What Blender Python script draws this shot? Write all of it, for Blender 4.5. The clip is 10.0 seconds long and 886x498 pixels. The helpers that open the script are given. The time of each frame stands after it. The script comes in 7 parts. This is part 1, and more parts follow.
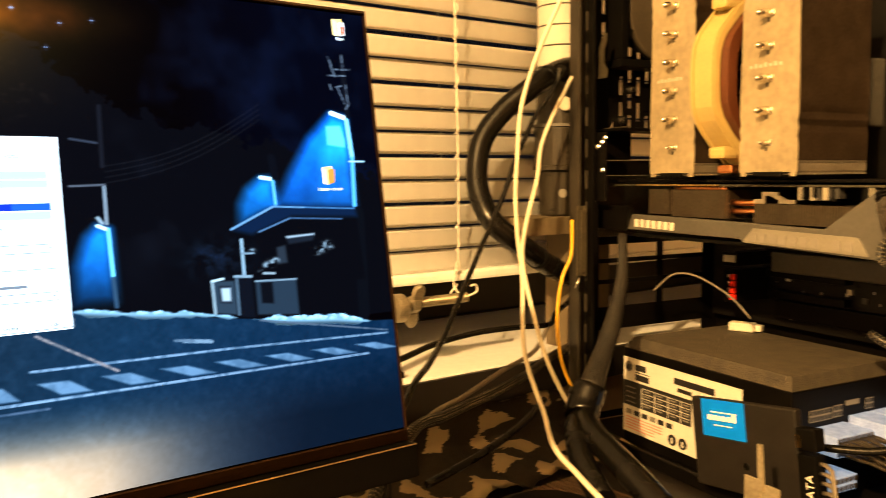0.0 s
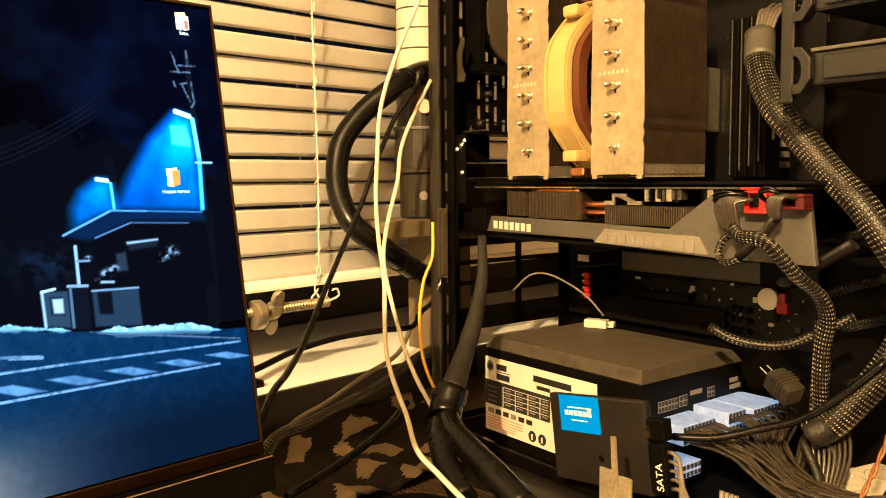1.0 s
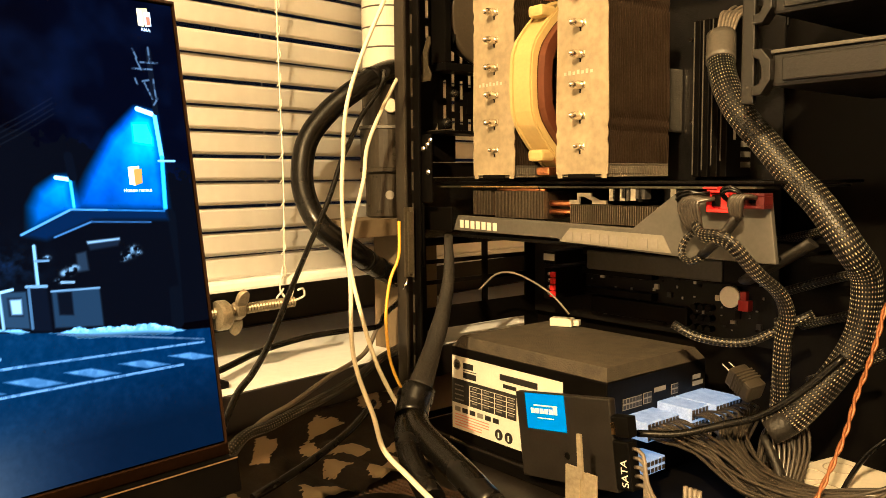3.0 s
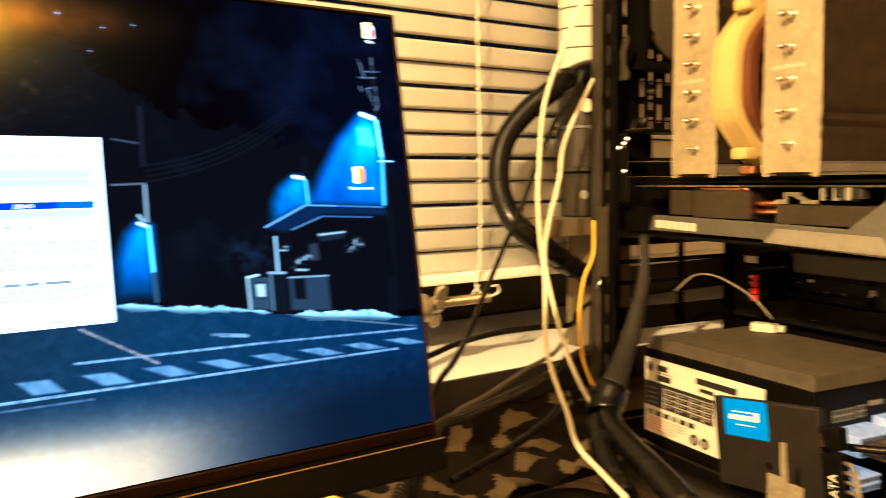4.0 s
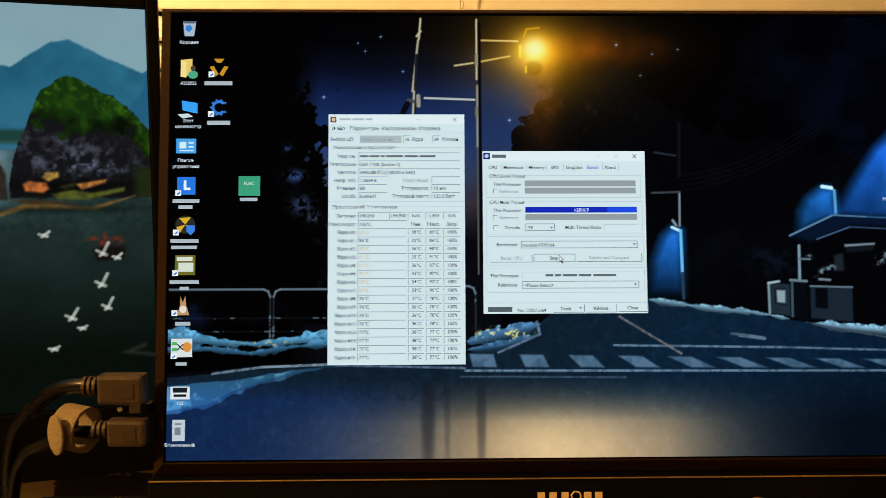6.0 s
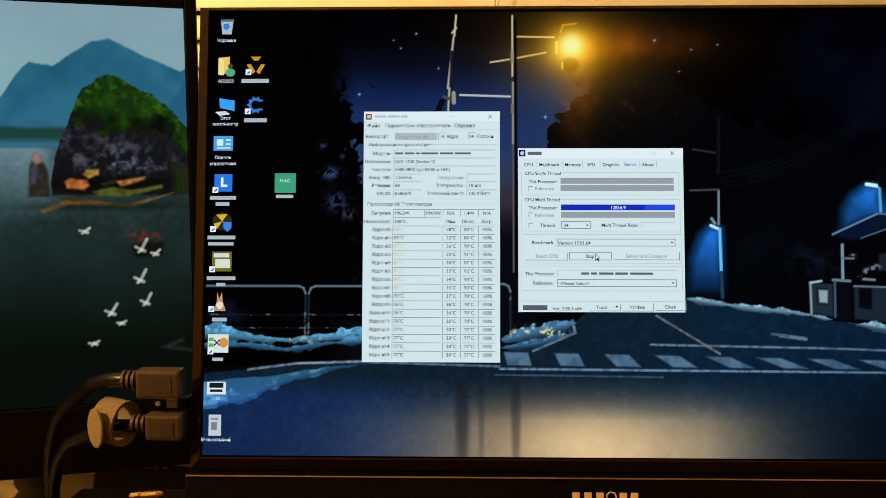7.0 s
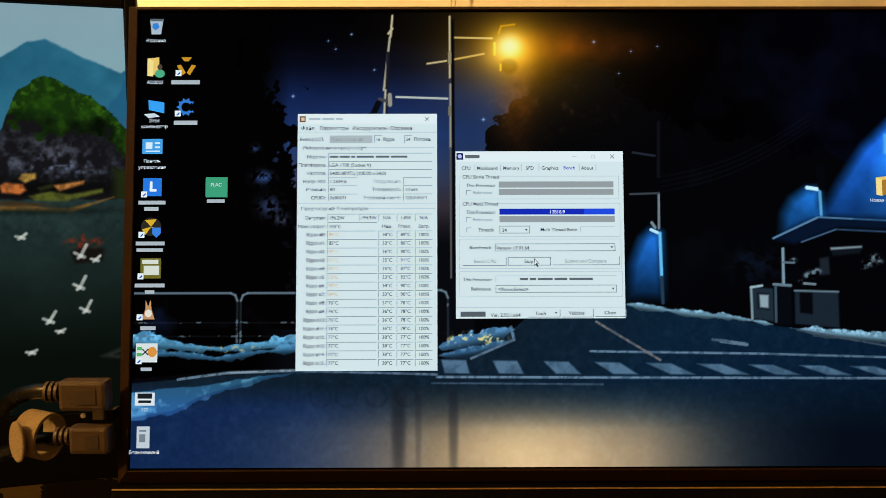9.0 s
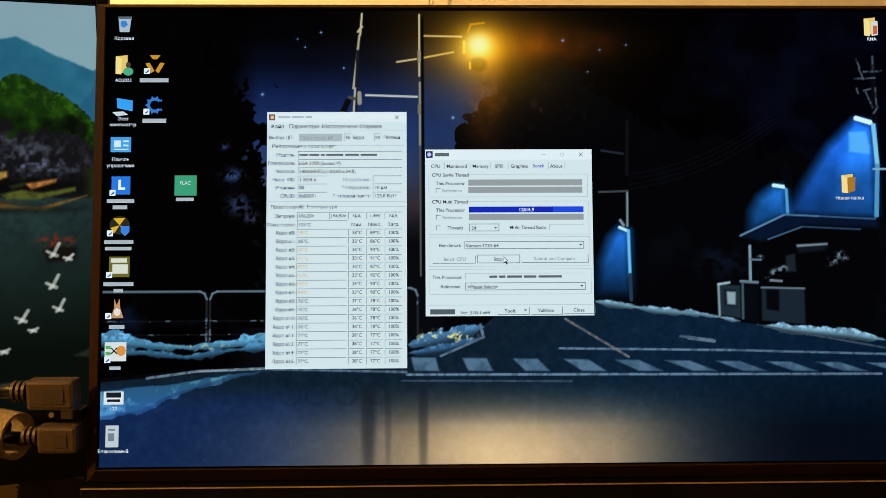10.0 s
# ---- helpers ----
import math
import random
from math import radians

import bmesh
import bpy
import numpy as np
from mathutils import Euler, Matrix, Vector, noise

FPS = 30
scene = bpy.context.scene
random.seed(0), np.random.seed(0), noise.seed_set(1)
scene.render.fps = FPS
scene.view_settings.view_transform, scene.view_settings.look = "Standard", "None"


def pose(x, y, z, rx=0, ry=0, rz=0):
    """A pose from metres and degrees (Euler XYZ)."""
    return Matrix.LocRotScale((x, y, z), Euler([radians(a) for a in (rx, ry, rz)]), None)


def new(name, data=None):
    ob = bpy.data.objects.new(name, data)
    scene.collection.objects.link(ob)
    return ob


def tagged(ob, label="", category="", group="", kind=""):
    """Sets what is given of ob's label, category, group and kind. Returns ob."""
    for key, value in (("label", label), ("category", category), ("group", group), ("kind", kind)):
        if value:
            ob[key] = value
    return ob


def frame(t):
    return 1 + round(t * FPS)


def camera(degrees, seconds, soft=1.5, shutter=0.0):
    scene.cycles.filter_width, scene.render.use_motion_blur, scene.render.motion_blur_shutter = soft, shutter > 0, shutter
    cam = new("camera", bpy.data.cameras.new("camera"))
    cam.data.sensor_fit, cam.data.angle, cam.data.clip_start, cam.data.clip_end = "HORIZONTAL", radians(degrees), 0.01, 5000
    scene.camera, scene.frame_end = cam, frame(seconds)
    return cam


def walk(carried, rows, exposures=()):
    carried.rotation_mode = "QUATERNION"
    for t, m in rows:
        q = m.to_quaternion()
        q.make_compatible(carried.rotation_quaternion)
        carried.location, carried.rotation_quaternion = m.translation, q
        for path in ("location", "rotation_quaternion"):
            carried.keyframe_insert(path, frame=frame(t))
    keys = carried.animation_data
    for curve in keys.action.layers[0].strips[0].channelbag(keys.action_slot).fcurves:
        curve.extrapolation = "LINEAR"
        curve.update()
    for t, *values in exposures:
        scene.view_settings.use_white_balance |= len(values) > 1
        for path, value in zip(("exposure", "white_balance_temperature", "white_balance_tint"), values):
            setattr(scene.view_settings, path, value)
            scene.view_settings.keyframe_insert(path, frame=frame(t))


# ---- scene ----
cam = camera(57.49, 10.0, soft=0.6, shutter=0.4)
# seconds, eye, heading to the right of north, pitch, roll
PATH = [
    (0.0, 0.1469, -0.3067, 1.0297, 35.693, -5.076, -0.579),
    (0.5, 0.1530, -0.3046, 1.0294, 42.229, -5.026, -0.663),
    (1.0, 0.1538, -0.3046, 1.0292, 45.247, -4.963, -0.571),
    (1.5, 0.1541, -0.3045, 1.0293, 46.766, -4.984, -0.483),
    (2.0, 0.1540, -0.3045, 1.0292, 47.417, -4.980, -0.480),
    (3.3, 0.1538, -0.3044, 1.0289, 47.650, -5.020, -0.490),
    (3.5, 0.1534, -0.3043, 1.0288, 45.400, -5.063, -0.500),
    (4.0, 0.1384, -0.3107, 1.0278, 34.433, -4.818, -0.676),
    (4.5, 0.1298, -0.3192, 1.0291, 21.615, -4.788, -0.399),
    (5.0, 0.1169, -0.3316, 1.0352, 9.477, -5.530, -0.175),
    (5.5, 0.1100, -0.3360, 1.0385, 3.864, -5.854, 0.006),
    (6.0, 0.1109, -0.3348, 1.0385, 1.189, -5.699, -0.044),
    (7.5, 0.1099, -0.3321, 1.0379, -1.377, -5.866, -0.003),
    (8.0, 0.1139, -0.3283, 1.0383, -0.864, -5.742, -0.037),
    (8.5, 0.1234, -0.3247, 1.0380, -0.309, -5.616, -0.075),
    (9.0, 0.1284, -0.3256, 1.0381, 0.303, -5.584, -0.088),
    (9.5, 0.1349, -0.3267, 1.0386, 0.862, -5.636, -0.139),
    (10.0, 0.1361, -0.3266, 1.0383, 1.170, -5.755, -0.124),
]
EXPOSURE = [(0.0, 1.1, 6600, 10), (0.6, 1.2, 6600, 10), (1.2, 1.25, 5250, 6), (3.5, 1.25, 5200, 6), (4.0, 1.3, 5650, 4), (4.5, 1.15, 6400, 4), (4.75, 0.5, 6700, 5), (5.0, -0.35, 7100, 6), (5.5, -0.5, 7600, 7), (10.0, -0.5, 7600, 7)]
walk(cam, [(t, pose(x, y, z, 90 + pitch, 0, -heading) @ pose(0, 0, 0, 0, 0, roll)) for t, x, y, z, heading, pitch, roll in PATH], EXPOSURE)

# ---- frames of reference: the tilted portable monitor, and the open computer case ----
MON = pose(0, 0, 0.915, -9.4, 0, 0)          # x along the screen, y into it, z up it, from its lower corner
SW, SH = 0.344, 0.1935
CASE = pose(0.737, 0.21, 0, 0, 0, -98.5)     # x towards the case's front, y into it, z up
DESK_Z, SILL_Z = 0.765, 0.845

# ---- world and lamp ----
world = bpy.data.worlds.new("night")
scene.world = world
world.use_nodes = True
world.node_tree.nodes["Background"].inputs[0].default_value = (0.02, 0.03, 0.06, 1)
world.node_tree.nodes["Background"].inputs[1].default_value = 0.05
LAMP_AT = (-1.40, -0.84, 2.13)
lamp_data = bpy.data.lights.new("desk_lamp_bulb", "POINT")
lamp_data.energy, lamp_data.color, lamp_data.shadow_soft_size = 285.0, (1.0, 0.605, 0.225), 0.04
lamp = new("desk_lamp_bulb", lamp_data)
lamp.location = LAMP_AT

# ---- materials ----
MATS = {}


def mat(name, color, rough=0.5, metal=0.0, var=0.15, scale=60.0, bump=0.1, dust=0.0, coat=0.0, rand=0.0, stretch=(1, 1, 1), emit=None, power=0.0, spec=0.5, trans=0.0):
    """A surface with grain at two scales, fine relief and, where asked for, dust."""
    m = bpy.data.materials.new(name)
    m.use_nodes = True
    nt = m.node_tree
    b = nt.nodes["Principled BSDF"]
    L = nt.links.new
    co = nt.nodes.new("ShaderNodeTexCoord")
    mp = nt.nodes.new("ShaderNodeMapping")
    mp.inputs["Scale"].default_value = stretch
    L(co.outputs["Object"], mp.inputs["Vector"])
    fine, coarse = nt.nodes.new("ShaderNodeTexNoise"), nt.nodes.new("ShaderNodeTexNoise")
    fine.inputs["Scale"].default_value, fine.inputs["Detail"].default_value = scale * 8, 4
    coarse.inputs["Scale"].default_value, coarse.inputs["Detail"].default_value = scale, 5
    L(mp.outputs[0], fine.inputs["Vector"])
    L(mp.outputs[0], coarse.inputs["Vector"])
    add = nt.nodes.new("ShaderNodeMath")
    add.operation = "ADD"
    L(fine.outputs["Fac"], add.inputs[0])
    L(coarse.outputs["Fac"], add.inputs[1])
    val = nt.nodes.new("ShaderNodeMapRange")
    val.inputs["From Min"].default_value, val.inputs["From Max"].default_value = 0.7, 1.3
    val.inputs["To Min"].default_value, val.inputs["To Max"].default_value = 1 - var, 1 + var
    L(add.outputs[0], val.inputs["Value"])
    hsv = nt.nodes.new("ShaderNodeHueSaturation")
    hsv.inputs["Color"].default_value = (*color, 1)
    if rand:
        info = nt.nodes.new("ShaderNodeObjectInfo")
        rr = nt.nodes.new("ShaderNodeMapRange")
        rr.inputs["To Min"].default_value, rr.inputs["To Max"].default_value = 1 - rand, 1 + rand
        L(info.outputs["Random"], rr.inputs["Value"])
        mul = nt.nodes.new("ShaderNodeMath")
        mul.operation = "MULTIPLY"
        L(val.outputs[0], mul.inputs[0])
        L(rr.outputs[0], mul.inputs[1])
        L(mul.outputs[0], hsv.inputs["Value"])
    else:
        L(val.outputs[0], hsv.inputs["Value"])
    col = hsv.outputs["Color"]
    if dust:
        geo = nt.nodes.new("ShaderNodeNewGeometry")
        sep = nt.nodes.new("ShaderNodeSeparateXYZ")
        L(geo.outputs["Normal"], sep.inputs[0])
        up = nt.nodes.new("ShaderNodeMapRange")
        up.inputs["From Min"].default_value, up.inputs["From Max"].default_value = 0.0, 1.0
        up.inputs["To Min"].default_value, up.inputs["To Max"].default_value = 0.12 * dust, dust
        L(sep.outputs["Z"], up.inputs["Value"])
        spots = nt.nodes.new("ShaderNodeMath")
        spots.operation = "MULTIPLY"
        L(up.outputs[0], spots.inputs[0])
        L(coarse.outputs["Fac"], spots.inputs[1])
        mix = nt.nodes.new("ShaderNodeMix")
        mix.data_type = "RGBA"
        mix.inputs["B"].default_value = (0.35, 0.275, 0.17, 1)
        L(spots.outputs[0], mix.inputs["Factor"])
        L(col, mix.inputs["A"])
        col = mix.outputs["Result"]
    L(col, b.inputs["Base Color"])
    rv = nt.nodes.new("ShaderNodeMapRange")
    rv.inputs["To Min"].default_value, rv.inputs["To Max"].default_value = max(0.03, rough - 0.1), min(1, rough + 0.1)
    L(coarse.outputs["Fac"], rv.inputs["Value"])
    L(rv.outputs[0], b.inputs["Roughness"])
    if bump:
        bp = nt.nodes.new("ShaderNodeBump")
        bp.inputs["Strength"].default_value, bp.inputs["Distance"].default_value = bump, 0.001
        L(add.outputs[0], bp.inputs["Height"])
        L(bp.outputs[0], b.inputs["Normal"])
    b.inputs["Metallic"].default_value = metal
    b.inputs["Coat Weight"].default_value = coat
    b.inputs["Specular IOR Level"].default_value = spec
    b.inputs["Transmission Weight"].default_value = trans
    if emit:
        b.inputs["Emission Color"].default_value = (*emit, 1)
        b.inputs["Emission Strength"].default_value = power
    MATS[name] = m
    return m


def braid(name, dark, thread, pitch):
    """A woven sleeve: rows of small round threads on a dark ground, with glints painted in streaks."""
    m = mat(name, dark, 0.42, 0, 0.3, 80, 0.0, 0.0)
    nt = m.node_tree
    b = nt.nodes["Principled BSDF"]
    L = nt.links.new
    uv = nt.nodes.new("ShaderNodeUVMap")
    sep = nt.nodes.new("ShaderNodeSeparateXYZ")
    L(uv.outputs[0], sep.inputs[0])

    def math_node(op, a, v):
        n = nt.nodes.new("ShaderNodeMath")
        n.operation = op
        L(a, n.inputs[0])
        if isinstance(v, float):
            n.inputs[1].default_value = v
        elif v is not None:
            L(v, n.inputs[1])
        return n.outputs[0]

    k = 2 * math.pi / pitch
    along = math_node("MULTIPLY", sep.outputs["Y"], 0.62)
    p, q = math_node("ADD", sep.outputs["X"], along), math_node("SUBTRACT", sep.outputs["X"], along)
    waves = math_node("MULTIPLY", math_node("SINE", math_node("MULTIPLY", p, k), None), math_node("SINE", math_node("MULTIPLY", q, k), None))
    high = math_node("MAXIMUM", waves, 0.0)
    bp = nt.nodes.new("ShaderNodeBump")
    bp.inputs["Strength"].default_value, bp.inputs["Distance"].default_value = 1.0, pitch * 0.35
    L(high, bp.inputs["Height"])
    L(bp.outputs[0], b.inputs["Normal"])
    mix = nt.nodes.new("ShaderNodeMix")
    mix.data_type = "RGBA"
    old = b.inputs["Base Color"].links[0].from_socket
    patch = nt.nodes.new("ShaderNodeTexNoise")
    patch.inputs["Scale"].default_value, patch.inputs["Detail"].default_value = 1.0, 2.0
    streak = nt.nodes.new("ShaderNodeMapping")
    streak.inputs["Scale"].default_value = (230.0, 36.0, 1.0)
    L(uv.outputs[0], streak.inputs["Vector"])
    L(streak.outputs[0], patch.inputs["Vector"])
    # glints painted into thread colour and metal, in streaks along the sleeve
    glint_streak = math_node("MULTIPLY", math_node("POWER", patch.outputs[0], 5.0), 26.0)
    thread_at = math_node("MINIMUM", math_node("MULTIPLY", math_node("POWER", high, 3.0), glint_streak), 1.0)
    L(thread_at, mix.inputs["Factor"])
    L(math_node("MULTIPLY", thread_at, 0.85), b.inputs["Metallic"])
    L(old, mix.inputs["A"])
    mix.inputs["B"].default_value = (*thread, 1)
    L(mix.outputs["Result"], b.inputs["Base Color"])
    b.inputs["Specular IOR Level"].default_value = 0.45
    return m


def light_mat(name, strength=1.0):
    """A display's own light, by the colours of the picture that it shows; its face is a dull dark film."""
    m = bpy.data.materials.new(name)
    m.use_nodes = True
    nt = m.node_tree
    b = nt.nodes["Principled BSDF"]
    at = nt.nodes.new("ShaderNodeAttribute")
    at.attribute_name = "picture"
    b.inputs["Base Color"].default_value = (0.0006, 0.0006, 0.0006, 1)
    b.inputs["Roughness"].default_value = 0.45
    b.inputs["Specular IOR Level"].default_value = 0.0
    nt.links.new(at.outputs["Color"], b.inputs["Emission Color"])
    b.inputs["Emission Strength"].default_value = strength
    return m


def lin(c):
    """From the 0-255 values of a display to linear light."""
    return tuple((v / 255 / 12.92) if v <= 10 else (((v / 255) + 0.055) / 1.055) ** 2.4 for v in c)


DISPLAY = 1.4                  # how bright the monitors are set
COOL = (0.87, 1.0, 1.20)       # and their cool white
GLOWS = {}


def glow(c, strength=1.0):
    """The lit colour of something drawn on a display."""
    key = (tuple(c), strength)
    if key not in GLOWS:
        m = bpy.data.materials.new("display_colour")
        m.use_nodes = True
        b = m.node_tree.nodes["Principled BSDF"]
        b.inputs["Base Color"].default_value = (0.0006, 0.0006, 0.0006, 1)
        b.inputs["Roughness"].default_value = 0.45
        b.inputs["Specular IOR Level"].default_value = 0.0
        b.inputs["Emission Color"].default_value = (*(v * k for v, k in zip(lin(c), COOL)), 1)
        b.inputs["Emission Strength"].default_value = strength * DISPLAY
        GLOWS[key] = m
    return GLOWS[key]


black_steel = mat("black_steel", (0.0024, 0.0020, 0.0017), 0.42, 0.0, 0.25, 40, 0.08, 0.006, spec=0.09)
black_plastic = mat("black_plastic", (0.0028, 0.0025, 0.0022), 0.36, 0, 0.25, 60, 0.06, 0.004, spec=0.1)
black_rubber = mat("black_rubber", (0.0032, 0.0028, 0.0024), 0.26, 0, 0.3, 50, 0.1, 0.0, spec=0.27)
bezel_mat = mat("bezel_plastic", (0.014, 0.0067, 0.0029), 0.55, 0, 0.35, 400, 0.2, spec=0.04)
chin_mat = mat("chin_plastic", (0.002, 0.0017, 0.0015), 0.5, 0, 0.3, 300, 0.15, spec=0.06)
gold_line = mat("chin_edge_metal", (0.45, 0.30, 0.16), 0.4, 0.8, 0.1, 200, 0)
brass = mat("brass", (0.70, 0.48, 0.20), 0.28, 1.0, 0.15, 80, 0.05)
nickel = mat("nickel", (0.78, 0.72, 0.62), 0.22, 1.0, 0.08, 60, 0.04)
alu_plate = mat("brushed_aluminium", (0.31, 0.255, 0.16), 0.5, 0.25, 0.2, 22, 0.14, 0.05)
# fin metal in two tones: shade put into the first, light into the second
fin_mat = mat("shaded_fin_aluminium", (0.052, 0.034, 0.020), 0.5, 0.7, 0.3, 60, 0.05)
pale_metal = mat("bright_fin", (0.42, 0.37, 0.29), 0.4, 0.8, 0.15, 60, 0.05)
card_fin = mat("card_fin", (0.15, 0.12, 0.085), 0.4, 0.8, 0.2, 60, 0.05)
copper = mat("copper", (0.72, 0.30, 0.12), 0.3, 1.0, 0.2, 60, 0.05)
cream_plastic = mat("cream_plastic", (0.44, 0.325, 0.115), 0.42, 0, 0.06, 40, 0.05)
brown_plastic = mat("brown_plastic", (0.085, 0.024, 0.008), 0.45, 0, 0.12, 40, 0.05)
white_paint = mat("white_paint", (0.80, 0.82, 0.84), 0.5, 0, 0.05, 12, 0.05)
slat_paint = mat("slat_paint", (0.92, 0.92, 0.91), 0.5, 0, 0.04, 10, 0.03, 0.0, 0, 0.03)
cord_mat = mat("cord", (0.72, 0.68, 0.60), 0.8, 0, 0.15, 300, 0.3)
wall_mat = mat("wall_paper", (0.26, 0.20, 0.14), 0.85, 0, 0.12, 8, 0.3)
ceil_mat = mat("ceiling_paint", (0.42, 0.40, 0.36), 0.9, 0, 0.05, 6, 0.1)
floor_mat = mat("floor_laminate", (0.10, 0.06, 0.035), 0.5, 0, 0.25, 5, 0.1, stretch=(1, 8, 1))
desk_mat = mat("desk_laminate", (0.006, 0.004, 0.0026), 0.45, 0, 0.3, 10, 0.1, stretch=(1, 9, 1))
grey_metal = mat("grey_shroud", (0.088, 0.083, 0.072), 0.5, 0.3, 0.12, 40, 0.05, 0.1)
grey_dark = mat("grey_print", (0.19, 0.175, 0.15), 0.6, 0, 0.1, 60, 0.02)
psu_top = mat("dusty_black_cover", (0.013, 0.0105, 0.007), 0.75, 0, 0.5, 90, 0.6, 0.26)
label_white = mat("label_paper", (0.62, 0.59, 0.52), 0.5, 0, 0.05, 60, 0.02)
ink = mat("label_ink", (0.015, 0.014, 0.013), 0.5, 0, 0.1, 60, 0)
red_ink = mat("label_red_ink", (0.62, 0.22, 0.15), 0.5, 0, 0.1, 60, 0)
sticker_blue = mat("sticker_blue", (0.0, 0.20, 0.95), 0.35, 0, 0.05, 60, 0.02)
sticker_white = mat("sticker_white", (0.8, 0.8, 0.8), 0.4, 0, 0.04, 60, 0)
ssd_case = mat("drive_case", (0.013, 0.011, 0.009), 0.45, 0.2, 0.25, 60, 0.08, 0.05)
pcb = mat("circuit_board", (0.0035, 0.003, 0.0027), 0.45, 0, 0.4, 150, 0.3, 0.0, spec=0.25)
chip = mat("chip", (0.03, 0.028, 0.026), 0.5, 0, 0.2, 90, 0.05)
solder = mat("solder", (0.6, 0.55, 0.45), 0.3, 1, 0.1, 90, 0.05)
cell_mat = mat("coin_cell_steel", (0.90, 0.84, 0.70), 0.4, 0.1, 0.05, 60, 0.02)
red_plastic = mat("red_plastic", (0.65, 0.02, 0.008), 0.35, 0, 0.1, 60, 0.02)
white_cable = mat("white_cable", (0.66, 0.60, 0.46), 0.45, 0, 0.08, 60, 0.05)
yellow_wire = mat("yellow_wire", (0.75, 0.42, 0.01), 0.4, 0, 0.08, 60, 0.03)
grey_cable = mat("grey_cable", (0.15, 0.125, 0.095), 0.45, 0, 0.15, 60, 0.05)
wire_grey = mat("ribbon_wire", (0.036, 0.030, 0.023), 0.3, 0, 0.2, 60, 0.05, 0.05)
orange_cord = mat("copper_cord", (0.20, 0.072, 0.018), 0.38, 0.3, 0.2, 200, 0.2)
velcro = mat("velcro", (0.30, 0.22, 0.13), 0.85, 0, 0.3, 900, 0.8)
clear_plug = mat("lit_clear_plug", (0.22, 0.25, 0.30), 0.15, 0, 0.35, 160, 0.1, emit=(0.50, 0.72, 1.0), power=0.16)
milky = mat("milky_plug", (0.62, 0.58, 0.48), 0.35, 0, 0.06, 60, 0.02)
clear_tube = mat("clear_cylinder", (0.88, 0.84, 0.74), 0.08, 0, 0.03, 30, 0.02, trans=0.45)
paper = mat("paper", (0.66, 0.60, 0.48), 0.7, 0, 0.06, 30, 0.1)
yellow_paper = mat("yellow_pad", (0.80, 0.55, 0.10), 0.6, 0, 0.05, 30, 0.05)
card_beige = mat("dull_wood", (0.12, 0.088, 0.048), 0.7, 0, 0.08, 25, 0.1)
sleeve_mat = mat("sleeve_cloth", (0.0065, 0.0050, 0.0032), 0.6, 0, 0.7, 60, 0.6, 0.012)
cage_mat = mat("cage_plastic", (0.004, 0.0031, 0.0021), 0.42, 0, 0.4, 60, 0.15, 0.012)
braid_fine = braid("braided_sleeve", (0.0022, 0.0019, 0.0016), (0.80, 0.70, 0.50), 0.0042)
rib_mat = mat("ribbed_mat", (0.09, 0.055, 0.03), 0.65, 0, 0.3, 80, 0.2)


def glass_mat():
    m = bpy.data.materials.new("window_glass")
    m.use_nodes = True
    b = m.node_tree.nodes["Principled BSDF"]
    b.inputs["Base Color"].default_value = (0.9, 0.95, 0.95, 1)
    b.inputs["Roughness"].default_value = 0.02
    b.inputs["Transmission Weight"].default_value = 1.0
    return m


window_glass = glass_mat()


def cloth_mat():
    """Dark brown fabric with pale blotches."""
    m = mat("blotched_cloth", (0.05, 0.035, 0.02), 0.85, 0, 0.2, 200, 0.5)
    nt = m.node_tree
    b = nt.nodes["Principled BSDF"]
    co = nt.nodes.new("ShaderNodeTexCoord")
    vo = nt.nodes.new("ShaderNodeTexVoronoi")
    vo.inputs["Scale"].default_value = 34
    nz = nt.nodes.new("ShaderNodeTexNoise")
    nz.inputs["Scale"].default_value, nz.inputs["Detail"].default_value = 30, 0.0
    add = nt.nodes.new("ShaderNodeVectorMath")
    add.operation = "MULTIPLY_ADD"
    add.inputs[1].default_value = (0.006, 0.006, 0.006)
    nt.links.new(nz.outputs["Color"], add.inputs[0])
    nt.links.new(co.outputs["Object"], add.inputs[2])
    nt.links.new(add.outputs[0], vo.inputs["Vector"])
    rp = nt.nodes.new("ShaderNodeValToRGB")
    rp.color_ramp.interpolation = "CONSTANT"
    rp.color_ramp.elements[0].color = (0.024, 0.016, 0.009, 1)
    rp.color_ramp.elements[1].position = 0.63
    rp.color_ramp.elements[1].color = (0.46, 0.36, 0.21, 1)
    nt.links.new(vo.outputs["Color"], rp.inputs["Fac"])
    nt.links.new(rp.outputs[0], b.inputs["Base Color"])
    return m


cloth = cloth_mat()

# ---- builders ----
BASE = {}


def thing(name, label, category, m=None, base=(0, 0, 0), group="", kind=""):
    """An empty at a thing's base, to which its parts belong. Its parts are written in the frame m."""
    ob = new(name)
    ob.empty_display_size = 0.02
    ob.matrix_world = (m or Matrix()) @ Matrix.Translation(base)
    BASE[ob.name] = Vector(base)
    return tagged(ob, label, category, group, kind)


def link_mesh(name, me, parent, label=""):
    ob = new(name, me)
    if parent is not None:
        ob.parent = parent
        BASE[ob.name] = BASE[parent.name]
    return tagged(ob, label)


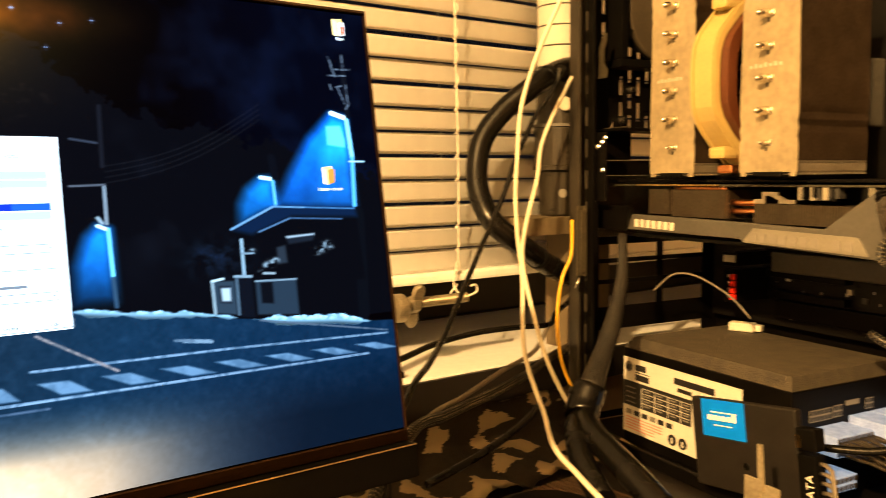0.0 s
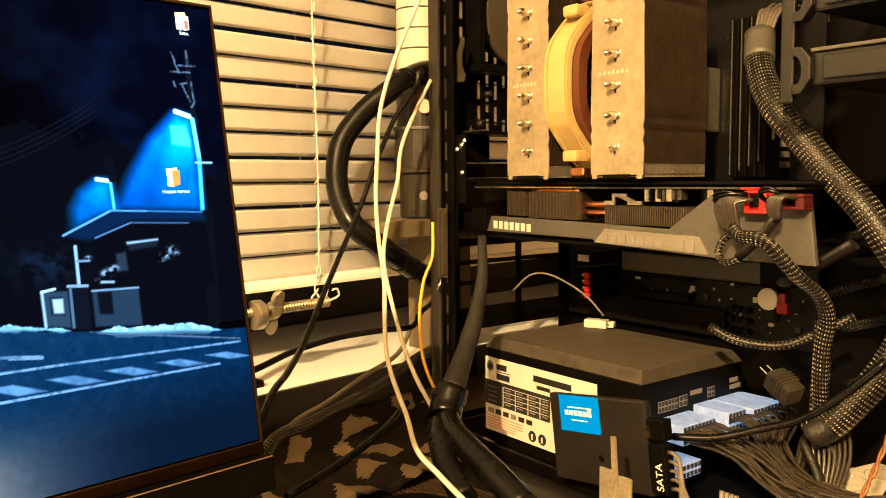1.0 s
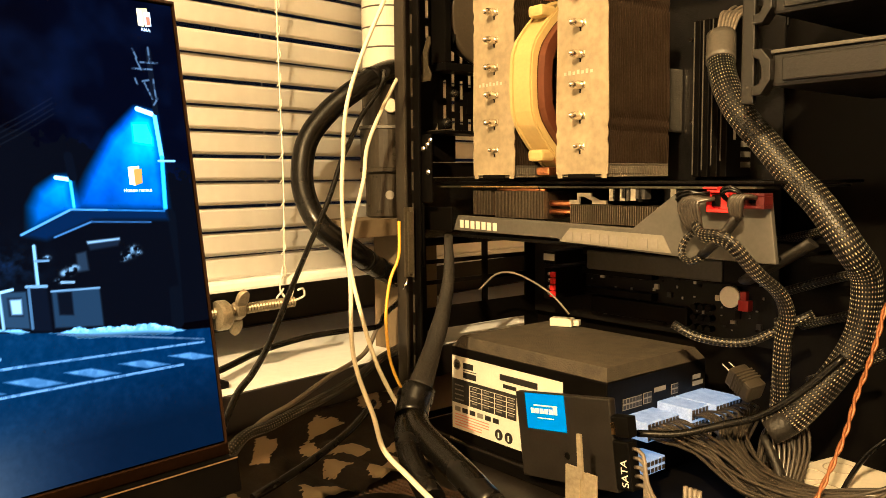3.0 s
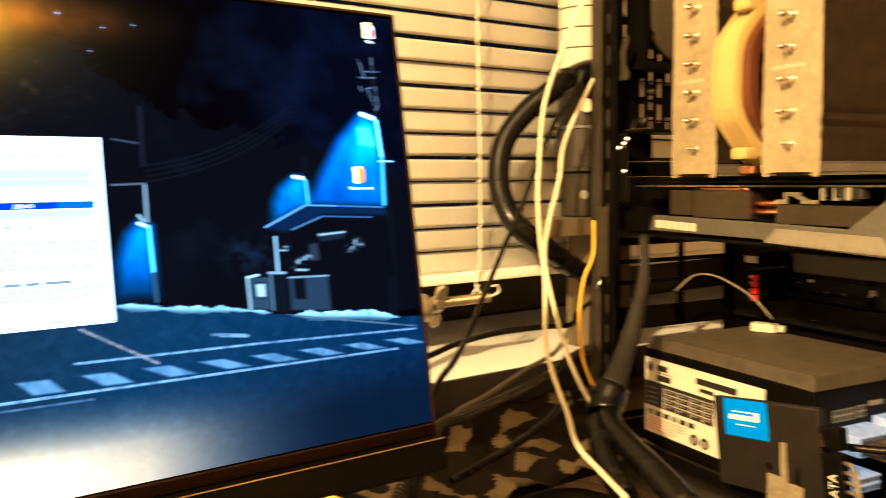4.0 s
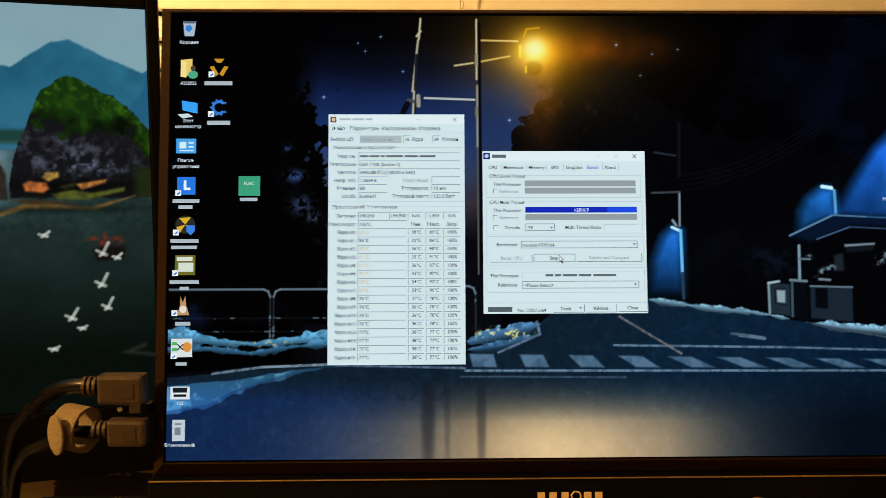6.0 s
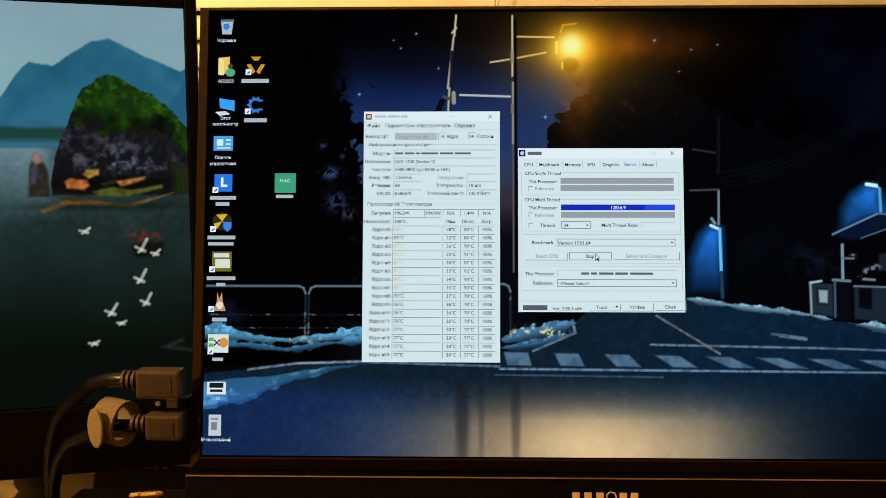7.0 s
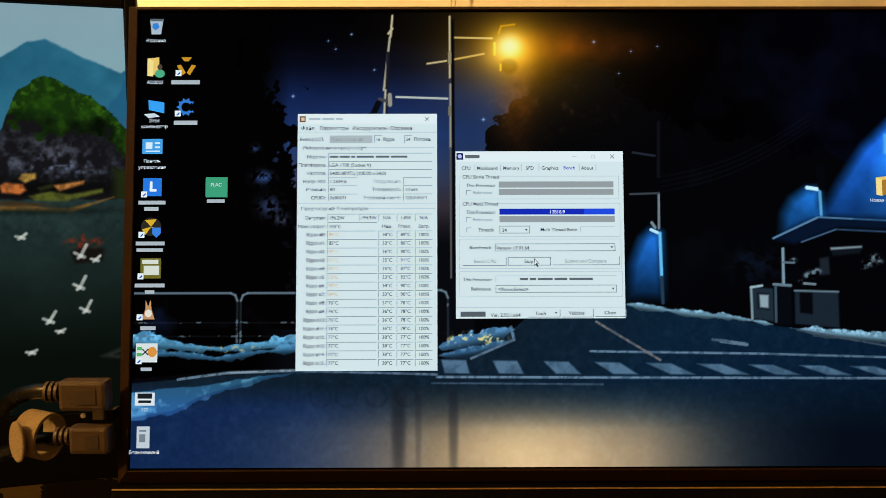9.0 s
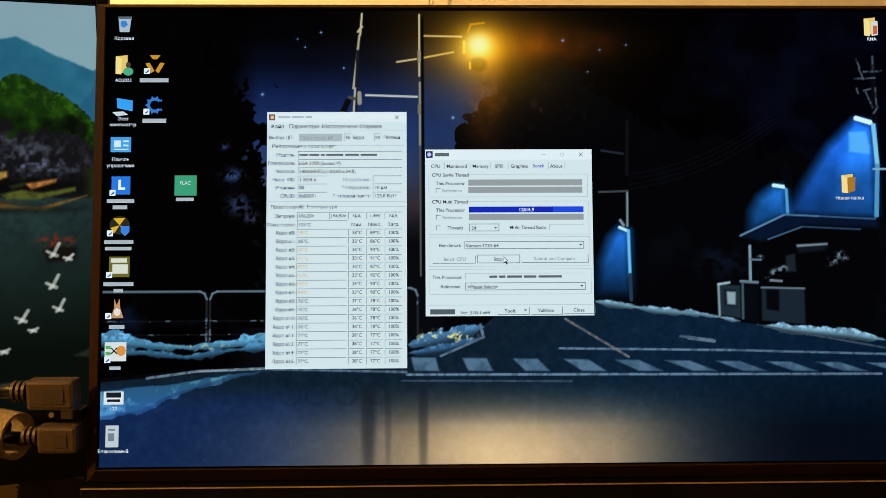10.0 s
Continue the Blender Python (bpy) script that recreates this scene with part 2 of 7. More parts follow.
def part(name, bm, material, parent, label="", smooth=False):
    """One mesh object under a thing or a part."""
    me = bpy.data.meshes.new(name)
    if parent is not None:
        bmesh.ops.translate(bm, verts=bm.verts, vec=-BASE[parent.name])
    bm.normal_update()
    bm.to_mesh(me)
    bm.free()
    for mm in (material if isinstance(material, (list, tuple)) else [material]):
        me.materials.append(mm)
    if smooth:
        me.polygons.foreach_set("use_smooth", [True] * len(me.polygons))
    return link_mesh(name, me, parent, label)


def solo(name, bm, material, label, category, m=None, base=(0, 0, 0), group="", kind="", smooth=False):
    """A thing that is one mesh."""
    me = bpy.data.meshes.new(name)
    bmesh.ops.translate(bm, verts=bm.verts, vec=-Vector(base))
    bm.normal_update()
    bm.to_mesh(me)
    bm.free()
    for mm in (material if isinstance(material, (list, tuple)) else [material]):
        me.materials.append(mm)
    if smooth:
        me.polygons.foreach_set("use_smooth", [True] * len(me.polygons))
    ob = new(name, me)
    ob.matrix_world = (m or Matrix()) @ Matrix.Translation(base)
    BASE[ob.name] = Vector(base)
    return tagged(ob, label, category, group, kind)


def B():
    return bmesh.new()


def box(bm, lo, hi, bevel=0.0, seg=2, m=None, mi=0):
    lo, hi = Vector(lo), Vector(hi)
    vs = bmesh.ops.create_cube(bm, size=1)["verts"]
    d = hi - lo
    for v in vs:
        v.co = Vector(((v.co.x + 0.5) * d.x + lo.x, (v.co.y + 0.5) * d.y + lo.y, (v.co.z + 0.5) * d.z + lo.z))
    es = {e for v in vs for e in v.link_edges}
    fs = {f for v in vs for f in v.link_faces}
    if bevel:
        r = bmesh.ops.bevel(bm, geom=list(es), offset=bevel, segments=seg, affect="EDGES", profile=0.6)
        fs = set(r["faces"]) | {f for f in fs if f.is_valid}
        vs = list({v for f in fs for v in f.verts})
    if m is not None:
        bmesh.ops.transform(bm, matrix=m, verts=list(vs))
    for f in fs:
        if f.is_valid:
            f.material_index = mi
    return bm


def prism(bm, poly, lo, hi, axis=1, bevel=0.0):
    """A flat outline pushed out from lo to hi along an axis; the outline lies in the other two."""
    def at(p, k):
        c = [p[0], p[1]]
        c.insert(axis, k)
        return Vector(c)
    a = [bm.verts.new(at(p, lo)) for p in poly]
    b = [bm.verts.new(at(p, hi)) for p in poly]
    fs = [bm.faces.new(a), bm.faces.new(b[::-1])]
    n = len(poly)
    for i in range(n):
        fs.append(bm.faces.new((a[i], b[i], b[(i + 1) % n], a[(i + 1) % n])))
    bmesh.ops.recalc_face_normals(bm, faces=fs)
    if bevel:
        es = {e for f in fs for e in f.edges}
        bmesh.ops.bevel(bm, geom=list(es), offset=bevel, segments=2, affect="EDGES", profile=0.6)
    return bm


def rod(bm, p0, p1, r0, r1=None, seg=20, caps=True):
    """A round bar or cone from p0 to p1."""
    p0, p1 = Vector(p0), Vector(p1)
    r1 = r0 if r1 is None else r1
    d = p1 - p0
    m = Matrix.Translation((p0 + p1) / 2) @ d.to_track_quat("Z", "Y").to_matrix().to_4x4()
    bmesh.ops.create_cone(bm, cap_ends=caps, segments=seg, radius1=r0, radius2=r1, depth=d.length, matrix=m)
    return bm


def lathe(bm, profile, seg=32, m=None):
    """A round body from (radius, height) pairs."""
    rings = []
    for r, z in profile:
        rings.append([bm.verts.new((r * math.cos(2 * math.pi * i / seg), r * math.sin(2 * math.pi * i / seg), z)) for i in range(seg)])
    for a, b in zip(rings, rings[1:]):
        for i in range(seg):
            bm.faces.new((a[i], a[(i + 1) % seg], b[(i + 1) % seg], b[i]))
    bm.faces.new(rings[0][::-1])
    bm.faces.new(rings[-1])
    if m is not None:
        bmesh.ops.transform(bm, matrix=m, verts=[v for r in rings for v in r])
    return bm


def smooth_path(pts, step=0.006):
    """A soft line through the points."""
    p = [Vector(q) for q in pts]
    p = [2 * p[0] - p[1]] + p + [2 * p[-1] - p[-2]]
    out = []
    for i in range(1, len(p) - 2):
        n = max(2, int((p[i + 1] - p[i]).length / step))
        for k in range(n):
            t = k / n
            a, b, c, d = p[i - 1], p[i], p[i + 1], p[i + 2]
            out.append(0.5 * ((2 * b) + (c - a) * t + (2 * a - 5 * b + 4 * c - d) * t * t + (3 * b - a - 3 * c + d) * t ** 3))
    out.append(p[-2])
    return out


def tube(bm, pts, r, seg=10, step=0.006, flat=1.0, taper=None, ripple=0.0):
    """A hose or cable along a soft line, with lengthwise and round coordinates for woven covers."""
    line = smooth_path(pts, step)
    uv = bm.loops.layers.uv.verify()
    up = Vector((0.3, 0.2, 1)).normalized()
    rings, lens, total = [], [], 0.0
    for i, p in enumerate(line):
        d = (line[min(i + 1, len(line) - 1)] - line[max(i - 1, 0)]).normalized()
        s = d.cross(up).normalized()
        up = s.cross(d).normalized()
        if i:
            total += (p - line[i - 1]).length
        lens.append(total)
        k = r * (1 if taper is None else 1 + (taper - 1) * i / (len(line) - 1)) * (1 + ripple * math.sin(total * 900))
        rings.append([bm.verts.new(p + s * math.cos(2 * math.pi * j / seg) * k + up * math.sin(2 * math.pi * j / seg) * k * flat) for j in range(seg)])
    for i in range(len(rings) - 1):
        for j in range(seg):
            f = bm.faces.new((rings[i][j], rings[i][(j + 1) % seg], rings[i + 1][(j + 1) % seg], rings[i + 1][j]))
            f.smooth = True
            for lp, (u, v) in zip(f.loops, ((j, i), (j + 1, i), (j + 1, i + 1), (j, i + 1))):
                lp[uv].uv = (u / seg * 2 * math.pi * r, lens[v])
    bm.faces.new(rings[0][::-1])
    bm.faces.new(rings[-1])
    return bm


def cable(name, pts, r, material, label, category="cable", flat=1.0, seg=10, step=0.006, group="", ripple=0.0):
    return solo(name, tube(B(), pts, r, seg, step, flat, None, ripple), material, label, category, None, pts[0], group)

# ---- the room ----
X0, X1, Y0, Y1, Z1 = -1.7, 1.7, -2.6, 0.50, 2.6
WX0, WX1, WZ1 = -1.2, 1.35, 2.15


def setting(name, bm, material, label, category):
    return solo(name, bm, material, label, category, kind="structure")


setting("floor", box(B(), (X0 - 0.15, Y0 - 0.15, -0.05), (X1 + 0.15, Y1 + 0.25, 0)), floor_mat, "brown wood-effect laminate floor under the desk", "floor")
setting("ceiling", box(B(), (X0 - 0.15, Y0 - 0.15, Z1), (X1 + 0.15, Y1 + 0.25, Z1 + 0.1)), ceil_mat, "plain white painted ceiling", "ceiling")
setting("wall_west", box(B(), (X0 - 0.15, Y0, 0), (X0, Y1 + 0.25, Z1)), wall_mat, "beige papered side wall", "wall")
setting("wall_east", box(B(), (X1, Y0, 0), (X1 + 0.15, Y1 + 0.25, Z1)), wall_mat, "beige papered side wall", "wall")
setting("wall_south", box(B(), (X0 - 0.15, Y0 - 0.15, 0), (X1 + 0.15, Y0, Z1)), wall_mat, "beige papered wall behind the desk", "wall")
bm = B()
box(bm, (X0, Y1 - 0.17, 0), (X1, Y1 + 0.2, SILL_Z - 0.03))
box(bm, (X0, Y1 + 0.04, SILL_Z - 0.03), (WX0, Y1 + 0.2, Z1))
box(bm, (WX1, Y1 + 0.04, SILL_Z - 0.03), (X1, Y1 + 0.2, Z1))
box(bm, (WX0, Y1 + 0.04, WZ1), (WX1, Y1 + 0.2, Z1))
box(bm, (X0, Y1 - 0.17, SILL_Z - 0.03), (WX0, Y1 + 0.04, Z1))
box(bm, (WX1, Y1 - 0.17, SILL_Z - 0.03), (X1, Y1 + 0.04, Z1))
box(bm, (WX0, Y1 - 0.17, WZ1), (WX1, Y1 + 0.04, Z1))
setting("wall_north", bm, wall_mat, "beige papered wall with a deep window recess", "wall")

# window: dark frame with panes, night behind it
win = thing("window_1", "dark-framed window with night behind its glass", "window", base=(WX0, Y1 + 0.05, SILL_Z), kind="structure")
frame_paint = mat("dark_window_frame", (0.010, 0.008, 0.006), 0.5, 0, 0.2, 30, 0.1)
bm = B()
for lo, hi in (((WX0, SILL_Z), (WX1, SILL_Z + 0.06)), ((WX0, WZ1 - 0.06), (WX1, WZ1)), ((WX0, SILL_Z + 0.06), (WX0 + 0.06, WZ1 - 0.06)), ((WX1 - 0.06, SILL_Z + 0.06), (WX1, WZ1 - 0.06)), ((0.02, SILL_Z + 0.06), (0.09, WZ1 - 0.06))):
    box(bm, (lo[0], Y1 + 0.05, lo[1]), (hi[0], Y1 + 0.10, hi[1]), 0.004)
part("window_frame", bm, frame_paint, win)
for xa, xb in ((WX0 + 0.06, 0.02), (0.09, WX1 - 0.06)):
    g = part("pane", box(B(), (xa, Y1 + 0.07, SILL_Z + 0.06), (xb, Y1 + 0.076, WZ1 - 0.06)), window_glass, win)
setting("window_sill", box(B(), (WX0 + 0.002, 0.2958, SILL_Z - 0.03), (WX1 - 0.002, Y1 + 0.048, SILL_Z), 0.001, 2), white_paint, "wide white painted window sill above the desk", "window sill")
# dark strip added so the sill's front face reads black below its edge
setting("trim", box(B(), (WX0 + 0.002, 0.2900, SILL_Z - 0.034), (WX1 - 0.002, 0.2955, SILL_Z - 0.0015), 0.001), desk_mat, "dark strip added over the sill's white front face", "trim")

# venetian blind: one slat built, then the others on the same mesh
BLIND_Y, PITCH, BOT = 0.36, 0.0233, 0.924
blind = thing("venetian_blind", "cream venetian blind with closed slats before the window", "blind", base=(WX0 + 0.03, BLIND_Y, BOT))
BX0, BX1 = WX0 + 0.03, WX1 - 0.03


def slat_mesh():
    bm = B()
    n, half, tilt, th = 6, 0.0108, radians(78), 0.0005
    top, bot = [], []
    for i in range(n + 1):
        s = -half + 2 * half * i / n
        bow = 0.00025 * (1 - (s / half) ** 2)
        y, z = s * math.cos(tilt) - bow * math.sin(tilt), s * math.sin(tilt) + bow * math.cos(tilt)
        top.append((y, z))
        bot.append((y + th * math.sin(tilt), z - th * math.cos(tilt)))
    ring = top + bot[::-1]
    a = [bm.verts.new((0, y, z)) for y, z in ring]
    b = [bm.verts.new((BX1 - BX0, y, z)) for y, z in ring]
    k = len(ring)
    for i in range(k):
        f = bm.faces.new((a[i], b[i], b[(i + 1) % k], a[(i + 1) % k]))
        f.smooth = True
    bm.faces.new(a[::-1])
    bm.faces.new(b)
    bmesh.ops.recalc_face_normals(bm, faces=bm.faces)
    me = bpy.data.meshes.new("slat")
    bm.to_mesh(me)
    bm.free()
    me.materials.append(slat_paint)
    return me


me = slat_mesh()
slats = int((WZ1 - 0.10 - BOT) / PITCH)
rs = random.Random(5)
for i in range(slats):
    s = link_mesh("slat", me, blind)
    s.matrix_local = pose(0, 0, 0.022 + PITCH * i, rs.uniform(-1.0, 1.0), rs.uniform(-0.03, 0.03), 0)
part("bottom_rail", box(B(), (BX0, BLIND_Y - 0.012, BOT), (BX1, BLIND_Y + 0.012, BOT + 0.0105), 0.003), slat_paint, blind)
part("head_rail", box(B(), (BX0, BLIND_Y - 0.02, WZ1 - 0.06), (BX1, BLIND_Y + 0.02, WZ1 - 0.005), 0.003), slat_paint, blind)
for x in (-0.86, -0.36, 0.14, 0.634, 1.13):
    bm = B()
    for dy in (-0.0145, 0.0145):
        tube(bm, [(x + 0.0015 * math.sin(k * 1.7), BLIND_Y + dy, BOT + 0.01 + k * 0.1) for k in range(13)], 0.0008, 5, 0.02)
    for i in range(slats):
        z = BOT + 0.012 + PITCH * i
        tube(bm, [(x - 0.003, BLIND_Y - 0.0145, z - 0.004), (x + 0.002, BLIND_Y - 0.015, z + 0.002), (x + 0.001, BLIND_Y - 0.0145, z + 0.008)], 0.0007, 4, 0.006)
    tube(bm, [(x - 0.002, BLIND_Y - 0.015, BOT + 0.02), (x - 0.008, BLIND_Y - 0.018, BOT - 0.004), (x + 0.004, BLIND_Y - 0.018, BOT - 0.012), (x + 0.012, BLIND_Y - 0.016, BOT + 0.004)], 0.0008, 5, 0.004)
    part("ladder_cord", bm, cord_mat, blind)

# desk
desk = thing("desk", "dark wooden desk pushed against the window wall", "desk", base=(0, 0, 0))
part("desktop", box(B(), (-1.1, -0.42, DESK_Z - 0.03), (1.35, 0.2895, DESK_Z), 0.004), desk_mat, desk)
for x in (-1.05, 1.27):
    for y in (-0.37, 0.22):
        part("leg", box(B(), (x, y, 0.002), (x + 0.05, y + 0.05, DESK_Z - 0.031), 0.003), black_steel, desk)

# the lamp whose light falls over the desk
LX, LY, LZ = LAMP_AT
lamp_thing = thing("floor_lamp", "tall floor lamp with a bare warm bulb", "lamp", base=(LX, LY - 0.27, 0))
part("base", lathe(B(), [(0.13, 0.001), (0.13, 0.015), (0.02, 0.03)], 32, Matrix.Translation((LX, LY - 0.27, 0))), black_steel, lamp_thing)
part("pole", tube(B(), [(LX, LY - 0.27, 0.02), (LX, LY - 0.27, LZ - 0.15), (LX, LY - 0.18, LZ + 0.16), (LX, LY, LZ + 0.16)], 0.011, 12, 0.05), black_steel, lamp_thing)
part("socket", rod(B(), (LX, LY, LZ + 0.07), (LX, LY, LZ + 0.17), 0.02), black_plastic, lamp_thing)

# ---- portable monitor ----
PX = SW / 1920


def scr(x, y, d=0.0):
    """A place on the screen from its 1920 x 1080 dots, d metres before it."""
    return Vector((x * PX, -d, SH - y * PX))


class Canvas:
    """A small painter for what a display shows; colours are 0-255 display values."""

    def __init__(self, w, h, dots_w, dots_h, seed=3):
        self.w, self.h = w, h
        self.X, self.Y = np.meshgrid(np.linspace(0, dots_w, w), np.linspace(0, dots_h, h))
        self.C = np.zeros((h, w, 3))
        self.rng = np.random.RandomState(seed)

    def fill(self, mask, color):
        self.C += (np.array(color, float) - self.C) * np.clip(mask, 0, 1)[..., None]

    def add(self, mask, color):
        self.C += np.array(color, float) * mask[..., None]

    def noise(self, size, octaves=4):
        out, amp, tot = np.zeros((self.h, self.w)), 1.0, 0.0
        for _ in range(octaves):
            g = self.rng.rand(int(self.Y.max() / size) + 3, int(self.X.max() / size) + 3)
            fx, fy = self.X / size, self.Y / size
            ix, iy = fx.astype(int), fy.astype(int)
            tx, ty = fx - ix, fy - iy
            tx, ty = tx * tx * (3 - 2 * tx), ty * ty * (3 - 2 * ty)
            out += amp * ((g[iy, ix] * (1 - tx) + g[iy, ix + 1] * tx) * (1 - ty) + (g[iy + 1, ix] * (1 - tx) + g[iy + 1, ix + 1] * tx) * ty)
            tot += amp
            amp, size = amp * 0.55, size / 2
        return out / tot

    def line(self, x0, y0, x1, y1, r, soft=2.0):
        dx, dy = x1 - x0, y1 - y0
        t = np.clip(((self.X - x0) * dx + (self.Y - y0) * dy) / (dx * dx + dy * dy), 0, 1)
        return np.clip((r + soft - np.hypot(self.X - x0 - t * dx, self.Y - y0 - t * dy)) / soft, 0, 1)

    def poly(self, pts, soft=2.5):
        """A filled outline with soft edges."""
        inside = np.zeros((self.h, self.w), bool)
        near = np.full((self.h, self.w), 1e9)
        for (x0, y0), (x1, y1) in zip(pts, pts[1:] + pts[:1]):
            if y0 != y1:
                inside ^= ((y0 > self.Y) != (y1 > self.Y)) & (self.X < (x1 - x0) * (self.Y - y0) / (y1 - y0) + x0)
            dx, dy = x1 - x0, y1 - y0
            t = np.clip(((self.X - x0) * dx + (self.Y - y0) * dy) / (dx * dx + dy * dy + 1e-9), 0, 1)
            near = np.minimum(near, np.hypot(self.X - x0 - t * dx, self.Y - y0 - t * dy))
        return np.clip(0.5 + np.where(inside, near, -near) / (2 * soft), 0, 1)

    def spot(self, x, y, rx, ry, p=2.0):
        return np.exp(-(((self.X - x) / rx) ** 2 + ((self.Y - y) / ry) ** 2) ** (p / 2))

    def curve(self, xs, ys):
        return np.interp(self.X, xs, ys)

    def mesh(self, name, corner, lift=(0.0, 0.0, 0.0)):
        """A flat sheet of dots; corner maps display dots to places."""
        h, w = self.h, self.w
        o, ex, ey = corner
        u = (self.X / self.X.max())[..., None]
        v = (self.Y / self.Y.max())[..., None]
        co = np.array(o) + u * np.array(ex) + v * np.array(ey)
        idx = np.arange(h * w).reshape(h, w)
        q = np.stack([idx[1:, :-1], idx[1:, 1:], idx[:-1, 1:], idx[:-1, :-1]], -1).reshape(-1)
        me = bpy.data.meshes.new(name)
        me.vertices.add(h * w)
        me.vertices.foreach_set("co", co.reshape(-1))
        me.loops.add(len(q))
        me.loops.foreach_set("vertex_index", q.astype(np.int32))
        me.polygons.add(len(q) // 4)
        me.polygons.foreach_set("loop_start", np.arange(0, len(q), 4, dtype=np.int32))
        me.update(calc_edges=True)
        c = np.clip(self.C, 0, 255) / 255
        c = np.where(c <= 0.04045, c / 12.92, ((c + 0.055) / 1.055) ** 2.4) * np.array(COOL) + np.array(lift)
        at = me.color_attributes.new("picture", "FLOAT_COLOR", "POINT")
        at.data.foreach_set("color", np.concatenate([c, np.ones((h, w, 1))], -1).reshape(-1).astype(np.float32))
        return me


def night_street():
    c = Canvas(960, 540, 1920, 1080)
    X, Y = c.X, c.Y
    n1, n2, n3, n4 = c.noise(160), c.noise(60), c.noise(22), c.noise(9, 3)
    c.fill(np.ones_like(X), (0, 0, 1))
    # sky in the gap between the trees
    sky = np.stack([np.interp(Y, [0, 60, 130, 200, 300, 400, 470, 560], v) for v in ([0, 0, 4, 14, 26, 48, 52, 6], [0, 1, 9, 31, 52, 58, 44, 8], [1, 3, 24, 70, 100, 84, 52, 12])], -1)
    gap = np.clip((X - 290) / 70, 0, 1) * np.clip((960 - X) / 120, 0, 1)
    c.C += sky * gap[..., None] * (0.8 + 0.4 * n1[..., None])
    c.add(np.clip((n1 - 0.42) * 2.4, 0, 1) * np.clip((X - 1080) / 260, 0, 1) * (Y < 660) * np.interp(Y, [0, 300], [0.55, 1]), (5, 9, 24))
    c.add(np.clip((X - 1400) / 300, 0, 1) * np.clip((760 - Y) / 200, 0, 1) * (0.3 + n1), (0, 2, 9))
    # trees with ragged leaf edges
    left = 345 + 95 * (n2 - 0.5) * 2 + 60 * (n3 - 0.5) * 2 + 26 * (n4 - 0.5) * 2 + np.interp(Y, [0, 90, 150, 230, 300, 360, 420, 520, 600], [-40, -60, -30, -10, 45, 10, 20, 50, 70])
    c.fill(np.clip((left - X) / 4, 0, 1) * (Y < 760), (1, 1, 2))
    for x, y, rx, ry, col in ((300, 400, 22, 14, (50, 78, 130)), (318, 470, 26, 22, (46, 58, 92)), (345, 500, 16, 12, (60, 66, 90)), (280, 330, 10, 8, (40, 62, 108))):
        c.fill(c.spot(x, y, rx, ry) * np.clip((n4 - 0.42) * 5, 0, 1), col)
    tr = np.interp(X, [800, 829, 870, 918, 980, 1041, 1130, 1250, 1920], [620, 320, 250, 195, 165, 140, 150, 260, 420]) + 90 * (n2 - 0.5) + 70 * (n3 - 0.5) + 30 * (n4 - 0.5)
    c.fill(np.clip((Y - tr) / 4, 0, 1) * (X > 800) * (Y < 780), (2, 3, 6))
    c.add(np.clip((n3 - 0.52) * 4, 0, 1) * np.clip((n4 - 0.4) * 3, 0, 1) * c.spot(1000, 235, 130, 80), (20, 13, 9))
    c.add(np.clip((n1 - 0.45) * 3, 0, 1) * c.spot(1350, 470, 120, 130), (9, 12, 20))
    # clouds of light at the yellow lamp
    c.add(c.spot(905, 95, 190, 120, 1.7), (66, 42, 10))
    c.add(c.spot(905, 215, 46, 110) * (0.5 + n3), (44, 20, 3))
    c.add(c.spot(1060, 80, 150, 42) * (0.4 + 1.2 * n2), (62, 26, 4))
    c.add(c.spot(800, 110, 90, 30) * (0.4 + n2), (16, 14, 8))
    c.add(c.spot(890, 100, 88, 78, 1.5), (136, 92, 8))
    for x, y, r in ((508, 54, 2.4), (563, 141, 2), (369, 205, 3), (1091, 73, 2.6), (824, 262, 3), (640, 300, 1.6), (1180, 96, 1.6), (1244, 84, 1.6), (1150, 150, 1.4), (470, 90, 1.6), (452, 70, 1.4)):
        c.fill(c.spot(x, y, r, r) * 0.8, (150, 180, 220))
        c.add(c.line(x - 6, y, x + 6, y, 0.3, 2) * 0.25 + c.line(x, y - 6, x, y + 6, 0.3, 2) * 0.25, (60, 80, 120))
    # lamp posts in front of the sky
    for x0, y0, x1, y1, r, col in ((606, 8, 602, 60, 1.4, (200, 186, 150)), (600, 62, 586, 190, 1.6, (176, 166, 140)), (596, 100, 590, 300, 2.6, (24, 26, 34)), (590, 190, 584, 300, 1.4, (180, 174, 155)), (744, 10, 744, 160, 1.3, (196, 178, 136)), (745, 176, 745, 330, 1.2, (160, 150, 128)), (745, 330, 746, 640, 1.1, (84, 82, 80)), (606, 40, 597, 52, 2, (190, 176, 140)), (750, 62, 846, 64, 1.2, (216, 180, 104)),
                                   (690, 126, 736, 119, 1.2, (206, 182, 130)), (752, 116, 826, 102, 1.3, (220, 174, 84)), (616, 207, 738, 211, 1.5, (190, 192, 184)), (600, 202, 601, 226, 4, (150, 145, 132)), (576, 212, 590, 216, 3, (70, 70, 70)), (744, 100, 744, 124, 3, (150, 136, 104)), (744, 232, 744, 250, 3, (120, 112, 92))):
        c.fill(c.line(x0, y0, x1, y1, r), col)
    c.fill(c.line(751, 20, 753, 640, 2.5), (5, 6, 10))
    c.fill(c.line(573, 222, 560, 250, 6), (8, 10, 16))
    # the lamp itself
    c.fill(c.spot(886, 132, 21, 20, 6) * 0.75, (128, 82, 10))
    c.fill(c.spot(885, 129, 15, 13, 6) * 0.6, (150, 100, 20))
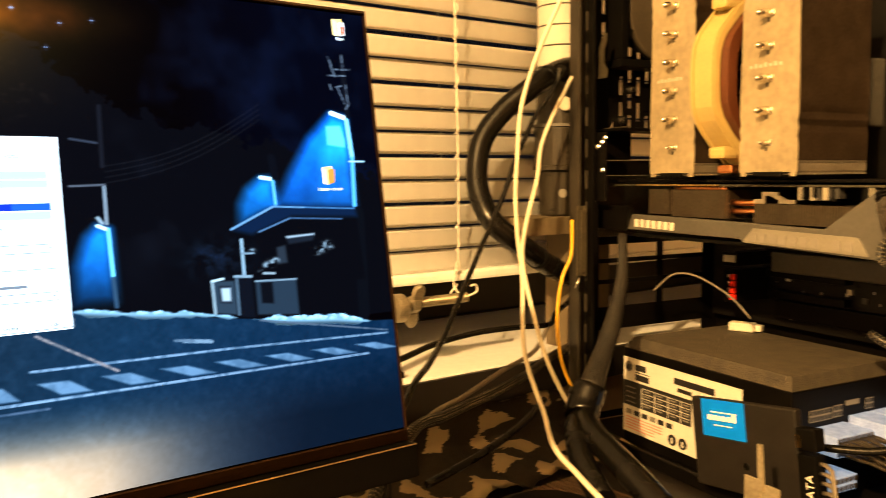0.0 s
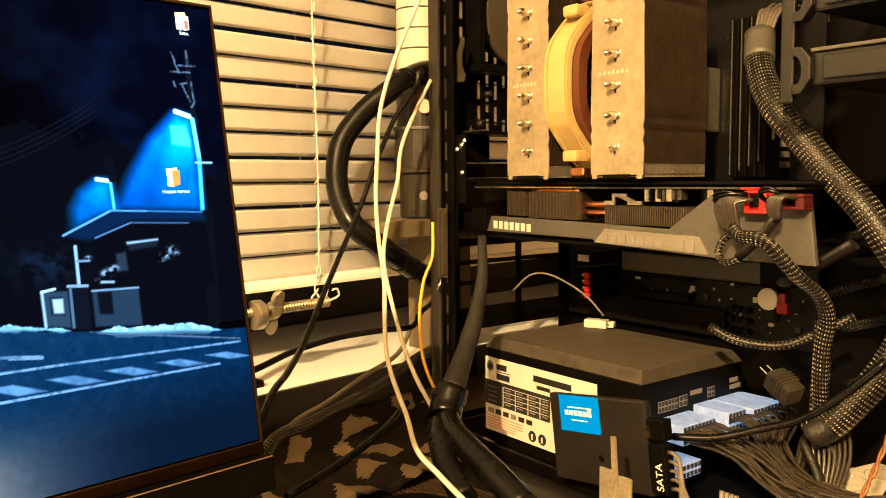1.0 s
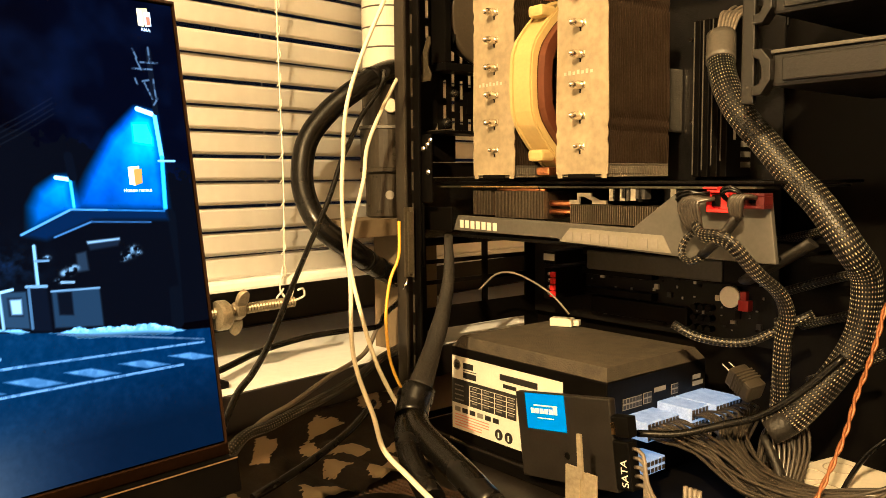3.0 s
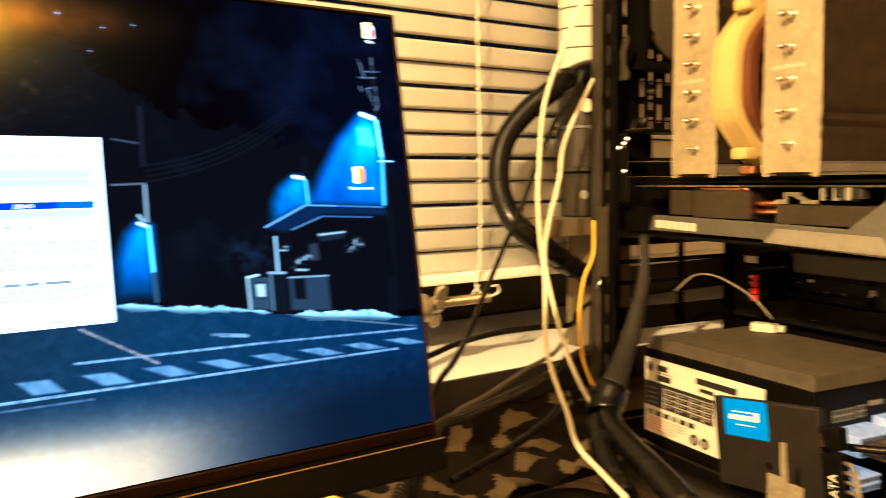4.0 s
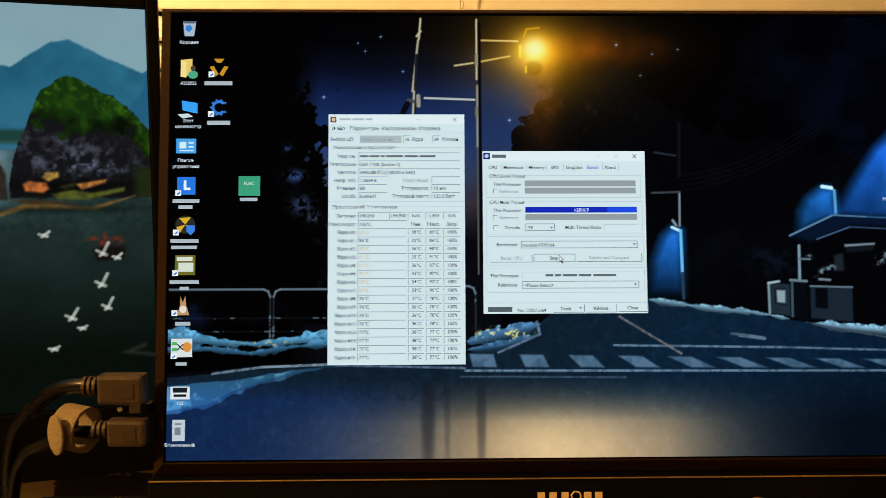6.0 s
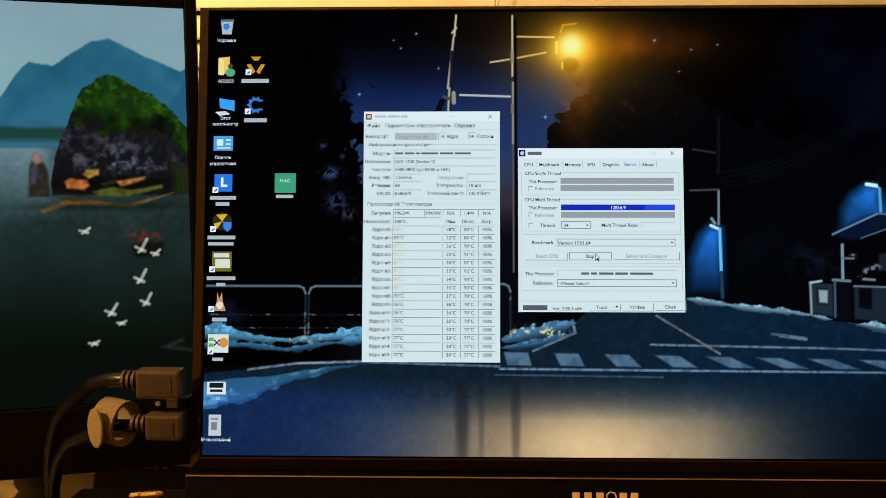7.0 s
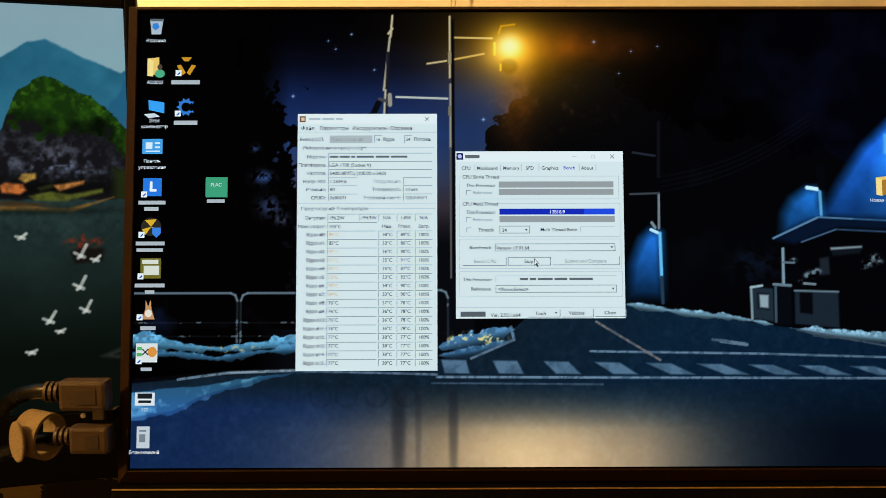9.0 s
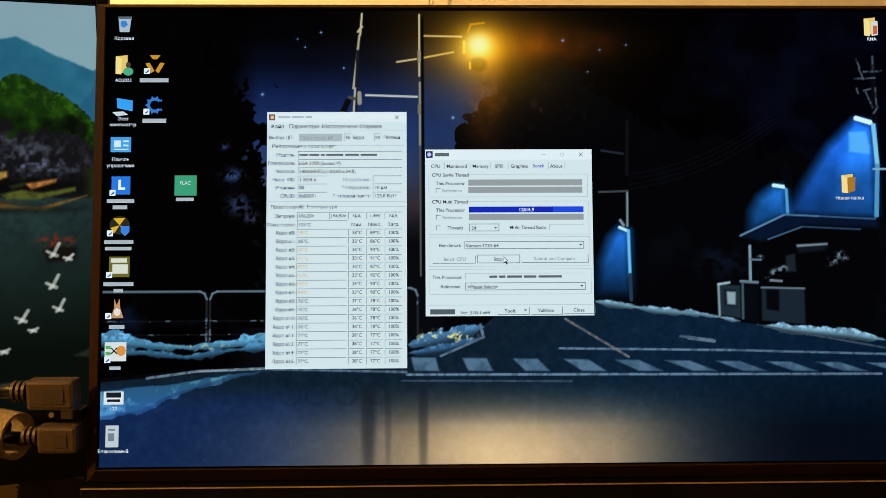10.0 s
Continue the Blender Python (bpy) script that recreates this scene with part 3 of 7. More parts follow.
    c.fill(c.line(862, 52, 868, 34, 1.5) + c.line(868, 34, 900, 30, 1.5), (180, 116, 14))
    c.fill(c.line(852, 76, 852, 104, 2) + c.line(866, 128, 866, 142, 1.5), (236, 170, 44))
    c.add(c.spot(888, 84, 50, 46, 1.8), (118, 108, 48))
    c.fill(c.spot(888, 84, 26, 25, 2.4), (255, 246, 172))
    # blue lamps: cones of light, heads, poles
    def cone(pts, top, bottom, col, peak=1.0):
        m = c.poly(pts, 16)
        c.add(m * np.interp(Y, [top, bottom], [peak, 0.14]) * (0.7 + 0.6 * n2), col)
    cone([(1218, 530), (1243, 536), (1246, 690), (1164, 690), (1172, 610), (1196, 550)], 530, 700, (8, 128, 240))
    cone([(1592, 432), (1622, 430), (1626, 500), (1530, 540), (1536, 490), (1556, 456)], 430, 560, (6, 135, 245))
    cone([(1796, 268), (1840, 276), (1844, 508), (1620, 500), (1668, 420), (1730, 330)], 262, 600, (4, 112, 232), 1.1)
    cone([(1790, 300), (1834, 300), (1838, 500), (1720, 500)], 262, 520, (16, 50, 60), 0.9)
    c.fill(c.poly([(1781, 298), (1822, 296), (1832, 334), (1830, 352), (1780, 346)], 3) * 0.75, (96, 186, 240))
    for x0, y0, x1, y1, r, col in ((1220, 527, 1240, 536, 2.6, (190, 235, 250)), (1594, 427, 1620, 431, 3.6, (200, 245, 255)), (1800, 264, 1840, 276, 5, (215, 250, 255)), (1241, 535, 1243, 640, 2.6, (96, 190, 235)), (1243, 640, 1245, 700, 3, (34, 58, 78)),
                                   (1243, 270, 1240, 400, 3, (13, 15, 21)), (1240, 440, 1239, 524, 1.6, (120, 136, 146)), (1232, 350, 1180, 342, 1.6, (34, 40, 50)), (1240, 440, 1172, 442, 1.4, (60, 66, 74)), (1222, 510, 1230, 522, 2.4, (120, 140, 150)), (1624, 430, 1626, 500, 2.5, (80, 160, 205)),
                                   (1626, 380, 1630, 425, 9, (3, 5, 10)), (1842, 280, 1848, 380, 4.5, (120, 198, 232)), (1848, 380, 1840, 520, 4.5, (70, 150, 200)), (1838, 388, 1880, 388, 1.6, (130, 170, 186)), (1846, 120, 1846, 270, 6, (6, 8, 14)), (1850, 520, 1838, 775, 15, (3, 5, 9))):
        c.fill(c.line(x0, y0, x1, y1, r), col)
    for x0, y0, x1, y1 in ((1806, 119, 1814, 140), (1846, 112, 1846, 150), (1822, 150, 1866, 148), (1800, 167, 1850, 165), (1812, 142, 1822, 168), (1804, 190, 1808, 204), (1822, 196, 1838, 192), (1826, 198, 1842, 237), (1850, 190, 1852, 240), (1856, 236, 1844, 252)):
        c.fill(c.line(x0, y0, x1, y1, 1.3) * (0.4 + 0.5 * (n4 > 0.4)), (74, 86, 98))
    for k in range(4):
        for a, b in zip(range(1245, 1600, 40), range(1285, 1640, 40)):
            f = lambda x: 400 + 12 * k - 0.30 * (x - 1245) - 0.0003 * (x - 1245) ** 2 + 16 * math.sin((x - 1245) / 110)
            c.fill(c.line(a, f(a), b, f(b), 0.7, 1.5) * 0.12, (46, 50, 62))
    # house with walls, roof edges and bushes
    c.fill(c.poly([(1512, 548), (1621, 497), (1842, 507), (1852, 690), (1545, 690)]), (2, 3, 6))
    c.fill(c.poly([(1512, 550), (1621, 497), (1842, 507), (1845, 530), (1665, 522), (1560, 562)], 6) * 0.7, (5, 26, 56))
    for x0, y0, x1, y1, r, col in ((1510, 548, 1618, 498, 1.6, (84, 126, 160)), (1618, 498, 1702, 502, 1.2, (70, 114, 150)), (1702, 502, 1838, 509, 1.0, (44, 88, 128)), (1577, 557, 1660, 527, 1.0, (60, 92, 122)), (1660, 527, 1800, 534, 1.0, (40, 66, 94)), (1532, 573, 1531, 657, 2.6, (118, 146, 160)), (1532, 605, 1558, 606, 1.6, (90, 110, 122))):
        c.fill(c.line(x0, y0, x1, y1, r), col)
    c.fill(c.poly([(1644, 570), (1720, 566), (1720, 572), (1646, 577)], 2), (120, 138, 148))
    c.fill(c.poly([(1646, 577), (1720, 572), (1714, 584), (1650, 590)], 3), (14, 20, 28))
    c.fill(c.poly([(1618, 596), (1640, 592), (1642, 634), (1618, 636)], 3), (26, 34, 42))
    for x, y, r in ((1735, 606, 14), (1752, 594, 12), (1722, 614, 10), (1762, 604, 8), (1600, 632, 13), (1588, 636, 9), (1612, 626, 10), (1576, 652, 9), (1556, 600, 8)):
        c.fill(c.spot(x, y, r, r * 0.7, 3) * np.clip((n4 - 0.4) * 5, 0, 1), (112, 134, 146))
    c.add(c.spot(1470, 610, 60, 34) * np.clip((n3 - 0.4) * 3, 0, 1), (10, 22, 38))
    c.fill(c.poly([(1456, 664), (1506, 667), (1506, 745), (1455, 736)]), (30, 44, 55))
    c.fill(c.poly([(1468, 676), (1496, 678), (1496, 718), (1468, 714)]), (14, 20, 28))
    c.fill(c.poly([(1473, 681), (1495, 682), (1494, 713), (1474, 711)]), (140, 162, 172))
    c.fill(c.poly([(1508, 658), (1548, 660), (1549, 756), (1512, 750)]), (5, 8, 15))
    c.fill(c.line(1508, 657, 1548, 660, 2.4), (100, 122, 134))
    c.fill(c.line(1512, 662, 1511, 745, 2), (60, 80, 94))
    c.fill(c.poly([(1557, 672), (1660, 675), (1660, 760), (1556, 750)]), (24, 37, 48))
    c.fill(c.poly([(1568, 676), (1599, 677), (1598, 728), (1568, 724)]), (4, 6, 11))
    c.fill(c.line(1557, 672, 1660, 675, 1.4), (92, 112, 124))
    c.fill(c.line(1580, 655, 1606, 657, 2), (110, 126, 134))
    c.fill(c.line(1454, 664, 1455, 738, 2.0), (124, 146, 154))
    c.fill(c.line(1454, 664, 1480, 660, 2), (150, 176, 184))
    # ground: pavement edge, road, snow
    top = np.interp(X, [0, 380, 720, 880, 960, 1160, 1500, 1842, 1920], [880, 850, 830, 770, 700, 700, 752, 795, 800])
    road = np.clip((Y - top) / 3, 0, 1)
    c.C += (np.stack([np.interp(X + (Y - 700) * 0.8, [900, 1300, 2000], v) for v in ([13, 8, 3], [29, 30, 22], [42, 47, 40])], -1) - c.C) * road[..., None]
    c.add(road * np.clip((X - 900) / 500, 0, 1) * (0.6 + 0.8 * n2), (0, 3, 6))
    c.add(np.clip((n3 - 0.5) * 2, 0, 1) * (Y > top), (7, 9, 11))
    c.add(road * (n4 - 0.5), (8, 9, 11))

    def snow(xs, ys, hgt, col, x0, x1):
        """A ridge of snow: lumps with a lit crest and a shaded foot."""
        mid = np.interp(X, xs, ys)
        h = hgt * np.clip(2.4 * n2 - 0.3, 0.2, 1.8) * (0.45 + 1.1 * n3)
        h = h * np.clip((X - x0) / 40, 0, 1) ** 0.5 * np.clip((x1 - X) / 40, 0, 1) ** 0.5
        m = np.clip((h - np.abs(Y - mid)) / 3, 0, 1) * (h > 0)
        c.fill(m, col)
        c.fill(m * np.clip((mid - Y) / hgt + 0.2, 0, 1) * np.clip((n4 - 0.4) * 4, 0, 1), tuple(min(255, v * 1.4 + 18) for v in col))
        c.fill(m * np.clip((Y - mid) / hgt, 0, 1), tuple(v * 0.4 for v in col))

    snow([1160, 1315, 1410, 1505], [703, 726, 734, 752], 9, (96, 134, 154), 1158, 1506)
    snow([1545, 1625, 1760, 1850], [760, 771, 784, 798], 9, (96, 134, 154), 1540, 1858)
    snow([0, 92, 200, 300, 400], [788, 796, 806, 798, 792], 15, (64, 124, 156), -60, 440)
    snow([0, 92, 200, 300, 400], [818, 816, 828, 812, 806], 10, (42, 90, 120), -60, 440)
    snow([720, 800, 892], [802, 784, 762], 16, (58, 104, 140), 715, 896)
    snow([720, 800, 880], [822, 812, 790], 9, (44, 84, 116), 715, 884)
    c.fill(c.spot(800, 784, 70, 16, 4) * np.clip((n4 - 0.58) * 8, 0, 1), (226, 216, 140))
    c.fill(c.spot(240, 806, 80, 8, 4) * np.clip((n4 - 0.6) * 8, 0, 1), (180, 176, 130))
    # the near shore of snow, wedge-shaped
    up_, dn = np.interp(X, [0, 160, 290, 395, 420], [903, 890, 868, 859, 858]), np.interp(X, [0, 95, 160, 290, 395, 420], [972, 958, 924, 884, 862, 858])
    wedge = np.clip((Y - up_ - 8 * (n3 - 0.5)) / 3, 0, 1) * np.clip((dn + 14 * (n3 - 0.5) - Y) / 3, 0, 1) * (X < 420)
    c.fill(wedge, (36, 86, 116))
    c.fill(wedge * np.clip((n2 * 0.5 + n3 * 0.5 - 0.46) * 8, 0, 1), (78, 140, 168))
    c.fill(wedge * np.clip((dn - 12 - Y) / -6, 0, 1) * 0.6, (22, 52, 84))
    for x0, y0, x1, y1, r, col in ((0, 880, 343, 852, 4, (4, 5, 9)), (107, 876, 224, 861, 2, (100, 122, 140)), (224, 861, 395, 855, 2, (128, 148, 164)), (395, 857, 712, 866, 1.6, (90, 112, 134)), (712, 872, 1838, 878, 1.8, (104, 132, 156)), (700, 886, 1100, 890, 1.2, (56, 76, 98)), (1072, 813, 1488, 820, 1.6, (96, 124, 148)), (1488, 820, 1900, 833, 1.6, (84, 110, 132)), (1087, 744, 1236, 834, 1.8, (112, 108, 110)),
                                   (1380, 790, 1440, 798, 3.4, (92, 116, 134)), (1360, 786, 1400, 792, 2, (70, 92, 110)), (886, 756, 893, 786, 2.4, (96, 124, 148)), (893, 786, 792, 829, 2, (90, 112, 136)), (1560, 764, 1900, 826, 1.2, (60, 74, 88))):
        c.fill(c.line(x0, y0, x1, y1, r) * (0.7 + 0.3 * (n4 > 0.45)), col)
    for k in range(10):
        x = 722 + 120 * k
        yt, yb = 834 + (x - 840) * 0.018, 864 + (x - 840) * 0.008
        lean = 8 + 58 * max(0, min(1, (x - 780) / 500))
        c.fill(c.poly([(x, yt), (x + 58, yt + 1), (x + 58 + lean, yb + 1), (x + lean, yb)], 2) * (0.72 + 0.28 * np.clip((n3 - 0.35) * 4, 0, 1)), (80, 112, 138))
    # railings, lit along their tops
    def rail(x0, x1, y, yb, col, r=1.5):
        for k, a in enumerate(((x0, y + 18, x0, yb), (x1, y + 18, x1, yb), (x0 + 16, y, x1 - 16, y), (x0, y + 18, x0 + 5, y + 5), (x0 + 5, y + 5, x0 + 16, y), (x1 - 16, y, x1 - 5, y + 5), (x1 - 5, y + 5, x1, y + 18))):
            c.fill(c.line(*a, r) * ((0.25 + 0.5 * (n3 > 0.55)) if k < 2 else 0.9), col)
    rail(-60, 243, 675, 790, (104, 124, 138))
    rail(251, 560, 675, 790, (104, 124, 138))
    rail(570, 738, 669, 800, (104, 124, 138))
    for y in (744, 776):
        c.fill(c.line(0, y, 380, y, 0.9, 1.5) * (0.1 + 0.7 * (n3 > 0.6)), (96, 114, 126))
    c.add(c.spot(120, 730, 150, 34) * np.clip((n2 - 0.5) * 4, 0, 1), (10, 20, 44))
    # wet glow of the lamp on the road, with the posts' dark reflections
    wet = np.clip((Y - 884) / 110, 0, 1)
    c.add(c.spot(960, 1080, 500, 200, 2.6) * wet * (0.85 + 0.3 * n1), (122, 88, 54))
    c.add(c.spot(980, 1070, 330, 120, 2.2) * wet, (76, 50, 24))
    c.add(c.spot(910, 1050, 130, 90) * wet, (26, 26, 20))
    c.add(np.clip((Y - 884) / 60, 0, 1) * np.clip((700 - X) / 300, 0, 1), (0, 8, 32))
    for x, w, k in ((622, 18, 0.55), (750, 12, 0.45), (668, 8, 0.25)):
        c.fill(c.spot(x, 960, w, 170, 4) * np.clip((Y - 880) / 40, 0, 1) * k, (20, 24, 32))
    c.fill(np.clip((Y - 850) / 150, 0, 1) * np.clip((X - 1200) / 450, 0, 1) * 0.85, (2, 9, 19))
    for x in (440, 500, 570, 640):
        ring = np.abs(np.hypot(X - x, (Y - 916) * 1.0) - 24)
        c.fill(np.clip((6 - ring) / 5, 0, 1) * 0.16, (8, 11, 18))
    return c


monitor = thing("portable_monitor", "slim dark portable monitor showing a night street and two program windows", "monitor", MON, (SW / 2, 0.004, -0.021))
bm = B()
o, i, f0, f1 = (-0.0060, SW + 0.0036, -0.0068, SH + 0.0036), (-0.0006, SW + 0.0006, -0.0008, SH + 0.0006), -0.0012, 0.006
loops = []
for (x0, x1, z0, z1), y in ((i, f0 + 0.0011), (i, f0 + 0.0002), ((i[0] - 0.0004, i[1] + 0.0004, i[2] - 0.0004, i[3] + 0.0004), f0), ((o[0] + 0.0004, o[1] - 0.0004, o[2] + 0.0004, o[3] - 0.0004), f0 + 0.0034), (o, f0 + 0.0040), (o, f1), (i, f1)):
    loops.append([bm.verts.new((x, y, z)) for x, z in ((x0, z0), (x1, z0), (x1, z1), (x0, z1))])
for p, q in zip(loops, loops[1:] + loops[:1]):
    for k in range(4):
        bm.faces.new((p[k], q[k], q[(k + 1) % 4], p[(k + 1) % 4]))
bmesh.ops.recalc_face_normals(bm, faces=bm.faces)
part("bezel", bm, bezel_mat, monitor, "speckled dark brown plastic bezel sloping outwards")
part("back_cover", box(B(), (o[0], 0.0062, o[2]), (o[1], 0.0105, o[3]), 0.0018), chin_mat, monitor)
part("chin", box(B(), (o[0] - 0.0002, -0.004, -0.0228), (o[1] + 0.0002, 0.010, o[2] - 0.0003), 0.0012), chin_mat, monitor, "black chin strip under the display")
part("chin_edge", box(B(), (o[0] + 0.0004, -0.0046, o[2] - 0.0012), (o[1] - 0.0004, -0.0041, o[2] - 0.0007)), gold_line, monitor, "thin copper-coloured edge line")
logo_mat = mat("logo_print", (0.62, 0.44, 0.26), 0.5, 0, 0.05, 60, 0)
for k, x in enumerate((880, 908, 936, 990, 1016)):
    part("logo_bar", box(B(), scr(x, 1176, 0.0044), scr(x + 17, 1156, 0.0040), 0.0), logo_mat, monitor)
bm = B()
for k in range(6):
    a0, a1 = math.pi / 3 * k + 0.2, math.pi / 3 * (k + 1) + 0.2
    rod(bm, scr(971 + 12 * math.cos(a0), 1165 + 11 * math.sin(a0), 0.0042), scr(971 + 12 * math.cos(a1), 1165 + 11 * math.sin(a1), 0.0042), 0.0003, seg=6)
part("logo_ring", bm, logo_mat, monitor)

me = night_street().mesh("screen", (tuple(scr(0, 0) - BASE[monitor.name]), (SW, 0, 0), (0, 0, -SH)), (0.0, 0.0, 0.0001))
me.materials.append(light_mat("display_light", DISPLAY))
screen = link_mesh("screen", me, monitor, "lit display with a night street picture")

LAYER = 0.00004


def flat(name, rects, color, level, label="", parent=None, strength=1.0):
    """Plain bright rectangles on the display, given in dots."""
    if name == "name_bar" and len(rects) > 1:
        for r in rects:
            flat(name, [r], color, level, label, parent, strength)
        return None
    bm = B()
    for x0, y0, x1, y1 in rects:
        vs = [bm.verts.new(scr(x, y, LAYER * level)) for x, y in ((x0, y1), (x1, y1), (x1, y0), (x0, y0))]
        bm.faces.new(vs)
    return part(name, bm, glow(color, strength), parent or screen, label)


def shape(name, polys, color, level, parent=None):
    bm = B()
    for pts in polys:
        f = bm.faces.new([bm.verts.new(scr(x, y, LAYER * level)) for x, y in pts])
        f.normal_update()
        if f.normal.y > 0:
            f.normal_flip()
    return part(name, bm, glow(color), parent or screen)


def round_poly(x, y, rx, ry, n=20):
    return [(x + rx * math.cos(2 * math.pi * k / n), y + ry * math.sin(2 * math.pi * k / n)) for k in range(n)]


def letter_mesh(text, size):
    """Outlines of a line of text as flat faces, left-aligned at the origin."""
    cu = bpy.data.curves.new("text", "FONT")
    cu.body, cu.size, cu.resolution_u, cu.offset = text, size, 5, size * 0.0105
    ob = bpy.data.objects.new("text", cu)
    scene.collection.objects.link(ob)
    dg = bpy.context.evaluated_depsgraph_get()
    dg.update()
    ev = ob.evaluated_get(dg)
    me = ev.to_mesh()
    vs = [v.co.copy() for v in me.vertices]
    fs = [list(p.vertices) for p in me.polygons]
    ev.to_mesh_clear()
    bpy.data.objects.remove(ob)
    bpy.data.curves.remove(cu)
    return vs, fs


def write(name, items, color, level, parent=None):
    """Lines of text on the display: (x, baseline y, cap height in dots, words, align)."""
    bm = B()
    for x, y, size, words, align in items:
        vs, fs = letter_mesh(words, size * 1.27)
        w = max((v.x for v in vs), default=0)
        dx = x - (w if align == "R" else w / 2 if align == "C" else 0)
        out = [bm.verts.new(scr(dx + v.x, y - v.y, LAYER * level)) for v in vs]
        for f in fs:
            try:
                bm.faces.new([out[k] for k in f])
            except ValueError:
                pass
    for f in bm.faces:
        f.normal_update()
        if f.normal.y > 0:
            f.normal_flip()
    ob = part(name, bm, glow(color), parent or screen)
    return tagged(ob, kind="stuff") if len(items) > 1 else ob


INK, PALE, FACE = (18, 24, 30), (140, 152, 156), (216, 230, 232)

# first program window: sensor readings
TX = lambda x: 381 + (x - 40) * 0.4536
TY = lambda y: 248 + (y - 25) * 0.447
flat("app_window", [(381, 248, 713, 857)], FACE, 2, "pale program window with rows of readings")
flat("title_bar", [(381, 248, 713, 272)], (228, 238, 240), 3)
txt = []


def t_(x, y, s, align="L", size=9.0):
    txt.append((TX(x), TY(y) + 4.5, size, s, align))


for x, s in ((58, "Файл"), (155, "Параметры"), (327, "Инструменты"), (526, "Справка")):
    t_(x, 103, s, size=10)
t_(50, 162, "Выбор ЦП:")
t_(450, 162, "16")
t_(488, 162, "Ядра")
t_(607, 162, "24")
t_(650, 162, "Потоки")
t_(66, 207, "Информация о процессоре")
for y, s in ((256, "Модель:"), (300, "Платформа:"), (344, "Частота:"), (388, "Напр. VID:"), (431, "Ревизия:"), (475, "CPUID:")):
    t_(190, y, s, "R")
t_(207, 300, "LGA 1700 (Socket V)")
t_(210, 344, "5400.08МГц (100.00 x 54.0)")
t_(210, 388, "1.2634 в")
t_(210, 431, "B0")
t_(210, 475, "0xB0671")
t_(582, 431, "Техпроцесс:", "R")
t_(582, 475, "Тепловой пакет:", "R")
t_(604, 431, "10 нм")
t_(604, 475, "125.0 Ватт")
t_(62, 533, "Процессор #0: Температура")
t_(190, 582, "Энергия:", "R")
t_(207, 582, "196.2W")
t_(374, 582, "194.9W")
for x, s in ((510, "N/A"), (607, "1.4W"), (702, "N/A")):
    t_(x, 582, s, "C")
t_(190, 628, "Макс.порог:", "R")
t_(207, 628, "105°C")
for x, s in ((510, "Мин."), (603, "Макс."), (702, "Загр.")):
    t_(x, 628, s, "C")
hot = []
now = [89, 85, 87, 91, 87, 92, 90, 89, 76, 76, 76, 76, 77, 77, 77, 77]
low = [38, 32, 36, 35, 36, 33, 34, 33, 37, 36, 36, 36, 38, 38, 38, 38]
high = [89, 86, 90, 91, 87, 92, 90, 90, 78, 78, 78, 78, 77, 77, 77, 77]
for k in range(16):
    y = 671 + 45.0 * k
    t_(190, y, "Ядро #%d:" % k, "R")
    if k < 8 and k != 1:
        hot.append((TX(207), TY(y) + 4.5, 9.0, "%d°C" % now[k], "L"))
    else:
        t_(207, y, "%d°C" % now[k])
    t_(512, y, "%d°C" % low[k], "C")
    t_(607, y, "%d°C" % high[k], "C")
    t_(702, y, "100%", "C")
write("lettering", txt, INK, 8)
write("lettering", hot, (206, 178, 128), 8)
write("lettering", [(TX(582), TY(388) + 4.5, 9.0, "Модуляция:", "R"), (TX(214), TY(163) + 4.5, 9.0, "Процессор #0", "L")], PALE, 8)
sunk = []


def field(x0, y0, x1, y1):
    """A sunken field: dark upper and left rims."""
    sunk.append((TX(x0), TY(y0), TX(x1), TY(y0) + 1.5))
    sunk.append((TX(x0), TY(y0), TX(x0) + 1.5, TY(y1)))


flat("button", [(TX(208), TY(142), TX(433), TY(184))], (176, 186, 188), 4)
for a in ((442, 142, 482, 182), (600, 142, 640, 182), (202, 236, 746, 274), (202, 280, 746, 318), (202, 324, 746, 362), (202, 368, 354, 404), (594, 368, 746, 404), (202, 411, 354, 448), (594, 411, 746, 448), (202, 455, 354, 492), (594, 455, 746, 492), (200, 562, 362, 602), (367, 562, 458, 602), (466, 562, 552, 602), (561, 562, 648, 602), (656, 562, 746, 602), (200, 607, 458, 645)):
    field(*a)
for k in range(16):
    y = 652 + 45.0 * k
    for x0, x1 in ((198, 458), (466, 552), (561, 648), (656, 746)):
        field(x0, y, x1, y + 38)
flat("field_rim", sunk, (128, 140, 146), 5)
flat("group_line", [(TX(40), TY(126), TX(772), TY(126) + 1.2), (TX(370), TY(206), TX(760), TY(206) + 1.2), (TX(45), TY(505), TX(768), TY(505) + 1.2), (TX(390), TY(533), TX(764), TY(533) + 1.2)], (178, 190, 194), 5)
flat("name_bar", [(TX(98), TY(47), TX(160), TY(58)), (TX(168), TY(47), TX(232), TY(58)), (TX(240), TY(47), TX(276), TY(58)), (TX(510), TY(53), TX(532), TY(55))], (176, 186, 190), 6)
flat("name_bar", [(TX(x0), TY(251), TX(x1), TY(262)) for x0, x1 in ((210, 254), (262, 314), (322, 342), (350, 440), (450, 522), (530, 616))], (96, 104, 110), 6)
flat("program_mark", [(TX(50), TY(38), TX(82), TY(70))], (110, 78, 62), 6)
flat("program_mark", [(TX(58), TY(45), TX(76), TY(63))], (226, 190, 160), 7)


def cross(x, y, r, w=1.0):
    return [[(x - r, y - r + w), (x - r + w, y - r), (x + r, y + r - w), (x + r - w, y + r)], [(x - r, y + r - w), (x - r + w, y + r), (x + r, y - r + w), (x + r - w, y - r)]]


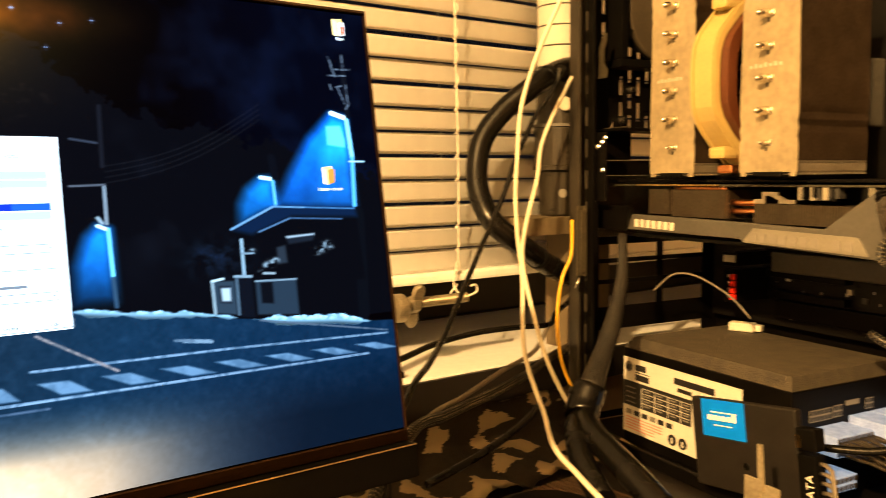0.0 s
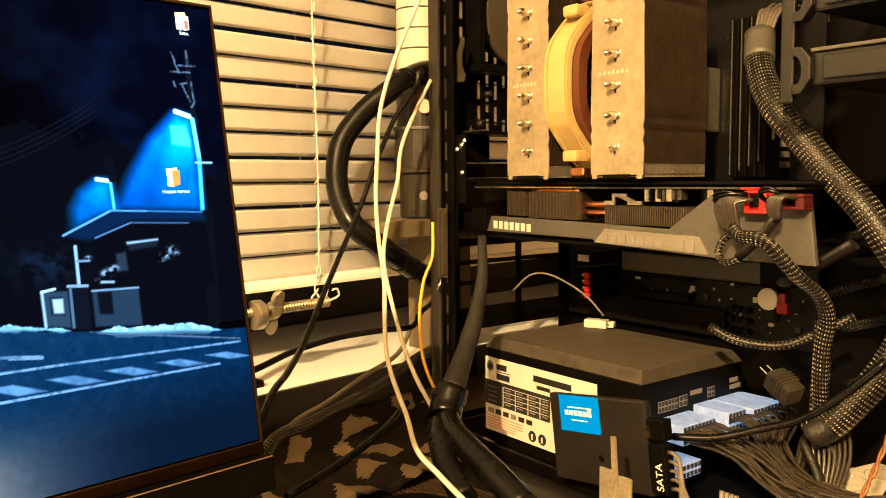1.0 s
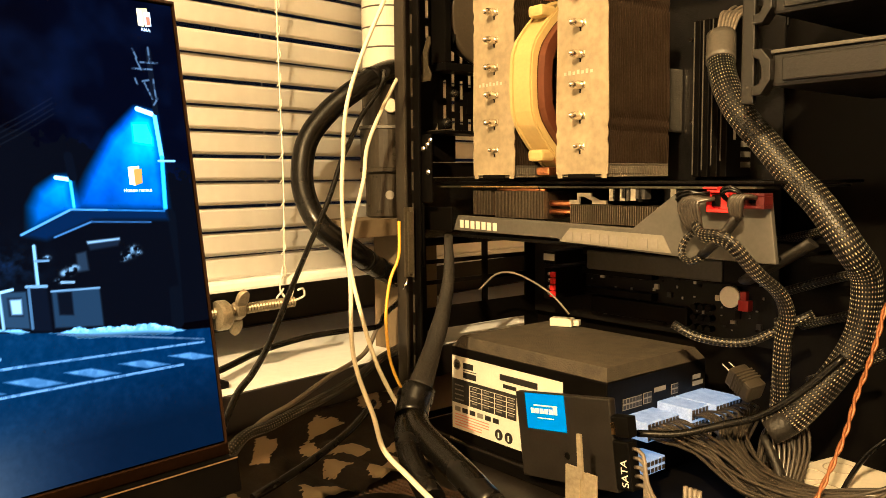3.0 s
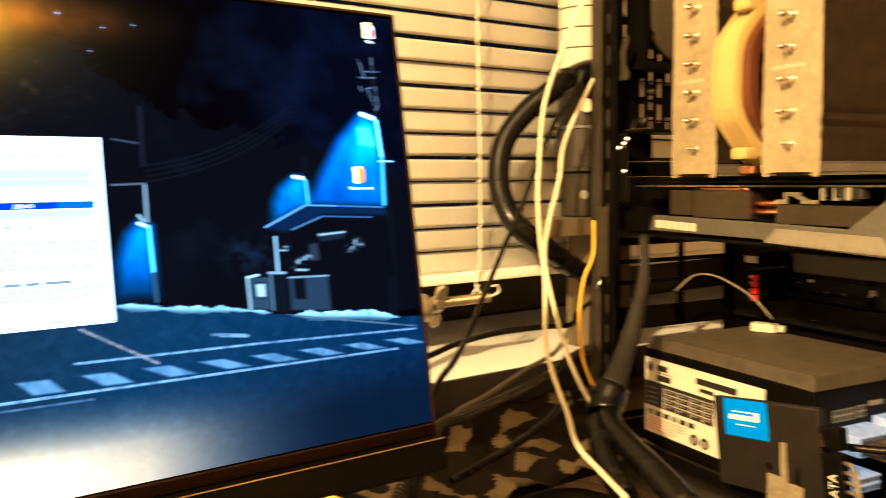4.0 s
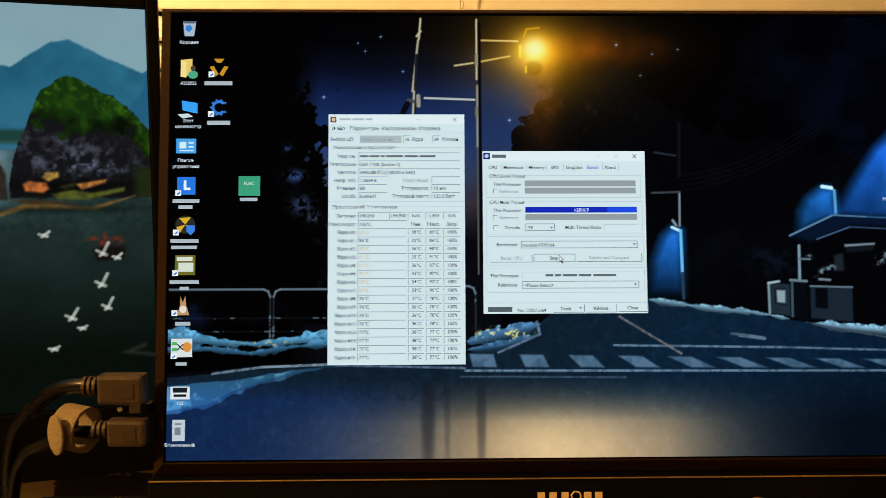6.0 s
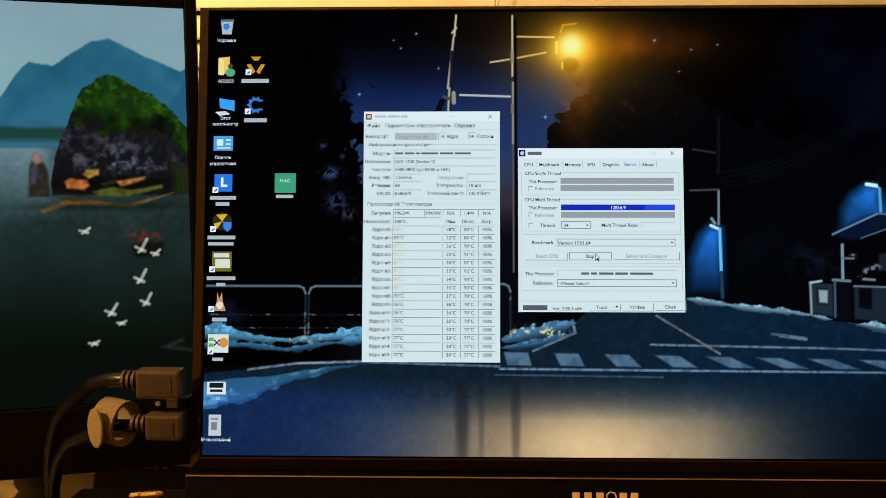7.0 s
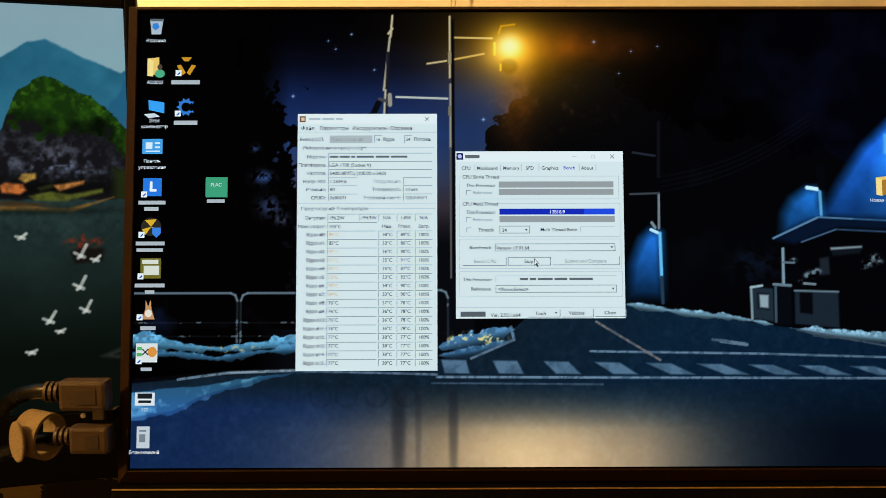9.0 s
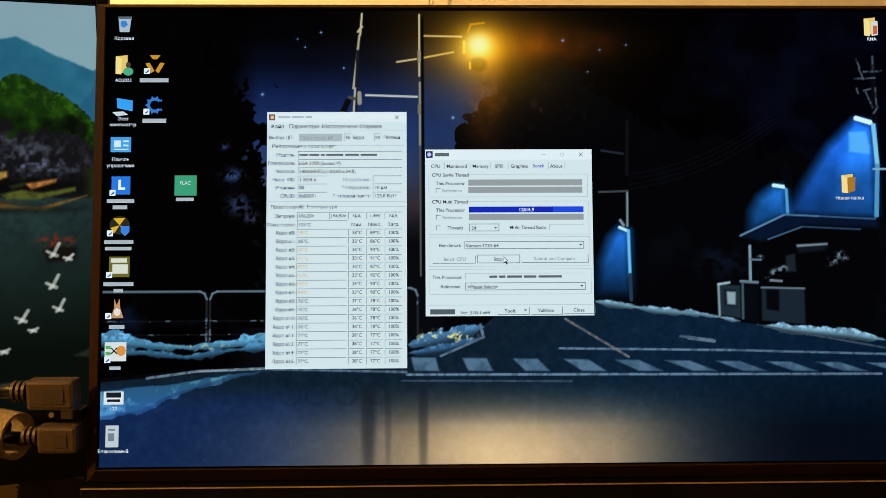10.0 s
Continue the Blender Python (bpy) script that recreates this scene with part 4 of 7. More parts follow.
shape("close_mark", cross(TX(720), TY(54), 5), (90, 98, 102), 6)

# second program window: benchmark
CX = lambda x: 757 + (x - 34) * 0.503
CY = lambda y: 339 + (y - 40) * 0.5035
flat("app_window", [(757, 339, 1156, 736)], FACE, 2, "pale benchmark window with a blue result bar")
flat("title_bar", [(757, 339, 1156, 364)], (230, 240, 242), 3)
txt, pale = [], []


def c_(x, y, s, align="L", size=9.0, to=None):
    (txt if to is None else to).append((CX(x), CY(y) + 4.5, size, s, align))


for x, s in ((62, "CPU"), (135, "Mainboard"), (258, "Memory"), (366, "SPD"), (440, "Graphics"), (628, "About")):
    c_(x, 119, s)
for x, y, s in ((66, 161, "CPU Single Thread"), (84, 201, "This Processor"), (66, 289, "CPU Multi Thread"), (84, 328, "This Processor"), (138, 412, "Threads"), (252, 413, "24"), (432, 411, "Multi Thread Ratio"), (98, 495, "Benchmark"), (224, 497, "Version 17.01.64"), (356, 560, "Stop"), (66, 645, "This Processor"), (104, 689, "Reference"), (230, 691, "<Please Select>"), (196, 811, "Ver. 2.05.1.x64"), (404, 804, "Tools"), (562, 802, "Validate"), (728, 801, "Close")):
    c_(x, y, s)
for x, y, s in ((114, 235, "Reference"), (114, 363, "Reference"), (118, 560, "Bench CPU"), (546, 559, "Submit and Compare")):
    c_(x, y, s, to=pale)
write("lettering", txt, INK, 8)
write("lettering", pale, PALE, 8)
write("lettering", [(CX(544), CY(118) + 4.5, 9.0, "Bench", "L")], (70, 84, 190), 8)
write("lettering", [(CX(512), CY(327) + 4.5, 9.0, "12816.9", "C")], (235, 240, 250), 8)
flat("result_bar", [(CX(238), CY(184), CX(780), CY(213)), (CX(238), CY(219), CX(780), CY(248)), (CX(240), CY(348), CX(784), CY(377))], (152, 158, 160), 5)
flat("result_bar", [(CX(240), CY(313), CX(784), CY(341))], (10, 40, 178), 5, "blue result bar")
flat("result_bar_end", [(CX(640), CY(313), CX(784), CY(341))], (20, 72, 220), 6)
rims = []


def frame_box(x0, y0, x1, y1, gap=0):
    for a in ((x0, y0, x0 + 2, y1), (x1 - 2, y0, x1, y1), (x0, y1 - 2, x1, y1), (x0 + gap, y0, x1, y0 + 2)):
        rims.append((CX(a[0]), CY(a[1]), max(CX(a[2]), CX(a[0]) + 1), max(CY(a[3]), CY(a[1]) + 1)))


frame_box(50, 158, 806, 268, 195)
frame_box(50, 287, 810, 446, 185)
frame_box(50, 456, 812, 596)
frame_box(50, 608, 816, 728)
for a in ((124, 102, 127, 134), (245, 102, 248, 134), (344, 102, 347, 134), (427, 102, 430, 134), (618, 100, 621, 134), (697, 102, 700, 134), (40, 776, 830, 778), (620, 398, 784, 400), (620, 398, 623, 426), (220, 628, 788, 630), (220, 628, 223, 658)):
    rims.append((CX(a[0]), CY(a[1]), CX(a[2]), CY(a[3])))
flat("group_line", rims, (172, 184, 190), 5)
ed = []
for x0, y0, x1, y1 in ((240, 394, 383, 430), (218, 478, 784, 514), (278, 541, 480, 581), (220, 672, 788, 708), (68, 545, 272, 582), (488, 540, 804, 580), (372, 788, 522, 824), (530, 786, 678, 824), (686, 785, 832, 822)):
    ed += [(CX(x0), CY(y1 - 3), CX(x1), CY(y1)), (CX(x1 - 3), CY(y0), CX(x1), CY(y1))]
for x0, y0, x1, y1 in ((240, 394, 383, 430), (218, 478, 784, 514), (278, 541, 480, 581), (220, 672, 788, 708)):
    ed += [(CX(x0), CY(y0), CX(x1), CY(y0 + 3)), (CX(x0), CY(y0), CX(x0 + 3), CY(y1))]
for y in (224, 352, 402):
    ed += [(CX(84), CY(y), CX(106), CY(y + 3)), (CX(84), CY(y), CX(87), CY(y + 22))]
flat("button_rim", ed, (110, 122, 128), 5)
for x, y in ((366, 413), (768, 495), (770, 689), (502, 802)):
    shape("arrow_mark", [[(CX(x - 7), CY(y - 3)), (CX(x + 7), CY(y - 3)), (CX(x), CY(y + 5))]], INK, 8)
flat("name_bar", [(CX(80), CY(57), CX(148), CY(73))], (96, 104, 108), 6)
flat("name_bar", [(CX(55), CY(796), CX(172), CY(820))], (86, 94, 100), 6)
flat("name_bar", [(CX(x0), CY(639), CX(x1), CY(650)) for x0, x1 in ((334, 372), (380, 410), (418, 488), (496, 556), (566, 676))], (96, 104, 110), 6)
flat("program_mark", [(CX(38), CY(48), CX(70), CY(80))], (24, 28, 84), 6)
shape("program_mark", [round_poly(CX(54), CY(64), 5, 5)], (190, 200, 240), 7)
shape("close_mark", cross(CX(776), CY(65), 5), (60, 68, 72), 6)
flat("close_mark", [(CX(588), CY(64), CX(608), CY(66)), (CX(678), CY(58), CX(694), CY(60)), (CX(678), CY(72), CX(694), CY(74)), (CX(678), CY(58), CX(680), CY(74)), (CX(692), CY(58), CX(694), CY(74))], (170, 180, 184), 6)
shape("mouse_pointer", [[(942, 594), (942, 613), (946, 609), (949, 615), (952, 614), (949, 607), (954, 607)]], (40, 44, 50), 9)
shape("mouse_pointer", [[(943, 597), (943, 610), (947, 606), (951, 606)]], (240, 245, 248), 10)

# desktop icons
WORD = (214, 222, 228)
for words in [(39, 73, 9, "Корзина", "C"), (40, 268, 9, "Этот", "C"), (40, 282, 9, "компьютер", "C"), (36, 365, 9, "Панель", "C"), (36, 380, 9, "управления", "C"), (31, 949, 9, "122", "C"), (32, 1047, 9, "Безымянный", "C"), (1777, 462, 9, "Новая папка", "C"), (1846, 73, 9, "RMA", "C"), (189, 422, 9, "FLAC", "C"), (39, 175, 9, "AD2023", "C")]:
    write("icon_label", [words], WORD, 6)
flat("name_bar", [(78, 166, 146, 176), (86, 264, 142, 274), (6, 456, 70, 465), (20, 471, 54, 480), (168, 453, 210, 461), (2, 553, 70, 562), (4, 569, 66, 577), (2, 652, 72, 661), (26, 668, 48, 676), (17, 752, 53, 761), (20, 848, 46, 856)], (176, 184, 190), 6)
shape("bin_icon", [[(24, 16), (56, 16), (51, 54), (28, 54)]], (172, 186, 198), 3)
shape("bin_icon", [[(24, 16), (56, 16), (54, 22), (26, 22)]], (90, 100, 110), 4)
shape("bin_icon", [[(31, 28), (42, 26), (47, 36), (38, 44), (30, 38)]], (40, 130, 210), 4)


def folder(x, y, side=False):
    shape("folder_icon", [[(x - 18, y - 20), (x + 10, y - 23), (x + 10, y + 18), (x - 18, y + 22)]], (240, 200, 110), 3)
    shape("folder_icon", [[(x - 18, y - 20), (x - 4, y - 14), (x - 4, y + 24), (x - 18, y + 22)]], (252, 222, 142), 4)
    if side:
        shape("folder_icon", [[(x - 4, y - 14), (x + 16, y - 16), (x + 14, y + 18), (x - 4, y + 24)]], (176, 118, 46), 4)


folder(38, 133)
shape("folder_icon", [round_poly(50, 150, 12, 10)], (70, 170, 130), 5)
shape("folder_icon", [round_poly(50, 134, 6, 7)], (80, 66, 56), 6)
folder(1777, 423, True)
folder(1846, 38)
shape("folder_icon", [[(1846, 26), (1862, 24), (1862, 58), (1846, 62)]], (214, 214, 210), 5)
shape("folder_icon", [[(1850, 36), (1860, 36), (1860, 56), (1850, 58)]], (206, 96, 60), 6)
shape("program_icon", [[(100, 110), (126, 110), (118, 120), (108, 120)], [(90, 130), (100, 128), (112, 148), (104, 154)], [(136, 130), (126, 128), (114, 148), (122, 154)]], (206, 146, 44), 3)
for k in range(10):
    a = 2 * math.pi * k / 10
    if a > 0.3:
        shape("program_icon", [[(114 + 17 * math.cos(a - 0.2), 231 + 17 * math.sin(a - 0.2)), (114 + 23 * math.cos(a), 231 + 23 * math.sin(a)), (114 + 17 * math.cos(a + 0.2), 231 + 17 * math.sin(a + 0.2))]], (44, 120, 200), 4)
bm_ring = [(114 + r * math.cos(a), 231 + r * math.sin(a)) for r, sg in ((18, 1), (11, -1)) for a in [sg * (0.7 + 4.9 * k / 16) if sg > 0 else 0.7 + 4.9 * (16 - k) / 16 for k in range(17)]]
shape("program_icon", [bm_ring], (44, 120, 200), 3)
shape("computer_icon", [[(24, 214), (62, 220), (62, 246), (26, 238)]], (40, 160, 240), 3)
shape("computer_icon", [[(14, 248), (40, 246), (52, 254), (26, 258)]], (206, 214, 220), 4)
flat("panel_icon", [(12, 308, 60, 344)], (60, 160, 226), 3)
flat("panel_icon", [(20, 316, 36, 332), (42, 316, 54, 320), (42, 326, 54, 330), (20, 336, 54, 339)], (216, 236, 246), 4)
flat("program_icon", [(16, 402, 60, 445)], (24, 118, 220), 3)
flat("program_icon", [(32, 410, 38, 434), (38, 428, 48, 434)], (240, 246, 250), 4)
flat("music_icon", [(164, 400, 216, 448)], (52, 160, 120), 3)
shape("program_icon", [round_poly(37, 518, 24, 22)], (46, 42, 34), 3)
shape("program_icon", [[(37, 518), (22, 502), (50, 500)], [(37, 518), (58, 524), (52, 538)], [(37, 518), (16, 524), (24, 538)]], (226, 176, 52), 4)
shape("program_icon", [[(40, 520), (60, 520), (60, 534), (50, 544), (40, 534)]], (50, 130, 220), 5)
flat("program_icon", [(14, 592, 62, 640)], (112, 106, 38), 3)
flat("program_icon", [(18, 596, 56, 606), (22, 610, 58, 632)], (220, 222, 206), 4)
shape("program_icon", [[(28, 690), (34, 706), (40, 690), (42, 712), (50, 736), (20, 736), (28, 712)]], (200, 146, 100), 3)
shape("program_icon", [round_poly(35, 722, 8, 9)], (232, 222, 210), 4)
flat("program_icon", [(8, 792, 58, 836)], (222, 226, 224), 3)
shape("program_icon", [round_poly(46, 812, 11, 12)], (226, 146, 66), 4)
flat("program_icon", [(10, 800, 22, 808), (10, 814, 22, 822)], (80, 176, 96), 4)
shape("program_icon", [cross(30, 812, 8, 2)[0], cross(30, 812, 8, 2)[1]], (30, 34, 38), 5)
flat("file_icon", [(8, 906, 54, 936)], (226, 230, 232), 3)
flat("file_icon", [(14, 908, 48, 920), (16, 924, 46, 930)], (26, 30, 34), 4)
flat("file_icon", [(14, 984, 44, 1034)], (196, 204, 210), 3)
flat("file_icon", [(20, 992, 36, 996), (20, 1002, 34, 1020)], (120, 130, 138), 4)
for x, y in ((94, 148), (94, 246), (18, 440), (14, 536), (14, 634), (14, 730), (14, 832)):
    flat("shortcut_mark", [(x - 6, y - 6, x + 8, y + 8)], (236, 242, 246), 7)
    shape("shortcut_mark", [[(x - 3, y + 5), (x + 5, y - 3), (x + 5, y + 2), (x, y + 6)]], (30, 90, 180), 8)

# ---- open computer case and what is in it (written in the case's frame) ----
case = thing("computer_case", "open black steel computer case without its side panel", "computer case", CASE, (0.17, 0.1, DESK_Z))
part("floor_panel", box(B(), (-0.072, -0.010, DESK_Z), (0.42, 0.2, DESK_Z + 0.007), 0.001), black_steel, case)
part("bottom_rim", box(B(), (-0.072, -0.016, DESK_Z), (0.42, -0.011, DESK_Z + 0.012), 0.0015), black_steel, case)
bm = B()
box(bm, (-0.073, -0.018, DESK_Z), (-0.0575, -0.0145, 1.262), 0.001)
box(bm, (-0.073, -0.0142, DESK_Z + 0.001), (-0.0695, 0.004, 1.262), 0.0006)
part("rear_post", bm, mat("post_steel", (0.03, 0.025, 0.018), 0.45, 0.2, 0.2, 40, 0.06, 0.1), case, "dark grey rear corner post")
part("rear_post_flange", box(B(), (-0.0572, -0.010, DESK_Z + 0.01), (-0.044, -0.007, 1.26), 0.0008), black_steel, case)
bm = B()
for z in np.arange(0.80, 1.25, 0.031):
    box(bm, (-0.0565, -0.0104, z), (-0.0535, -0.0096, z + 0.018), 0.0)
part("flange_slots", bm, mat("slot_lining", (0.05, 0.042, 0.03), 0.5, 0.3, 0.2, 40, 0), case)

# rear wall: solid strips between the openings
RW = lambda b0, b1, z0, z1: part("wall_strip", box(B(), (-0.0728, b0, z0), (-0.0712, b1, z1), 0.0), black_steel, case)
RW(0.005, 0.2, DESK_Z + 0.008, 0.780)
RW(0.006, 0.2, 0.868, 0.892)
for z0, z1 in ((0.9165, 0.921), (0.9385, 0.943), (0.958, 0.966), (0.985, 0.99), (1.008, 1.013), (1.03, 1.045)):
    RW(0.02, 0.165, z0, z1)
RW(0.006, 0.019, 0.780, 1.06)
RW(0.098, 0.106, 0.892, 0.966)
RW(0.165, 0.2, 0.780, 1.06)
RW(0.006, 0.06, 1.046, 1.074)
RW(0.005, 0.2, 1.245, 1.262)
RW(0.185, 0.2, 1.06, 1.245)
RW(0.005, 0.012, 1.074, 1.245)
for k in range(15):
    b0 = 0.014 + k * 0.0115
    part("vent_bar", box(B(), (-0.0725, b0, 1.0745), (-0.0713, b0 + 0.0068, 1.2445), 0.0), black_steel, case)
for k in range(14):
    b0 = 0.0208 + k * 0.0115
    for q in range(7):
        z = 1.079 + q * 0.0265 + 0.0132 * (k % 2)
        if z < 1.238:
            part("slot_bridge", box(B(), (-0.0723, b0 + 0.0001, z), (-0.0715, b0 + 0.0046, z + 0.0072), 0.0), black_steel, case)
part("blank_plate", prism(B(), [(0.012, 1.076), (0.03, 1.076), (0.036, 1.088), (0.036, 1.12), (0.046, 1.134), (0.046, 1.16), (0.012, 1.16)], -0.0709, -0.0700, 0), black_steel, case)
part("blank_plate", prism(B(), [(0.075, 1.097), (0.098, 1.099), (0.104, 1.112), (0.094, 1.124), (0.078, 1.121)], -0.0709, -0.0700, 0), black_steel, case)
bm = B()
box(bm, (-0.0705, 0.012, 1.0735), (-0.03, 0.17, 1.0765), 0.0008)
box(bm, (-0.0565, -0.006, 1.005), (-0.030, -0.0035, 1.072), 0.001)
box(bm, (-0.0565, -0.006, 0.94), (-0.044, -0.0035, 1.004), 0.001)
part("bracket_plate", bm, black_steel, case)
part("motherboard_tray", box(B(), (-0.071, 0.186, DESK_Z + 0.008), (0.42, 0.188, 1.262)), black_steel, case)
part("top_panel", box(B(), (-0.073, 0.0, 1.2625), (0.42, 0.2, 1.265)), black_steel, case)
part("front_panel", box(B(), (0.421, -0.016, DESK_Z), (0.424, 0.2, 1.265)), black_steel, case)
rear_steel = mat("dull_bracket_steel", (0.085, 0.070, 0.045), 0.4, 0.5, 0.3, 60, 0.1, 0.1)
part("fan_bracket", prism(B(), [(-0.0540, 1.125), (-0.0400, 1.125), (-0.0380, 1.131), (-0.0440, 1.140), (-0.0440, 1.152), (-0.0400, 1.160), (-0.0400, 1.168), (-0.0440, 1.168), (-0.0500, 1.156), (-0.0540, 1.150)], 0.001, 0.003, 1, 0.0005), rear_steel, case, "dull steel fan bracket")
bm = B()
box(bm, (-0.0545, -0.0225, 0.930), (-0.0525, -0.0165, 1.000), 0.0006)
box(bm, (-0.0545, -0.0165, 0.930), (-0.0470, -0.0150, 1.000), 0.0005)
box(bm, (-0.0485, -0.0225, 0.934), (-0.0468, -0.0167, 0.996), 0.0006)
part("side_channel", bm, rear_steel, case, "narrow steel channel beside the post")
part("side_catch", tube(B(), [(-0.0515, -0.021, 0.9295), (-0.0490, -0.024, 0.924), (-0.0520, -0.025, 0.919), (-0.0545, -0.022, 0.922), (-0.0530, -0.020, 0.927)], 0.0011, 8, 0.002), nickel, case, "small bright catch")
part("slot_lip", box(B(), (-0.0690, 0.020, 1.0766), (-0.0300, 0.023, 1.0780), 0.0004), rear_steel, case)
for a, b, z in ((-0.0296, -0.0065, 1.066), (-0.034, -0.0065, 1.062), (-0.0335, -0.0065, 1.035), (-0.05, -0.0065, 0.984), (-0.05, -0.0065, 0.95), (-0.041, -0.0065, 1.058)):
    part("screw", lathe(B(), [(0.0029, 0), (0.0029, 0.0012), (0.0018, 0.0022), (0.0008, 0.0024)], 12, Matrix.Translation((a, b, z)) @ pose(0, 0, 0, 90, 0, 0)), nickel, case)
for a, b, z, r in ((-0.0695, 0.045, 1.0865, 0.0052), (-0.0695, 0.056, 1.118, 0.0045)):
    part("thumb_screw", lathe(B(), [(r, 0), (r, 0.003), (r * 0.6, 0.004), (r * 0.55, 0.0065), (r * 0.2, 0.007)], 16, Matrix.Translation((a, b, z)) @ pose(0, 0, 0, 0, 90, 0)), nickel, case)

# drive cage with two trays
cage = thing("drive_cage", "dark plastic drive cage hung inside the case front", "drive cage", CASE, (0.36, 0.05, 1.08))
part("side_frame", box(B(), (0.2965, 0.0, 1.076), (0.306, 0.004, 1.262), 0.0012), cage_mat, cage)
part("side_frame", box(B(), (0.412, 0.0, 1.076), (0.4205, 0.004, 1.262), 0.0012), cage_mat, cage)
for z in (1.086, 1.132, 1.178):
    tray = part("tray", box(B(), (0.318, 0.001, z), (0.411, 0.145, z + 0.022), 0.002), cage_mat, cage)
    part("tray_lip", box(B(), (0.318, -0.0015, z + 0.021), (0.411, 0.0005, z + 0.0235), 0.0008), grey_metal, tray, "dusty steel drive edge")
    bm = B()
    prism(bm, [(0.3065, z - 0.005), (0.313, z - 0.005), (0.3195, z + 0.004), (0.3195, z + 0.017), (0.313, z + 0.025), (0.3065, z + 0.025), (0.3065, z + 0.020), (0.311, z + 0.018), (0.313, z + 0.013), (0.313, z + 0.006), (0.311, z + 0.002), (0.3065, z + 0.001)], -0.004, 0.006, 1, 0.0008)
    part("tray_grip", bm, cage_mat, tray)
    part("tray_panel", box(B(), (0.326, -0.0022, z + 0.003), (0.408, -0.0002, z + 0.018), 0.0012), cage_mat, tray)
part("hanger", box(B(), (0.2965, 0.004, 1.245), (0.4205, 0.15, 1.2622), 0.001), cage_mat, cage)

# motherboard
board = thing("motherboard", "black computer motherboard with slots, chips and heatsinks", "motherboard", CASE, (0.1, 0.176, 0.88))
part("board", box(B(), (-0.062, 0.172, 0.875), (0.235, 0.1745, 1.255)), pcb, board)
part("io_cover", box(B(), (-0.068, 0.118, 1.046), (-0.026, 0.1715, 1.25), 0.004), black_plastic, board)
part("heatsink", box(B(), (-0.024, 0.135, 1.06), (0.008, 0.1715, 1.18), 0.003), black_steel, board)
for z in (0.905, 0.926, 0.947, 0.962):
    part("expansion_slot", box(B(), (0.02, 0.160, z), (0.11, 0.1715, z + 0.0075), 0.001), black_plastic, board)
part("drive_shield", box(B(), (0.03, 0.155, 0.932), (0.19, 0.1592, 0.952), 0.002), grey_metal, board)
part("drive_shield", box(B(), (0.03, 0.162, 0.885), (0.15, 0.1716, 0.903), 0.002), black_steel, board)
part("chipset_shield", box(B(), (0.145, 0.158, 0.93), (0.215, 0.1715, 0.985), 0.003), black_steel, board)
rs = random.Random(11)
for k in range(120):
    a, z = rs.uniform(0.02, 0.225), rs.uniform(0.88, 0.975)
    s = rs.choice((0.0016, 0.0022, 0.003, 0.005))
    part("chip", box(B(), (a, 0.172 - s * 0.5, z), (a + s, 0.1719, z + s * rs.choice((0.6, 1, 1.6))), 0.0), rs.choice((chip, solder, solder, label_white, black_plastic)), board)
for k in range(9):
    part("capacitor", rod(B(), (0.155 + 0.008 * (k % 3), 0.163, 0.885 + 0.01 * (k // 3)), (0.155 + 0.008 * (k % 3), 0.1718, 0.885 + 0.01 * (k // 3)), 0.0032, seg=14), black_plastic, board)
part("coin_cell", lathe(B(), [(0.0098, 0), (0.0100, 0.0008), (0.0100, 0.0026), (0.0092, 0.0032)], 28, Matrix.Translation((0.195, 0.1625, 0.919)) @ pose(0, 0, 0, 90, 0, 0)), cell_mat, board, "round steel coin cell")
part("cell_holder", lathe(B(), [(0.0115, 0), (0.0115, 0.004)], 24, Matrix.Translation((0.195, 0.1655, 0.919)) @ pose(0, 0, 0, 90, 0, 0)), black_plastic, board)
bm = B()
box(bm, (0.2095, 0.150, 0.909), (0.2195, 0.158, 0.919), 0.001)
box(bm, (0.2105, 0.151, 0.9175), (0.2165, 0.157, 0.927), 0.001, m=None)
part("jumper_plug", bm, mat("deep_red_plastic", (0.34, 0.012, 0.006), 0.35, 0, 0.1, 60, 0.02), board, "small red plug")
part("side_plug", box(B(), (0.004, 0.118, 0.901), (0.016, 0.171, 0.934), 0.001), black_plastic, board)
for k in range(4):
    z = 0.9045 + k * 0.0068
    part("audio_plug", box(B(), (0.0162, 0.1135, z), (0.0215, 0.1175, z + 0.0058), 0.0006), red_plastic, board)
    part("audio_pin", lathe(B(), [(0.0019, 0), (0.0019, 0.001), (0.0009, 0.0014)], 12, Matrix.Translation((0.012, 0.1178, z + 0.003)) @ pose(0, 0, 0, 90, 0, 0)), solder, board)
part("print_bar", box(B(), (0.004, 0.1172, 0.942), (0.019, 0.1178, 0.949)), label_white, board)
part("print_block", box(B(), (0.003, 0.118, 0.938), (0.020, 0.171, 0.952), 0.001), black_plastic, board)
for k, a in enumerate((0.172, 0.1812, 0.1904, 0.1996)):
    stick = part("memory_stick", box(B(), (a, 0.132, 1.028), (a + 0.0066, 0.1715, 1.165), 0.0008), black_steel, board)
    # pale strip drawn as the light caught along the black stick's edge
    part("stick_edge", box(B(), (a + 0.0004, 0.1310, 1.030 + 0.004 * k), (a + 0.0013, 0.1318, 1.164)), grey_metal, stick, "thin pale strip standing for the lit edge")
for k in range(3):
    part("print_bar", box(B(), (0.2074, 0.140 + 0.006 * k, 1.06 + 0.01 * k), (0.2077, 0.1435 + 0.006 * k, 1.085 + 0.008 * k)), label_white, board)
for z in (1.036, 1.045, 1.054):
    part("print_bar", box(B(), (0.2074, 0.152, z), (0.2077, 0.168, z + 0.005)), grey_dark, board)
